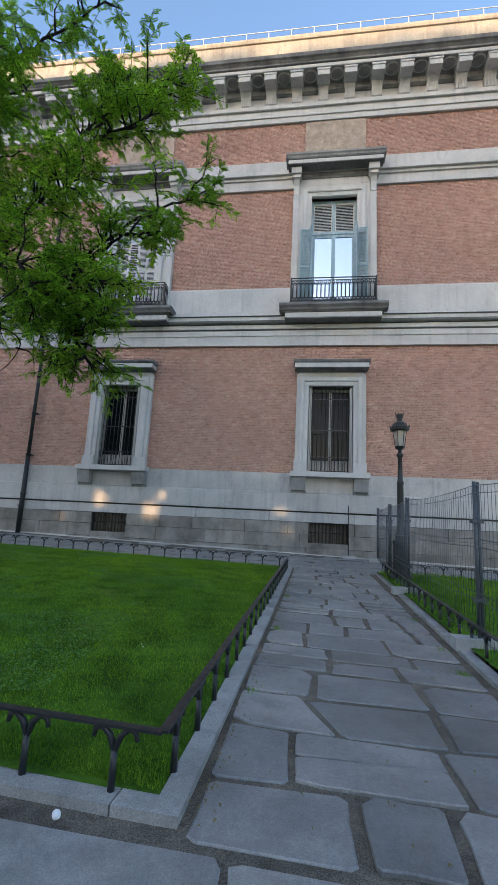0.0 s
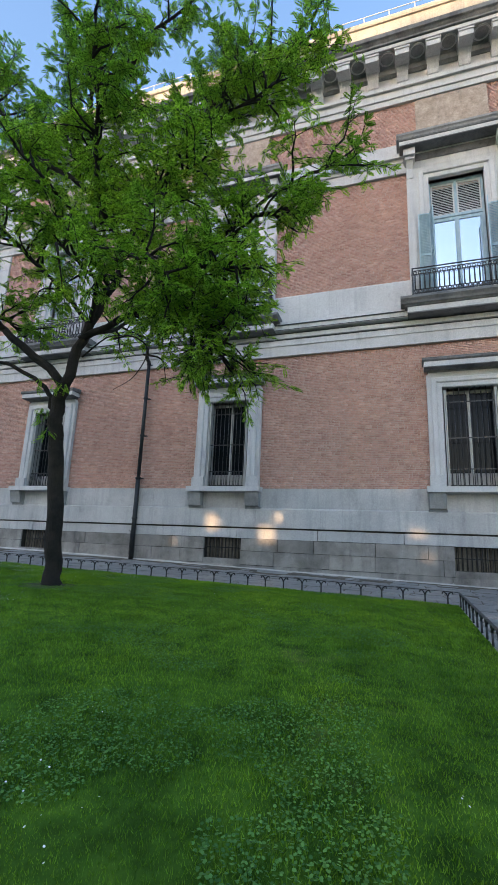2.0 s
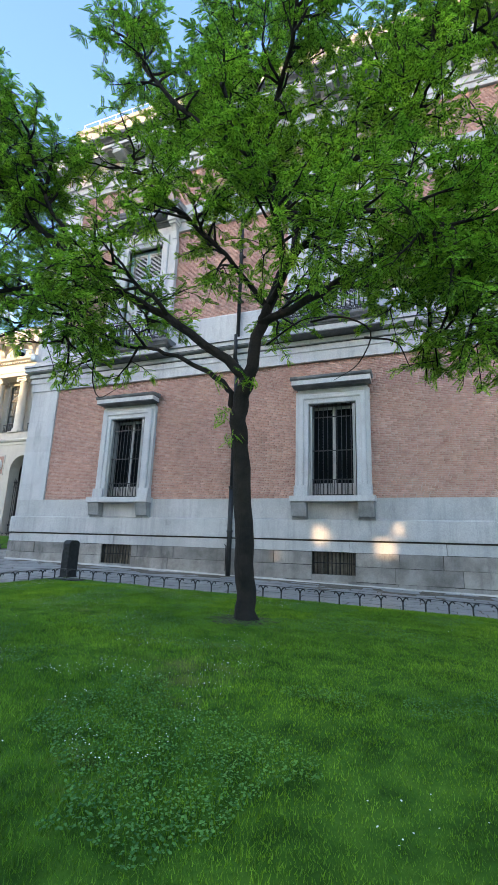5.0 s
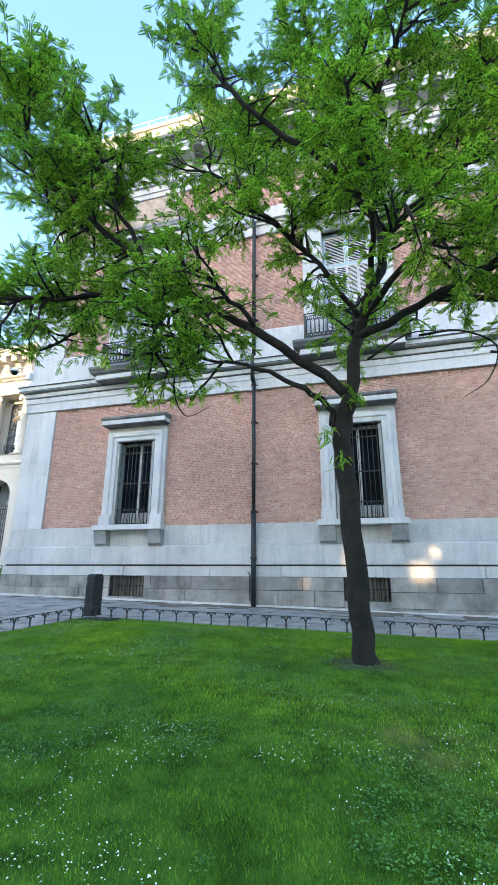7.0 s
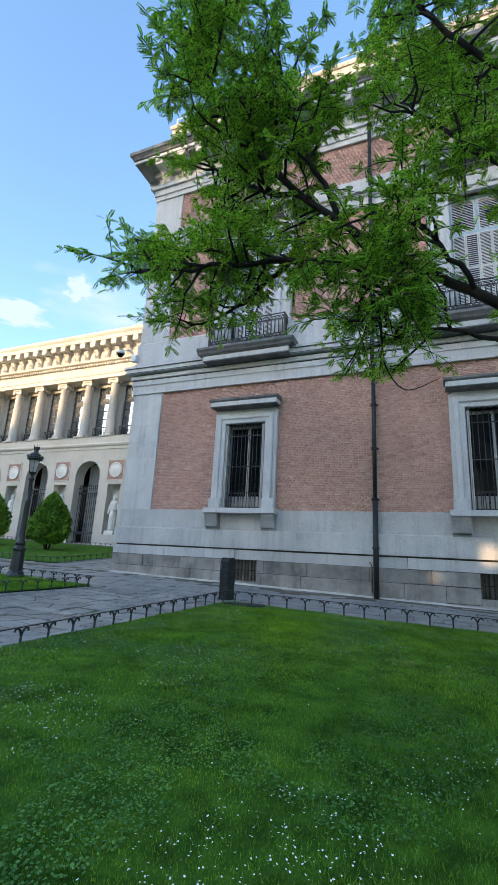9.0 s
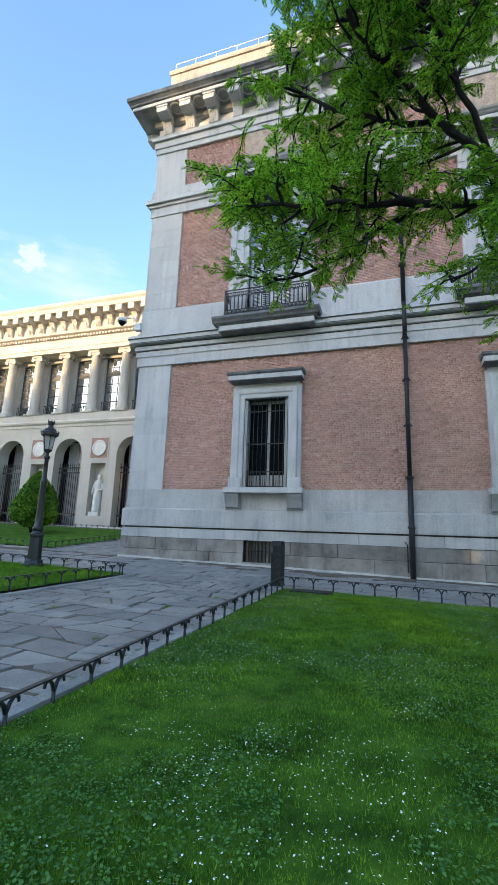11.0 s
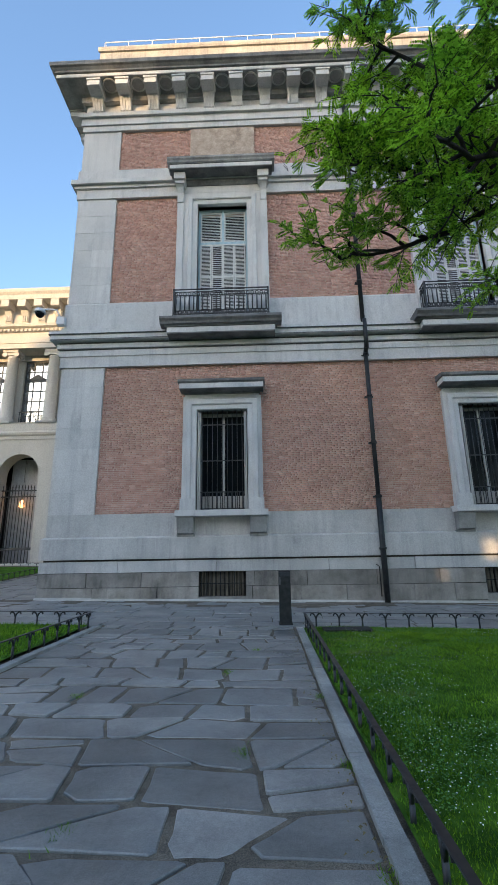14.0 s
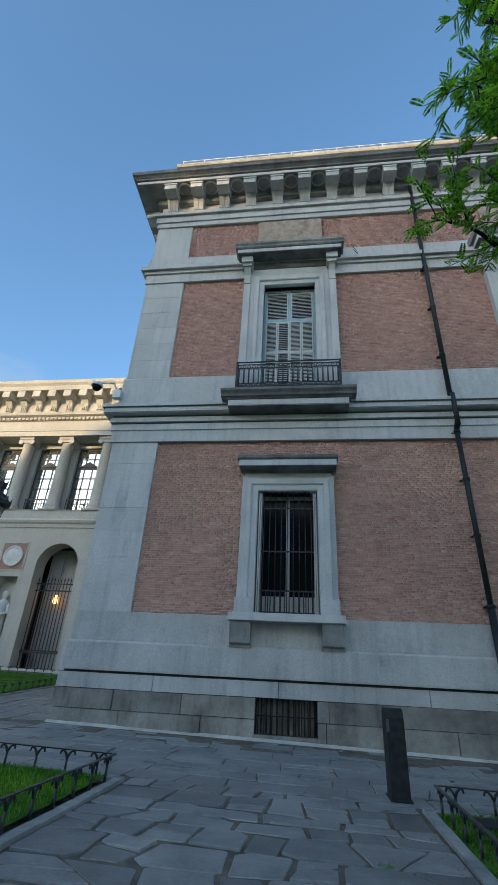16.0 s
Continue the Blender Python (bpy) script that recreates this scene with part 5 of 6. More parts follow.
def arch_gate(c):
    """Tall iron gate in an arch, with a glazed screen behind."""
    bm = bm_new()
    y = GY + 0.75
    for i in range(13):
        x = c - 1.4 + i * 2.8 / 12
        tube(bm, [(x, y, GZ), (x, y, 7.6)], 0.03, 5)
        tube(bm, [(x, y, 7.6), (x, y, 7.85)], [0.05, 0.005], 5)
    for z in (GZ + 0.3, 3.1, 3.2, 6.9, 7.35):
        box(bm, c - 1.5, c + 1.5, y - 0.035, y + 0.035, z, z + 0.09)
    g = part("arch_gate", bm, GATE, far, "tall dark iron gate under a round arch")
    bm = bm_new()
    for x in (c - 1.45, c - 0.5, c + 0.5, c + 1.45):
        box(bm, x - 0.06, x + 0.06, GY + 1.9, GY + 2.0, GZ, 9.9)
    for z in (4.5, 7.2):
        box(bm, c - 1.5, c + 1.5, GY + 1.9, GY + 2.0, z, z + 0.12)
    part("screen_frame", bm, WOOD, g)
    bm = bm_new()
    box(bm, c - 1.5, c + 1.5, GY + 1.94, GY + 1.95, GZ, 10.0)
    part("pane", bm, SCREEN, g)


for k in range(NB):
    arch_gate(ARCH0 - BAY * k)
    nch = ARCH0 - BAY * k - BAY / 2
    bm = bm_new()
    box(bm, nch - 0.88, nch + 0.88, GY - 0.015, GY + 0.05, 8.15, 9.95)
    p = part("medallion_panel", bm, TERRACOTTA, far, "red plaster panel with a round stone relief")
    bm = bm_new()
    for a, b, z0, z1 in ((nch - 0.98, nch - 0.88, 8.05, 10.05), (nch + 0.88, nch + 0.98, 8.05, 10.05), (nch - 0.88, nch + 0.88, 8.05, 8.15), (nch - 0.88, nch + 0.88, 9.95, 10.05)):
        box(bm, a, b, GY - 0.05, GY + 0.05, z0, z1)
    part("panel_frame", bm, WARM_STONE, p)
    bm = bm_new()
    lathe(bm, [(0.72, 0.0), (0.72, 0.1), (0.64, 0.13), (0.6, 0.08), (0.45, 0.1), (0.25, 0.17), (0.05, 0.19)], 24)
    turned(bm, pose(nch, GY - 0.01, 9.05, 90))
    part("medallion", bm, PALE_STONE, p)
# warm lamp inside the nearest gate
bm = bm_new()
lathe(bm, [(0.05, 0.5), (0.14, 0.4), (0.2, 0.0), (0.08, -0.06)], 10, (ARCH0 - 0.3, GY + 1.5, 6.3))
lamp_in = thing("hanging_lantern", "glowing amber lantern hanging inside the arch gate", "lamp")
part("lantern_glass", bm, LAMP_GLOW, lamp_in)
bm = bm_new()
tube(bm, [(ARCH0 - 0.3, GY + 1.5, 6.8), (ARCH0 - 0.3, GY + 1.5, 9.85)], 0.012, 4)
part("chain", bm, IRON, lamp_in)


def statue(x, seed):
    """A robed standing figure of stone on a low plinth, as one plain shape."""
    rng = random.Random(seed)
    bm = bm_new()
    box(bm, -0.5, 0.5, -0.4, 0.35, 0, 0.35)
    lathe(bm, [(0.42, 0.35), (0.4, 0.6), (0.34, 1.3), (0.36, 1.9), (0.3, 2.2), (0.36, 2.6), (0.4, 2.85), (0.3, 3.05), (0.13, 3.12), (0.12, 3.22), (0.19, 3.35), (0.2, 3.5), (0.14, 3.65), (0.04, 3.7)], 14, (0, 0, 0))
    s = rng.choice((-1, 1))
    tube(bm, [(s * 0.38, 0, 2.8), (s * 0.5, -0.1, 2.3), (s * 0.2, -0.4, 2.15)], [0.13, 0.11, 0.08], 8)
    tube(bm, [(-s * 0.38, 0, 2.8), (-s * 0.5, -0.05, 2.3), (-s * 0.46, -0.2, 1.85)], [0.13, 0.11, 0.08], 8)
    for k in range(6):
        a = -2.6 + k * 0.42
        tube(bm, [(0.38 * math.cos(a), 0.36 * math.sin(a), 0.4), (0.33 * math.cos(a + 0.1), 0.32 * math.sin(a + 0.1), 1.9)], [0.05, 0.03], 5)
    ob = new("statue", mesh_of("statue", bm, PALE_STONE))
    ob.location = (x, GY + 0.38, 3.1)
    tagged(ob, "weathered white stone statue of a robed figure in a niche", "statue", "statues in the niches")


for k in range(NB):
    statue(ARCH0 - BAY * k - BAY / 2, k)


def bush(x, y, h, r, seed):
    """A clipped egg-shaped bush of many small leaves on short stems."""
    b = thing("clipped_bush", "dense dark green bush clipped to a pointed egg", "bush", "clipped bushes on the far lawn")
    z = gz(x, y) + 0.07
    bm = bm_new()
    for k in range(5):
        a = k * 1.26
        tube(bm, [(x + 0.12 * math.cos(a), y + 0.12 * math.sin(a), z), (x + 0.4 * math.cos(a), y + 0.4 * math.sin(a), z + 0.9)], [0.05, 0.035], 5)
    part("stem", bm, BARK, b)
    r_s = np.random.RandomState(seed)
    n = 8000
    t = r_s.random_sample(n)
    prof = np.sin(np.pi * np.clip(t, 0.02, 1) ** 0.62) ** 0.7 * r * (1 - 0.25 * t)
    a = r_s.uniform(0, 6.283, n)
    lump = 1 + 0.08 * np.sin(a * 3 + t * 9) + 0.06 * np.sin(a * 7 - t * 13)
    rad = prof * lump * r_s.uniform(0.75, 1.05, n)
    c = np.stack([x + rad * np.cos(a), y + rad * np.sin(a), z + 0.45 + t * (h - 0.45)], 1)
    d1 = r_s.normal(size=(n, 3))
    d1 /= np.linalg.norm(d1, axis=1)[:, None]
    d2 = np.cross(d1, r_s.normal(size=(n, 3)))
    d2 /= np.linalg.norm(d2, axis=1)[:, None]
    s = r_s.uniform(0.09, 0.16, n)[:, None]
    v = np.stack([c - d1 * s, c + d2 * s * 0.6, c + d1 * s, c - d2 * s * 0.6], 1)
    ob = new("crown", raw_mesh("crown", v.reshape(-1, 3), np.arange(n * 4).reshape(n, 4), BUSH_LEAF))
    ob.parent = b
    bm = bm_new()
    lathe(bm, [(r * 0.3, 0.7), (r * 0.6, 1.2), (r * 0.66, 1.8), (r * 0.45, h - 1.3), (r * 0.12, h - 0.7)], 14, (x, y, z))
    part("inner_foliage", bm, BUSH_LEAF, b)


bush(-38.1, 27.0, 4.15, 1.55, 1)
bush(-44.6, 27.0, 4.4, 1.6, 2)
bush(-51.2, 27.0, 4.4, 1.6, 3)

# ---- street furniture ----
def street_lamp():
    lamp = thing("street_lamp", "black cast-iron street lamp with a crowned glass lantern", "street lamp", "street lamps on the lawns")
    bm = bm_new()
    lathe(bm, [(0.42, 0.0), (0.42, 0.1), (0.36, 0.12), (0.34, 0.2), (0.27, 0.24), (0.25, 0.9), (0.28, 0.96), (0.28, 1.02), (0.2, 1.06), (0.18, 1.14)], 8, smooth=False)
    turned(bm, Matrix.Diagonal((0.82, 0.82, 1, 1)))
    part("pedestal", bm, IRON, lamp, bevel=0.012)
    bm = bm_new()
    lathe(bm, [(0.15, 1.1), (0.17, 1.2), (0.12, 1.28), (0.105, 1.5), (0.09, 2.6), (0.1, 2.64), (0.1, 2.7), (0.075, 2.74), (0.062, 3.4), (0.1, 3.44), (0.1, 3.5), (0.06, 3.54), (0.05, 3.66)], 16)
    part("column", bm, IRON, lamp)
    bm = bm_new()
    lathe(bm, [(0.05, 3.62), (0.17, 3.68), (0.19, 3.72), (0.17, 3.74)], 6, smooth=False)
    for k in range(6):
        a = math.pi * k / 3
        tube(bm, [(0.17 * math.cos(a), 0.17 * math.sin(a), 3.72), (0.255 * math.cos(a), 0.255 * math.sin(a), 4.2)], 0.014, 4)
    lathe(bm, [(0.28, 4.18), (0.36, 4.22), (0.37, 4.3), (0.3, 4.34), (0.24, 4.42), (0.12, 4.48), (0.1, 4.56), (0.13, 4.58), (0.15, 4.68), (0.05, 4.7)], 12, smooth=False)
    for k in range(12):
        a = math.pi * k / 6
        tube(bm, [(0.35 * math.cos(a), 0.35 * math.sin(a), 4.28), (0.37 * math.cos(a), 0.37 * math.sin(a), 4.38)], [0.03, 0.008], 4)
    for k in range(6):
        a = math.pi * k / 3
        tube(bm, [(0.13 * math.cos(a), 0.13 * math.sin(a), 4.66), (0.15 * math.cos(a), 0.15 * math.sin(a), 4.76)], [0.025, 0.008], 4)
    turned(bm, Matrix.Diagonal((0.76, 0.76, 1, 1)))
    part("lantern_cage", bm, IRON, lamp)
    bm = bm_new()
    lathe(bm, [(0.155, 3.74), (0.24, 4.19)], 6, smooth=False)
    turned(bm, Matrix.Diagonal((0.76, 0.76, 1, 1)))
    part("lantern_glass", bm, LAMP_GLASS, lamp, "pale frosted lantern panes")
    return lamp


lamp = street_lamp()
lamp.matrix_basis = pose(2.42, 13.45, gz(2.42, 13.45) + 0.05)
copy_thing(lamp, pose(-25.4, 13.68, gz(-25.4, 13.7) + 0.06, 0, 0, 20))

# bollard at the lawn's corner
bol = thing("bollard", "broad dark grey iron bollard with a rounded top", "bollard")
bm = bm_new()
prof = [(-0.25, -0.1), (-0.25, 1.12), (-0.22, 1.2), (-0.14, 1.25), (0.14, 1.25), (0.22, 1.2), (0.25, 1.12), (0.25, -0.1)]
sides = [[bm.verts.new((x, y, z)) for y, z in prof] for x in (-0.14, 0.14)]
for k in range(8):
    bm.faces.new((sides[0][k], sides[0][(k + 1) % 8], sides[1][(k + 1) % 8], sides[1][k]))
bm.faces.new(sides[0][::-1])
bm.faces.new(sides[1])
part("post", bm, BOLLARD, bol, bevel=0.03)
bm = bm_new()
box(bm, -0.165, 0.165, -0.275, 0.275, -0.1, 0.035)
part("base_plate", bm, BOLLARD, bol, bevel=0.012)
# slot is a raised dark block; its inner shade is only colour
bm = bm_new()
box(bm, -0.146, -0.1, -0.256, -0.2, 0.92, 1.1)
part("slot", bm, SOOT_SHADE, bol, "dark block near the top, painted as a recessed slot", 0.004)
bol.matrix_basis = pose(-17.84, 15.0, gz(-17.84, 15.0), 0, 0, 0)

# wire fence on concrete feet
fence = thing("wire_fence", "temporary galvanised wire mesh fence on concrete feet", "fence")
POSTS = [(2.2, 2.4), (2.1, 6.4), (2.06, 10.75), (2.3, 14.7), (2.5, 18.9)]


def fence_post(x, y, h=2.15):
    bm = bm_new()
    z = gz(x, y)
    tube(bm, [(x, y, z + 0.05), (x, y, z + h)], 0.024, 8)
    tube(bm, [(x + 0.06, y + 0.05, z + 0.05), (x + 0.06, y + 0.05, z + h)], 0.024, 8)
    part("fence_post", bm, GALV, fence)
    for hh in (0.6, 1.6):
        bm = bm_new()
        box(bm, x - 0.04, x + 0.1, y - 0.03, y + 0.08, z + hh, z + hh + 0.05)
        part("clamp", bm, GALV, fence, bevel=0.006)
    bm = bm_new()
    box(bm, x - 0.32, x + 0.32, y - 0.12, y + 0.14, z + 0.02, z + 0.17)
    part("foot_block", bm, CONCRETE, fence, "grey concrete foot block", 0.025)


for p in POSTS:
    fence_post(*p)
for (xa, ya), (xb, yb) in zip(POSTS, POSTS[1:]):
    bm = bm_new()
    a, b = Vector((xa, ya, 0)), Vector((xb, yb, 0))
    ln = (b - a).length
    sag = lambda t: 2.1 - 0.06 * math.sin(math.pi * t)
    for hh in (0.16, 0.62, 0.72, 1.3, 1.4, 2.0, 2.1):
        pts = []
        for i in range(9):
            t = i / 8
            p = a.lerp(b, t)
            pts.append((p.x, p.y, gz(p.x, p.y) + (hh * sag(t) / 2.1)))
        tube(bm, pts, 0.005, 4)
    n = int(ln / 0.11)
    for i in range(1, n):
        t = i / n
        p = a.lerp(b, t)
        z = gz(p.x, p.y)
        tube(bm, [(p.x, p.y, z + 0.12), (p.x, p.y, z + sag(t))], 0.004, 3)
    tagged(part("wire_panel", bm, GALV, fence), kind="stuff")
bm = bm_new()
tube(bm, [(2.12, 14.0, gz(2.1, 14)), (2.25, 14.9, 2.0)], 0.024, 6)
part("brace", bm, GALV, fence)
rod = thing("iron_stake", "thin rusty iron stake standing by the wall", "stake")
bm = bm_new()
tube(bm, [(1.46, 20.0, gz(1.46, 20) - 0.05), (1.44, 20.0, 2.5)], 0.02, 6)
part("stake", bm, PIPE, rod)
bm = bm_new()
box(bm, 1.2, 1.75, 19.85, 20.15, gz(1.46, 20) - 0.02, gz(1.46, 20) + 0.12)
part("foot_block", bm, CONCRETE, rod, bevel=0.02)

# litter and fallen leaves
scrap = new("paper_scrap")
bm = bm_new()
bmesh.ops.create_icosphere(bm, subdivisions=2, radius=0.022)
for v in bm.verts:
    v.co *= 1 + 0.25 * noise.noise(v.co * 40)
me = mesh_of("paper_scrap", bm, PAPER)
bpy.data.objects.remove(scrap)
scrap = new("paper_scrap", me)
scrap.location = (-1.2, 2.32, gz(-1.2, 2.32) + 0.018)
tagged(scrap, "small crumpled white paper on the path edge", "litter")

# cover plate in the lawn corner
bm = bm_new()
box(bm, -17.1, -16.1, 13.3, 13.8, lawn_z(-16.6, 13.5) - 0.02, lawn_z(-16.6, 13.5) + 0.045)
tagged(new("cover_plate", mesh_of("cover_plate", bm, BOLLARD, 0.006)), "dark iron cover plate let into the lawn", "cover")

# weeds and fallen leaves in the joints
rj = np.random.RandomState(5)
n = 900
xs = np.where(rj.random_sample(n) < 0.5, rj.normal(-17.76, 0.06, n), rj.normal(-0.52, 0.05, n))
ys = rj.uniform(2.4, 14.3, n)
m2 = rj.random_sample(n) < 0.35
xs = np.where(m2, rj.uniform(-0.5, 1.7, n), xs)
zs = np.array([gz(float(a), float(b)) for a, b in zip(xs, ys)]) + np.where(m2, 0.012, 0.02)
sz = rj.uniform(0.008, 0.022, n)
an = rj.uniform(0, 6.28, n)
v = np.zeros((n, 4, 3))
for k in range(4):
    rr = sz * (1.0 if k % 2 == 0 else 0.45)
    v[:, k] = np.stack([xs + rr * np.cos(an + k * 1.571), ys + rr * np.sin(an + k * 1.571), zs + 0.006 * ((k % 2) * 2 - 1)], 1)
LITTER = stone_material("dry_leaf", (0.16, 0.12, 0.05), (0.3, 0.25, 0.1), 9.0, 30, 0.3, 0.3)
tagged(new("leaf_litter", raw_mesh("leaf_litter", v.reshape(-1, 3), np.arange(n * 4).reshape(n, 4), LITTER)), "dry fallen leaflets along the kerbs", "leaves", kind="stuff")

# green tufts in the paving joints
tuft = np.random.RandomState(9)
tv, nt2 = [], 0
for cx, cy in ((-18.55, 7.6), (-18.9, 10.3), (-18.5, 11.9), (-0.5, 4.2), (-0.48, 6.6), (1.6, 5.4), (-17.7, 5.2), (-17.7, 6.1), (-17.69, 7.4), (-17.7, 9.2), (1.62, 6.3), (1.66, 8.1), (-0.5, 9.3), (-20.6, 9.1), (-19.6, 6.4)):
    for _ in range(70):
        x, y = cx + tuft.normal(0, 0.035), cy + tuft.normal(0, 0.06)
        z = gz(x, y) - 0.012
        a, b, h = tuft.uniform(0, 6.28), tuft.uniform(0, 6.28), tuft.uniform(0.02, 0.05)
        tv += [(x - 0.004 * math.cos(a), y - 0.004 * math.sin(a), z), (x + 0.004 * math.cos(a), y + 0.004 * math.sin(a), z), (x + 0.03 * math.cos(b), y + 0.03 * math.sin(b), z + h)]
tagged(new("joint_weeds", raw_mesh("joint_weeds", tv, np.arange(len(tv)).reshape(-1, 3), GRASS)), "small green weeds in the paving joints", "weeds", kind="stuff")

# ---- low iron rails and kerbs round the lawns ----
def horn_mesh():
    """One stanchion: a flat stem whose top opens into two curled horns."""
    bm = bm_new()
    tube(bm, [(0, 0, -0.1), (0, 0, 0.15)], [0.022, 0.019], 6)
    for s in (-1, 1):
        pts = [(0, 0, 0.13), (s * 0.03, 0, 0.2), (s * 0.075, 0, 0.24), (s * 0.115, 0, 0.225), (s * 0.125, 0, 0.185)]
        tube(bm, pts, [0.019, 0.019, 0.018, 0.017, 0.013], 6)
    return mesh_of("stanchion", bm, IRON)


HORN = horn_mesh()


def low_rail(label, runs, zf, gap=0.52):
    rail = thing("low_rail", label, "railing", "rails round the lawns")
    for a, b in runs:
        a, b = Vector(a), Vector(b)
        ln = (b - a).length
        n = max(1, round(ln / gap))
        bm = bm_new()
        pts = []
        for i in range(n + 1):
            p = a.lerp(b, i / n)
            pts.append((p.x, p.y, zf(p.x, p.y) + 0.245))
        d = (b - a).normalized()
        w = Vector((-d.y, d.x)) * 0.027
        prev = None
        for p in pts:
            cur = [bm.verts.new((p[0] + sx * w.x, p[1] + sx * w.y, p[2] + dz)) for sx, dz in ((-1, 0), (1, 0), (1, 0.014), (-1, 0.014))]
            if prev:
                for k in range(4):
                    bm.faces.new((prev[k], prev[(k + 1) % 4], cur[(k + 1) % 4], cur[k]))
            else:
                bm.faces.new(cur)
            prev = cur
        bm.faces.new(list(reversed(prev)))
        part("top_bar", bm, IRON, rail)
        ang = math.degrees(math.atan2(d.y, d.x))
        for i in range(n):
            p = a.lerp(b, (i + 0.5) / n)
            share("stanchion", HORN, rail, pose(p.x, p.y, zf(p.x, p.y), 0, 0, ang))
    return rail


rz = lambda x, y: gz(x, y) + 0.1
rail_z = lambda x, y: gz(x, y) + 0.1 - 0.13 * max(0.0, min(1.0, (-9 - x) / 8)) * max(0.0, (14.2 - y) / 11.1)
V2 = lambda x, y: Vector((x, y))
NR, NL = (-0.76, near_edge(-0.76) - 0.02), (-17.44, near_edge(-17.44) - 0.02)
low_rail("low black iron rail with curled stanchions round the lawn", [(V2(*NR), V2(-0.76, 14.2)), (V2(-0.76, 14.2), V2(-17.44, 14.2)), (V2(-17.44, 14.2), V2(*NL)), (V2(*NL), V2(*NR))], rail_z)
low_rail("low black iron rail beside the wire fence", [(V2(1.95, 2.0), V2(2.1, 14.9)), (V2(2.1, 14.9), V2(13.0, 14.9))], rz)
low_rail("low black iron rail at the lawn by the street lamp", [(V2(-22.35, -3.0), V2(-22.3, 14.15)), (V2(-22.3, 14.15), V2(-42.0, 14.15))], rz)
low_rail("low black iron rail round the lawn before the colonnade", [(V2(-31.15, 32.8), V2(-31.15, 21.0)), (V2(-31.15, 21.0), V2(-60.0, 21.0)), (V2(-31.15, 32.8), V2(-60.0, 32.8))], rz)

random.seed(21)


def kerb_run(owner, a, b, width=0.145, top=0.035):
    """Kerb stones end to end from a to b, the outer face on the line."""
    a, b = Vector(a), Vector(b)
    d = (b - a).normalized()
    ln = (b - a).length
    nrm = Vector((-d.y, d.x))
    s = 0.0
    while s < ln - 0.05:
        w = min(random.uniform(0.8, 1.25), ln - s)
        bm = bm_new()
        c = []
        for u, v in ((s + 0.004, 0), (s + w - 0.004, 0), (s + w - 0.004, width), (s + 0.004, width)):
            q = a + d * u + nrm * (v + random.uniform(-0.004, 0.004))
            c.append(q)
        t = top + random.uniform(-0.006, 0.006)
        lo = [bm.verts.new((q.x, q.y, gz(q.x, q.y) - 0.1)) for q in c]
        hi = [bm.verts.new((q.x, q.y, gz(q.x, q.y) + t)) for q in c]
        for k in range(4):
            bm.faces.new((lo[k], lo[(k + 1) % 4], hi[(k + 1) % 4], hi[k]))
        bm.faces.new(hi)
        part("kerb_stone", bm, KERB, owner, bevel=0.008)
        s += w


kerb = tagged(new("kerb"), "worn grey granite kerb round the lawns", "kerb", kind="structure")
for a, b in (((-0.62, 2.41), (-0.62, 14.38)), ((-0.62, 14.38), (-17.62, 14.38)), ((-17.62, 14.38), (-17.69, near_edge(-17.62) - 0.14)),
             ((-17.62, near_edge(-17.62) - 0.14), (-0.62, 2.41)), ((1.9, 15.1), (1.75, 0.5)), ((13.5, 15.1), (1.9, 15.1)),
             ((-22.15, -4.0), (-22.15, 14.36)), ((-22.15, 14.36), (-42.0, 14.36)), ((-31.0, 20.8), (-31.0, 33.0)), ((-60.0, 20.8), (-31.0, 20.8))):
    kerb_run(kerb, a, b)

# ---- bricks of the pavilion's fields ----
BW, BH, BJ = 0.236, 0.0745, 0.0165
NEAR_BRICKS = (-24.7, -22.4, 3.95, 6.35)
rb = random.Random(31)


def brick_row(x0, x1, z, cuts):
    """Spans of the bricks of one course, clear of the openings."""
    x = x0 - rb.random() * BW
    while x < x1:
        w = BW if rb.random() < 0.8 else BW / 2
        spans = [(max(x, x0), min(x + w, x1))]
        for c, hw, a, b in cuts:
            if a - 0.1 < z < b + 0.4:
                nxt = []
                for p, q in spans:
                    if p < c - hw - 0.45:
                        nxt.append((p, min(q, c - hw - 0.45)))
                    if q > c + hw + 0.45:
                        nxt.append((max(p, c + hw + 0.45), q))
                spans = nxt
        for p, q in spans:
            if q - p > 0.05:
                yield p, q
        x += w


def brick_corners(p, q, z, out):
    """A slightly crooked brick: four front corners and four at the wall."""
    j = lambda: rb.uniform(-0.004, 0.004)
    g = BJ / 2
    fr = [(p + g + j(), -out + j() * 0.5, z + g + j()), (q - g + j(), -out + j() * 0.5, z + g + j()), (q - g + j(), -out + j() * 0.5, z + BH - g + j()), (p + g + j(), -out + j() * 0.5, z + BH - g + j())]
    return fr + [(x, 0.006, zz) for x, y, zz in fr]


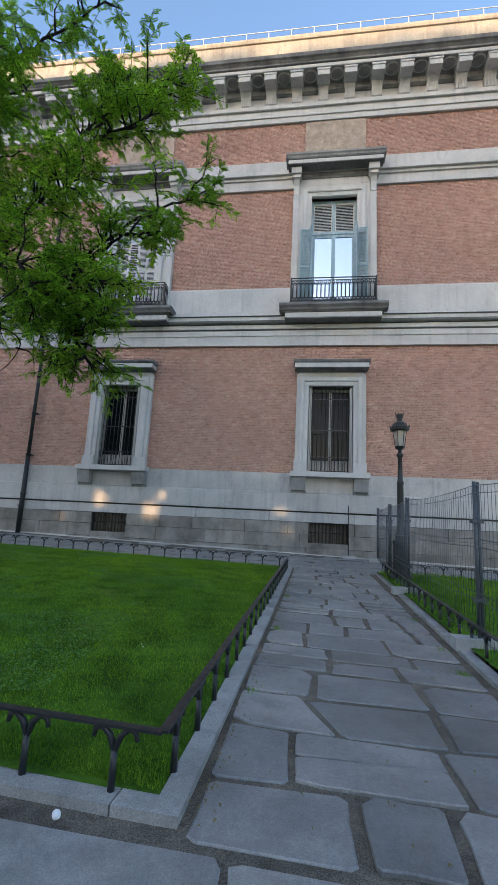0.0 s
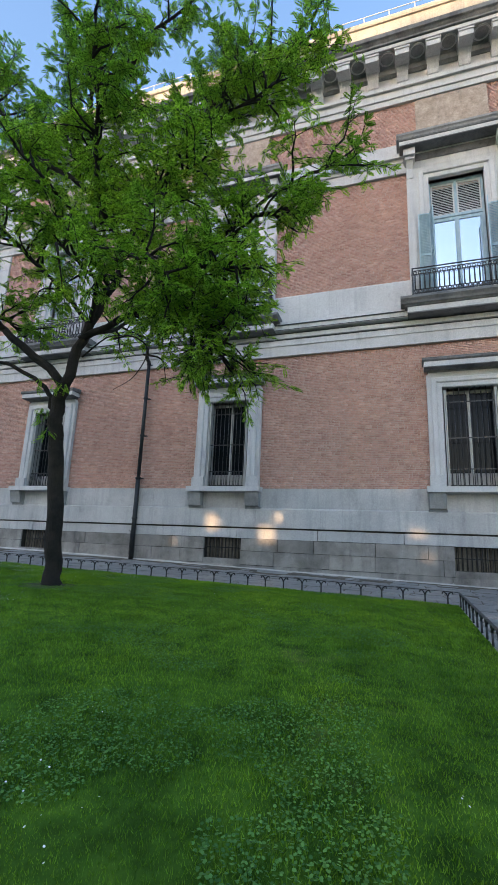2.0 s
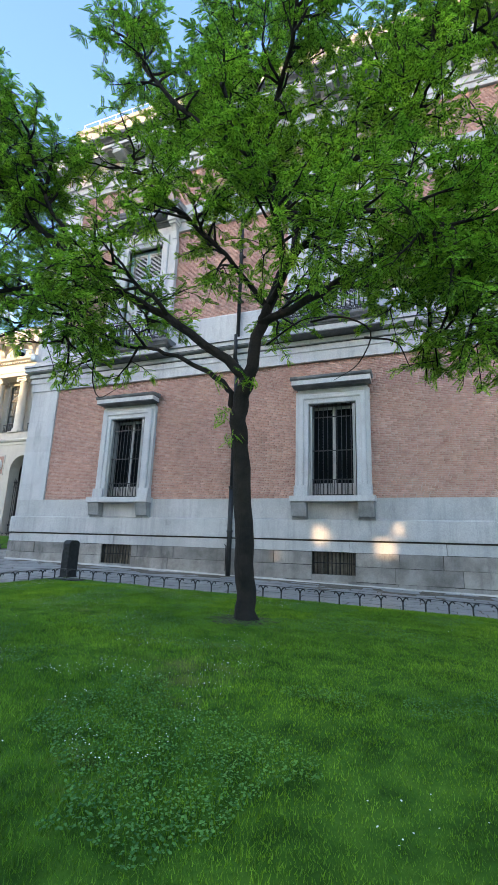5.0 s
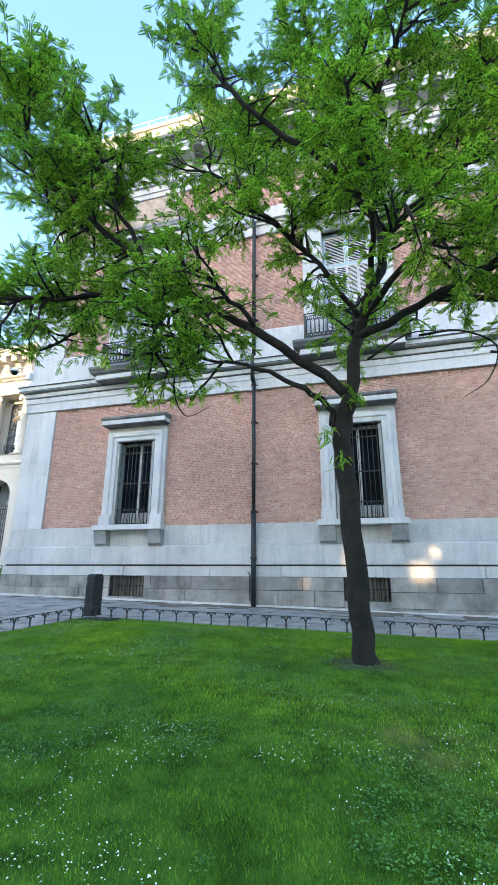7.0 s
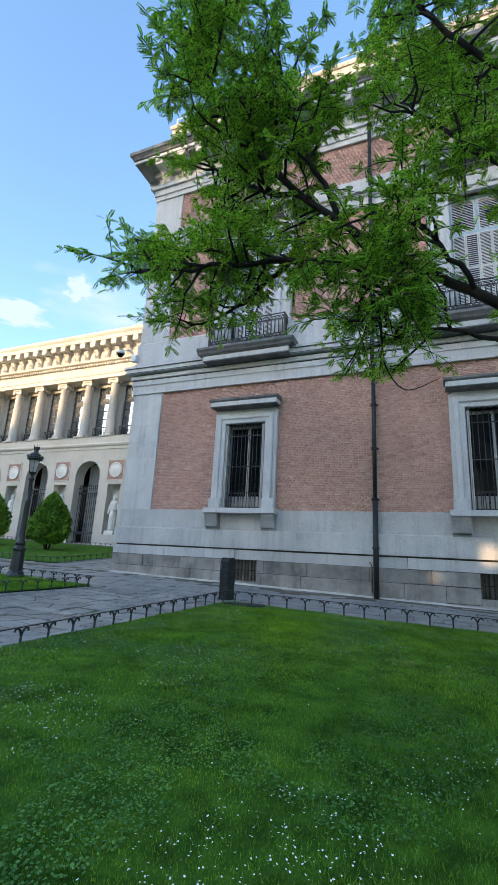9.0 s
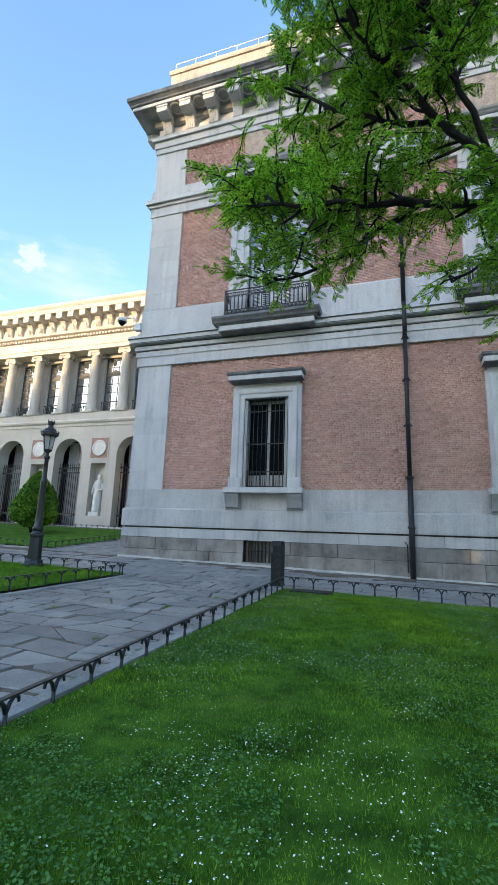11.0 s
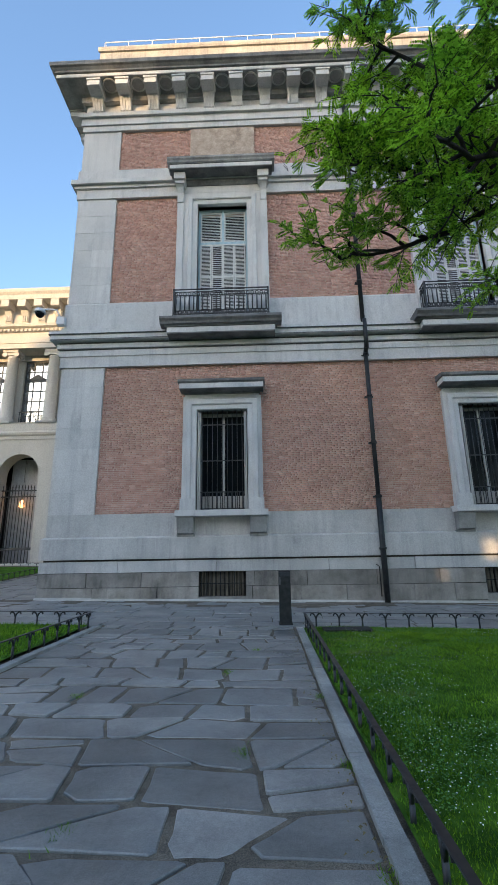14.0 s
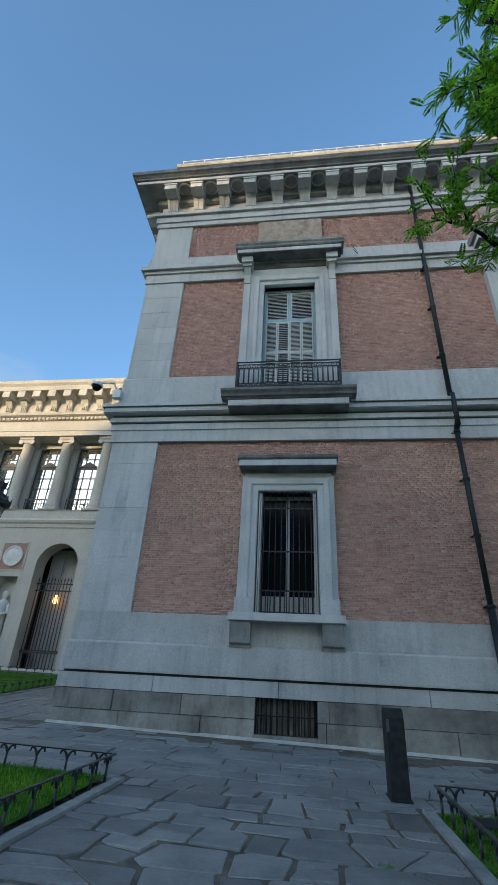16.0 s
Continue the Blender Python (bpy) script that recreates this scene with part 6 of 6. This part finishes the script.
BRICK_FACES = ((0, 1, 2, 3), (1, 0, 4, 5), (2, 1, 5, 6), (3, 2, 6, 7), (0, 3, 7, 4))
ONE = []
for k in range(8):
    me = bpy.data.meshes.new("brick")
    me.from_pydata(brick_corners(0, BW, 0, 0.012 + 0.0012 * k), [], BRICK_FACES)
    me.materials.append(BRICK_ONE)
    ONE.append(me)
for nm, z0, z1, op in (("lower_brick_field", 3.885, 9.97, lows), ("upper_brick_field", 13.0, 18.46, ups), ("frieze_brick_field", 20.07, 22.43, [])):
    field_ob = BRICK_FIELDS[nm]
    vv, ff, singles = [], [], 0
    z = z0
    while z < z1 - 0.03:
        for p, q in brick_row(Q1 + 0.01, RX, z, op):
            near = NEAR_BRICKS[0] < p < NEAR_BRICKS[1] and NEAR_BRICKS[2] < z < NEAR_BRICKS[3] and abs(q - p - BW) < 0.001
            if near and singles < 300:
                share("brick", ONE[rb.randrange(8)], field_ob, pose(p, FY + 0.08, z))
                singles += 1
            else:
                o = len(vv)
                vv += [(a, FY + 0.08 + b, c) for a, b, c in brick_corners(p, q, min(z, z1 - BH), rb.uniform(0.009, 0.021))]
                ff += [tuple(o + i for i in t) for t in BRICK_FACES]
        z += BH
    ob = new("brickwork", raw_mesh("brickwork", vv, ff, BRICK_MANY))
    ob.parent = field_ob
    tagged(ob, kind="stuff")

# ashlar facing: base course, dado and corner strip, stone by stone
def ashlar(x0, x1, z0, z1, y, mat, wide, proud=0.012, name="ashlar_stone"):
    x = x0
    while x < x1 - 0.01:
        xb = min(x + rb.uniform(*wide), x1)
        if x1 - xb < wide[0] * 0.5:
            xb = x1
        bm = bm_new()
        o = proud + rb.uniform(-0.003, 0.004)
        box(bm, x + 0.006, xb - 0.006, y - o, y + 0.01, z0 + 0.006, z1 - 0.006)
        part(name, bm, mat, pavilion, bevel=0.006)
        x = xb


ashlar(CX, RX, 2.21, 2.95, FY - 0.13, STONE_BASE, (2.4, 4.4))
ashlar(CX, RX, 3.04, 3.87, FY, STONE_BASE, (2.2, 3.6))
for k in range(7):
    h = (9.95 - 3.88) / 7
    ashlar(CX, Q1 - 0.004, 3.88 + k * h, 3.88 + (k + 1) * h, FY, STONE_CORNER, (1.79, 1.8) if k % 2 else (0.85, 1.0))
for k in range(6):
    h = (18.44 - 13.0) / 6
    ashlar(CX, Q1 - 0.004, 13.0 + k * h, 13.0 + (k + 1) * h, FY, STONE_CORNER, (1.79, 1.8) if k % 2 else (0.85, 1.0))
# pale mortar fillet where the paving meets the plinth
bm = bm_new()
prev = None
for i in range(46):
    x = CX - 0.16 + i * (RX - CX) / 45
    z = gz(x, FY)
    o = 0.05 + 0.015 * noise.noise((x * 1.3, 2.0, 0))
    cur = [bm.verts.new(p) for p in ((x, FY - 0.13 - o, z - 0.03), (x, FY - 0.13 - o, z + 0.02), (x, FY - 0.1, z + 0.075))]
    if prev:
        bm.faces.new((prev[0], cur[0], cur[1], prev[1]))
        bm.faces.new((prev[1], cur[1], cur[2], prev[2]))
    prev = cur
part("mortar_fillet", bm, PALE_MORTAR, pavilion, "pale dusty mortar along the foot of the wall")

# ---- paving: uneven slabs with earth joints ----
pavement = tagged(new("pavement"), "worn blue-grey stone slabs of uneven sizes with earthy joints", "paving", kind="structure")
SLABS = []


def lay(x0, x1, y0, y1, along, depth, length, joint, skew, seed, wild=0.1):
    """Courses of slabs. along 'x': courses run across in x and follow one another in y."""
    rng = random.Random(seed)
    u0, u1, v0, v1 = (x0, x1, y0, y1) if along == "x" else (y0, y1, x0, x1)
    v = v0
    prev = (0.0, 0.0, rng.random() * 9)
    k = 0
    while v < v1 - 0.05:
        h = min(rng.uniform(*depth), v1 - v)
        if v1 - v - h < depth[0] * 0.5:
            h = v1 - v
        nxt = (rng.uniform(-skew, skew), rng.uniform(-skew, skew))
        if v + h >= v1 - 0.01:
            nxt = (0.0, 0.0)
        us = [u0]
        while us[-1] < u1 - 0.01:
            w = rng.uniform(*length)
            e = us[-1] + w
            us.append(u1 if u1 - e < length[0] * 0.6 else e)
        lean = [0.0] + [rng.uniform(-1, 1) * skew * (5.0 if rng.random() < wild else 0.7) for _ in us[1:-1]] + [0.0]

        def edge(u, s, base):
            t = (u - u0) / (u1 - u0)
            bow = 0.0 if s == (0.0, 0.0) else 2.2 * skew * noise.noise((u * 0.9, base * 3.7, seed))
            return base + s[0] * (1 - t) + s[1] * t + bow
        low = prev[:2]
        for i in range(len(us) - 1):
            a, b = us[i], us[i + 1]
            j = joint * rng.uniform(0.6, 1.3) / 2
            spans = [(0.0, 1.0)]
            if rng.random() < wild * 0.8 and h > 0.5:
                m = rng.uniform(0.35, 0.65)
                spans = [(0.0, m), (m, 1.0)]
            tilt = rng.uniform(-1, 1) * skew if len(spans) > 1 else 0.0
            for f0, f1 in spans:
                pt = lambda w, f: (us[w] + lean[w] * (2 * f - 1), edge(us[w], low, v) * (1 - f) + edge(us[w], nxt, v + h) * f + (tilt * (1 if w == i else -1) if 0 < f < 1 else 0.0))
                q = [pt(i, f0), pt(i + 1, f0), pt(i + 1, f1), pt(i, f1)]
                q = [(q[0][0] + j, q[0][1] + j), (q[1][0] - j, q[1][1] + j), (q[2][0] - j, q[2][1] - j), (q[3][0] + j, q[3][1] - j)]
                q = [(p + rng.uniform(-1, 1) * joint * 0.2, r + rng.uniform(-1, 1) * joint * 0.2) for p, r in q]
                if along != "x":
                    q = [(r, p) for p, r in reversed(q)]
                SLABS.append((q, rng.uniform(-0.012, 0.01), rng.random()))
        prev = (*nxt, 0)
        v += h
        k += 1


lay(-0.6, 1.72, 2.3, 14.6, "x", (0.38, 0.78), (0.45, 1.1), 0.062, 0.03, 3)
lay(-22.13, -17.66, 2.3, 14.6, "x", (0.36, 0.72), (0.4, 0.9), 0.055, 0.075, 8, 0.45)
lay(-2.6, 4.0, -1.4, 2.28, "x", (0.5, 0.9), (0.7, 1.5), 0.06, 0.07, 5)
NEAR = len(SLABS)
lay(-26.0, -17.7, -3.4, 2.28, "x", (0.5, 0.9), (0.6, 1.4), 0.06, 0.08, 6, 0.4)
lay(-17.7, -2.6, -3.4, 2.28, "x", (0.5, 0.9), (0.7, 1.5), 0.06, 0.08, 16)
lay(4.0, 12.0, -3.4, 2.28, "x", (0.5, 0.9), (0.7, 1.5), 0.06, 0.08, 26)
lay(-31.0, 16.0, 14.6, 20.2, "x", (0.45, 0.8), (0.6, 1.4), 0.018, 0.05, 12, 0.2)
lay(-31.0, -26.9, 20.2, 34.4, "x", (0.5, 0.9), (0.6, 1.4), 0.035, 0.05, 13)
lay(-46.0, -31.0, 14.6, 20.7, "x", (0.5, 0.9), (0.7, 1.5), 0.035, 0.05, 14)


def slab_faces(q, lift):
    """Top, chamfer and sides of one slab as vertex and face lists."""
    cx, cy = sum(p[0] for p in q) / 4, sum(p[1] for p in q) / 4
    rng = random.Random(int(cx * 977 + cy * 1313))
    ring = []
    for i, (x, y) in enumerate(q):
        nx, ny = q[(i + 1) % 4]
        px, py = q[(i - 1) % 4]
        a, b, m = rng.uniform(0.05, 0.16), rng.uniform(0.05, 0.16), rng.uniform(0.35, 0.65)
        if rng.random() < 0.2:
            a, b = rng.uniform(0.2, 0.5), rng.uniform(0.2, 0.5)
        w = rng.uniform(-0.006, 0.016)
        mx, my = x + (nx - x) * m, y + (ny - y) * m
        ln = math.hypot(cx - mx, cy - my)
        ring += [(x + (px - x) * a * 0.5, y + (py - y) * a * 0.5), (x + (nx - x) * b * 0.5, y + (ny - y) * b * 0.5), (mx + (cx - mx) * w / ln, my + (cy - my) * w / ln)]
    v = []
    tx, ty = rng.uniform(-0.012, 0.012), rng.uniform(-0.012, 0.012)
    for s, dz in ((1.0, -0.05), (1.0, -0.008), (0.975, 0.0)):
        for x, y in ring:
            xx, yy = cx + (x - cx) * s, cy + (y - cy) * s
            v.append((xx, yy, gz(xx, yy) + dz + (lift + (x - cx) * tx + (y - cy) * ty if dz > -0.04 else 0)))
    f = []
    for r in (0, 12):
        for i in range(12):
            j = (i + 1) % 12
            f.append((r + i, r + j, r + 12 + j, r + 12 + i))
    return v, f, tuple(range(24, 36))


for n, (q, lift, rnd) in enumerate(SLABS[:NEAR]):
    if n > 299:
        break
    v, f, top = slab_faces(q, lift)
    me = bpy.data.meshes.new("slab")
    me.from_pydata(v, [], f + [top])
    me.materials.append(SLAB)
    ob = new("slab", me)
    ob.parent = pavement
vs, fs = [], []
for q, lift, rnd in SLABS[min(NEAR, 300):]:
    v, f, top = slab_faces(q, lift)
    o = len(vs)
    vs += v
    fs += [tuple(i + o for i in t) for t in f + [top]]
me = bpy.data.meshes.new("outer_slabs")
me.from_pydata(vs, [], fs)
me.materials.append(SLAB_REST)
ob = new("outer_slabs", me)
ob.parent = pavement
tagged(ob, kind="stuff")

# ---- unseen tree-coloured sheets behind the walker, added to shade the fronts from the low sun ----
OCC = 100.0                     # metres toward the sun
FLAT_SUN = Vector((to_sun.x, to_sun.y, 0)).normalized()
SIDE = Vector((-FLAT_SUN.y, FLAT_SUN.x, 0))
OCC_MID = Vector((-20, FY, 0)) + FLAT_SUN * OCC


def toward_sun(p):
    """Where the sun's ray to the point p crosses the far sheet: along the sheet, and height."""
    p = Vector(p)
    q = p + to_sun * ((OCC_MID - p).dot(FLAT_SUN) / to_sun.dot(FLAT_SUN))
    return (q - OCC_MID).dot(SIDE), q.z


# wall points to be sunlit: x, z and radius of the gap cut
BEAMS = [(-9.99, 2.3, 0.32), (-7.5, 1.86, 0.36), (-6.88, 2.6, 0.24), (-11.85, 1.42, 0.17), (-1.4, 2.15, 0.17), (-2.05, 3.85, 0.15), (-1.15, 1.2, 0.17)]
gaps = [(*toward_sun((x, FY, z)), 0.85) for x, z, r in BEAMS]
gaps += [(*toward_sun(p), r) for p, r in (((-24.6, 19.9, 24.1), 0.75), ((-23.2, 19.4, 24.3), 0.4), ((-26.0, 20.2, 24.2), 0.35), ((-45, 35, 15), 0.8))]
TOPS = [(toward_sun(p)[0], toward_sun(p)[1]) for p in ((-90, 35, 12.0), (-62, 35, 13.0), (-48, 35, 15.0), (-38, 35, 17.6), (-27.2, 20.6, 27.1), (-10, 20.6, 27.3), (30, 20.6, 27.4))]
TOPS = sorted(TOPS)


def row_top(s):
    for (a, ha), (b, hb) in zip(TOPS, TOPS[1:]):
        if s <= b:
            t = max(0, min(1, (s - a) / (b - a)))
            return ha + (hb - ha) * t
    return TOPS[-1][1]


CELL = 0.3
s0, s1 = -80.0, 62.0
ns, nz = int((s1 - s0) / CELL), 158
ss = s0 + CELL * np.arange(ns + 1)
zz = -1.0 + CELL * np.arange(nz + 1)
verts = np.zeros((nz + 1, ns + 1, 3))
for i, s in enumerate(ss):
    p = OCC_MID + SIDE * float(s)
    verts[:, i, 0], verts[:, i, 1] = p.x, p.y
verts[:, :, 2] = zz[:, None]
wob = np.array([0.9 * noise.noise((float(s) * 0.35, 3.1, 0)) + 0.5 * noise.noise((float(s) * 1.3, 7.7, 0)) for s in ss])
top = np.array([row_top(float(s)) for s in ss]) + wob
faces = []
for i in range(ns):
    sm = s0 + CELL * (i + 0.5)
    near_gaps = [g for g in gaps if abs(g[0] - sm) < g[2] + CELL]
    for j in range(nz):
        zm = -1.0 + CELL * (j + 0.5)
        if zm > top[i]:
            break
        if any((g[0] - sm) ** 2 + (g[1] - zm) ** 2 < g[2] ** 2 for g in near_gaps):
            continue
        a = j * (ns + 1) + i
        faces.append((a, a + 1, a + ns + 2, a + ns + 1))
# added blocker out of view; its top edge sets the sunlit height
row = new("sun_block_sheet", raw_mesh("sun_block_sheet", verts.reshape(-1, 3), np.array(faces), FAR_GREEN))
tagged(row, "unseen dark green sheet, as of far trees, that shades the fronts", "trees", kind="backdrop")


# a nearer unseen sheet straight behind the walker, pierced to shape the sun spots
DX2, DZ2 = 0.22, 0.22
n2, m2 = int(113 / DX2), 64
xs2 = -38.0 + DX2 * np.arange(n2)
crest = np.array([14.3 + 1.8 * noise.noise((float(x) * 0.11, 9.0, 0)) + 1.0 * noise.noise((float(x) * 0.6, 4.0, 0)) for x in xs2])
crest = np.where((xs2 > -37) & (xs2 < -17), crest, crest * 0.32)
v2 = np.zeros((m2 + 1, n2, 3))
v2[:, :, 0] = xs2
v2[:, :, 1] = -24.0
v2[:, :, 2] = (-1.0 + DZ2 * np.arange(m2 + 1))[:, None]
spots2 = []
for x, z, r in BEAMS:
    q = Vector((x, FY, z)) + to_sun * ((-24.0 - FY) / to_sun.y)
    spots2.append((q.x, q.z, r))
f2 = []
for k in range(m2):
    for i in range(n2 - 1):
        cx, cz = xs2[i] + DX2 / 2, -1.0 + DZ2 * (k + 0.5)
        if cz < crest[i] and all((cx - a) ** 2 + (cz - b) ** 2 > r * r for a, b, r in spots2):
            f2.append((k * n2 + i, k * n2 + i + 1, (k + 1) * n2 + i + 1, (k + 1) * n2 + i))
row2 = new("beam_gap_sheet", raw_mesh("beam_gap_sheet", v2.reshape(-1, 3), np.array(f2), FAR_GREEN))
tagged(row2, "unseen dark green sheet with gaps cut for the sun spots", "trees", kind="backdrop")

# ---- low clouds far off ----
def cloud_material(name, seed, warm, soft_from, soft_to):
    m = bpy.data.materials.new(name)
    m.use_nodes = True
    nt = m.node_tree
    nt.nodes.remove(nt.nodes["Principled BSDF"])
    tc = nt.nodes.new("ShaderNodeTexCoord")
    mp = nt.nodes.new("ShaderNodeMapping")
    mp.inputs["Location"].default_value = (seed, seed * 0.7, 0)
    mp.inputs["Scale"].default_value = (3.2, 1, 5.0)
    nt.links.new(tc.outputs["Generated"], mp.inputs[0])
    n = nt.nodes.new("ShaderNodeTexNoise")
    n.inputs["Scale"].default_value, n.inputs["Detail"].default_value, n.inputs["Roughness"].default_value = 1.1, 7, 0.55
    nt.links.new(mp.outputs[0], n.inputs["Vector"])
    g = nt.nodes.new("ShaderNodeVectorMath")
    g.operation = "DISTANCE"
    g.inputs[1].default_value = (0.5, 0.5, 0.42)
    flat_n = nt.nodes.new("ShaderNodeVectorMath")
    flat_n.operation = "MULTIPLY"
    flat_n.inputs[1].default_value = (1, 0, 1)
    nt.links.new(tc.outputs["Generated"], flat_n.inputs[0])
    off = nt.nodes.new("ShaderNodeVectorMath")
    off.inputs[1].default_value = (0, 0.5, 0)
    nt.links.new(flat_n.outputs[0], off.inputs[0])
    nt.links.new(off.outputs[0], g.inputs[0])
    sub = nt.nodes.new("ShaderNodeMath")
    sub.operation = "SUBTRACT"
    nt.links.new(n.outputs["Fac"], sub.inputs[0])
    nt.links.new(g.outputs["Value"], sub.inputs[1])
    r = nt.nodes.new("ShaderNodeValToRGB")
    r.color_ramp.elements[0].position, r.color_ramp.elements[1].position = soft_from, soft_to
    nt.links.new(sub.outputs[0], r.inputs[0])
    e = nt.nodes.new("ShaderNodeEmission")
    e.inputs["Color"].default_value = (*warm, 1)
    e.inputs["Strength"].default_value = 0.21
    t = nt.nodes.new("ShaderNodeBsdfTransparent")
    mx = nt.nodes.new("ShaderNodeMixShader")
    nt.links.new(r.outputs[0], mx.inputs[0])
    nt.links.new(t.outputs[0], mx.inputs[1])
    nt.links.new(e.outputs[0], mx.inputs[2])
    nt.links.new(mx.outputs[0], nt.nodes["Material Output"].inputs[0])
    return m


def cloud(way, w, h, seed, label, soft_from=0.1, soft_to=0.27):
    bm = bm_new()
    v = [bm.verts.new(p) for p in ((-w, 0, -h), (w, 0, -h), (w, 0.5, h), (-w, 0.5, h))]
    bm.faces.new(v)
    me = mesh_of("cloud", bm, cloud_material("cloud_vapour", seed, (0.86, 0.95, 1.0), soft_from, soft_to))
    ob = new("cloud", me)
    d = Vector(way).normalized()
    ob.location = Vector((-10, 2, 1.5)) + d * 1800
    ob.rotation_euler = (0, 0, math.atan2(-d.x, d.y))
    tagged(ob, label, "cloud", kind="backdrop")


cloud((-0.735, 0.53, 0.435), 190, 70, 1.3, "small white evening cloud low over the far roof")
cloud((-0.64, 0.585, 0.50), 55, 75, 4.1, "wisp of white cloud in the blue sky")
cloud((-0.60, 0.655, 0.49), 330, 190, 8.4, "pale hazy cloud bank behind the far roof", 0.1, 0.7)
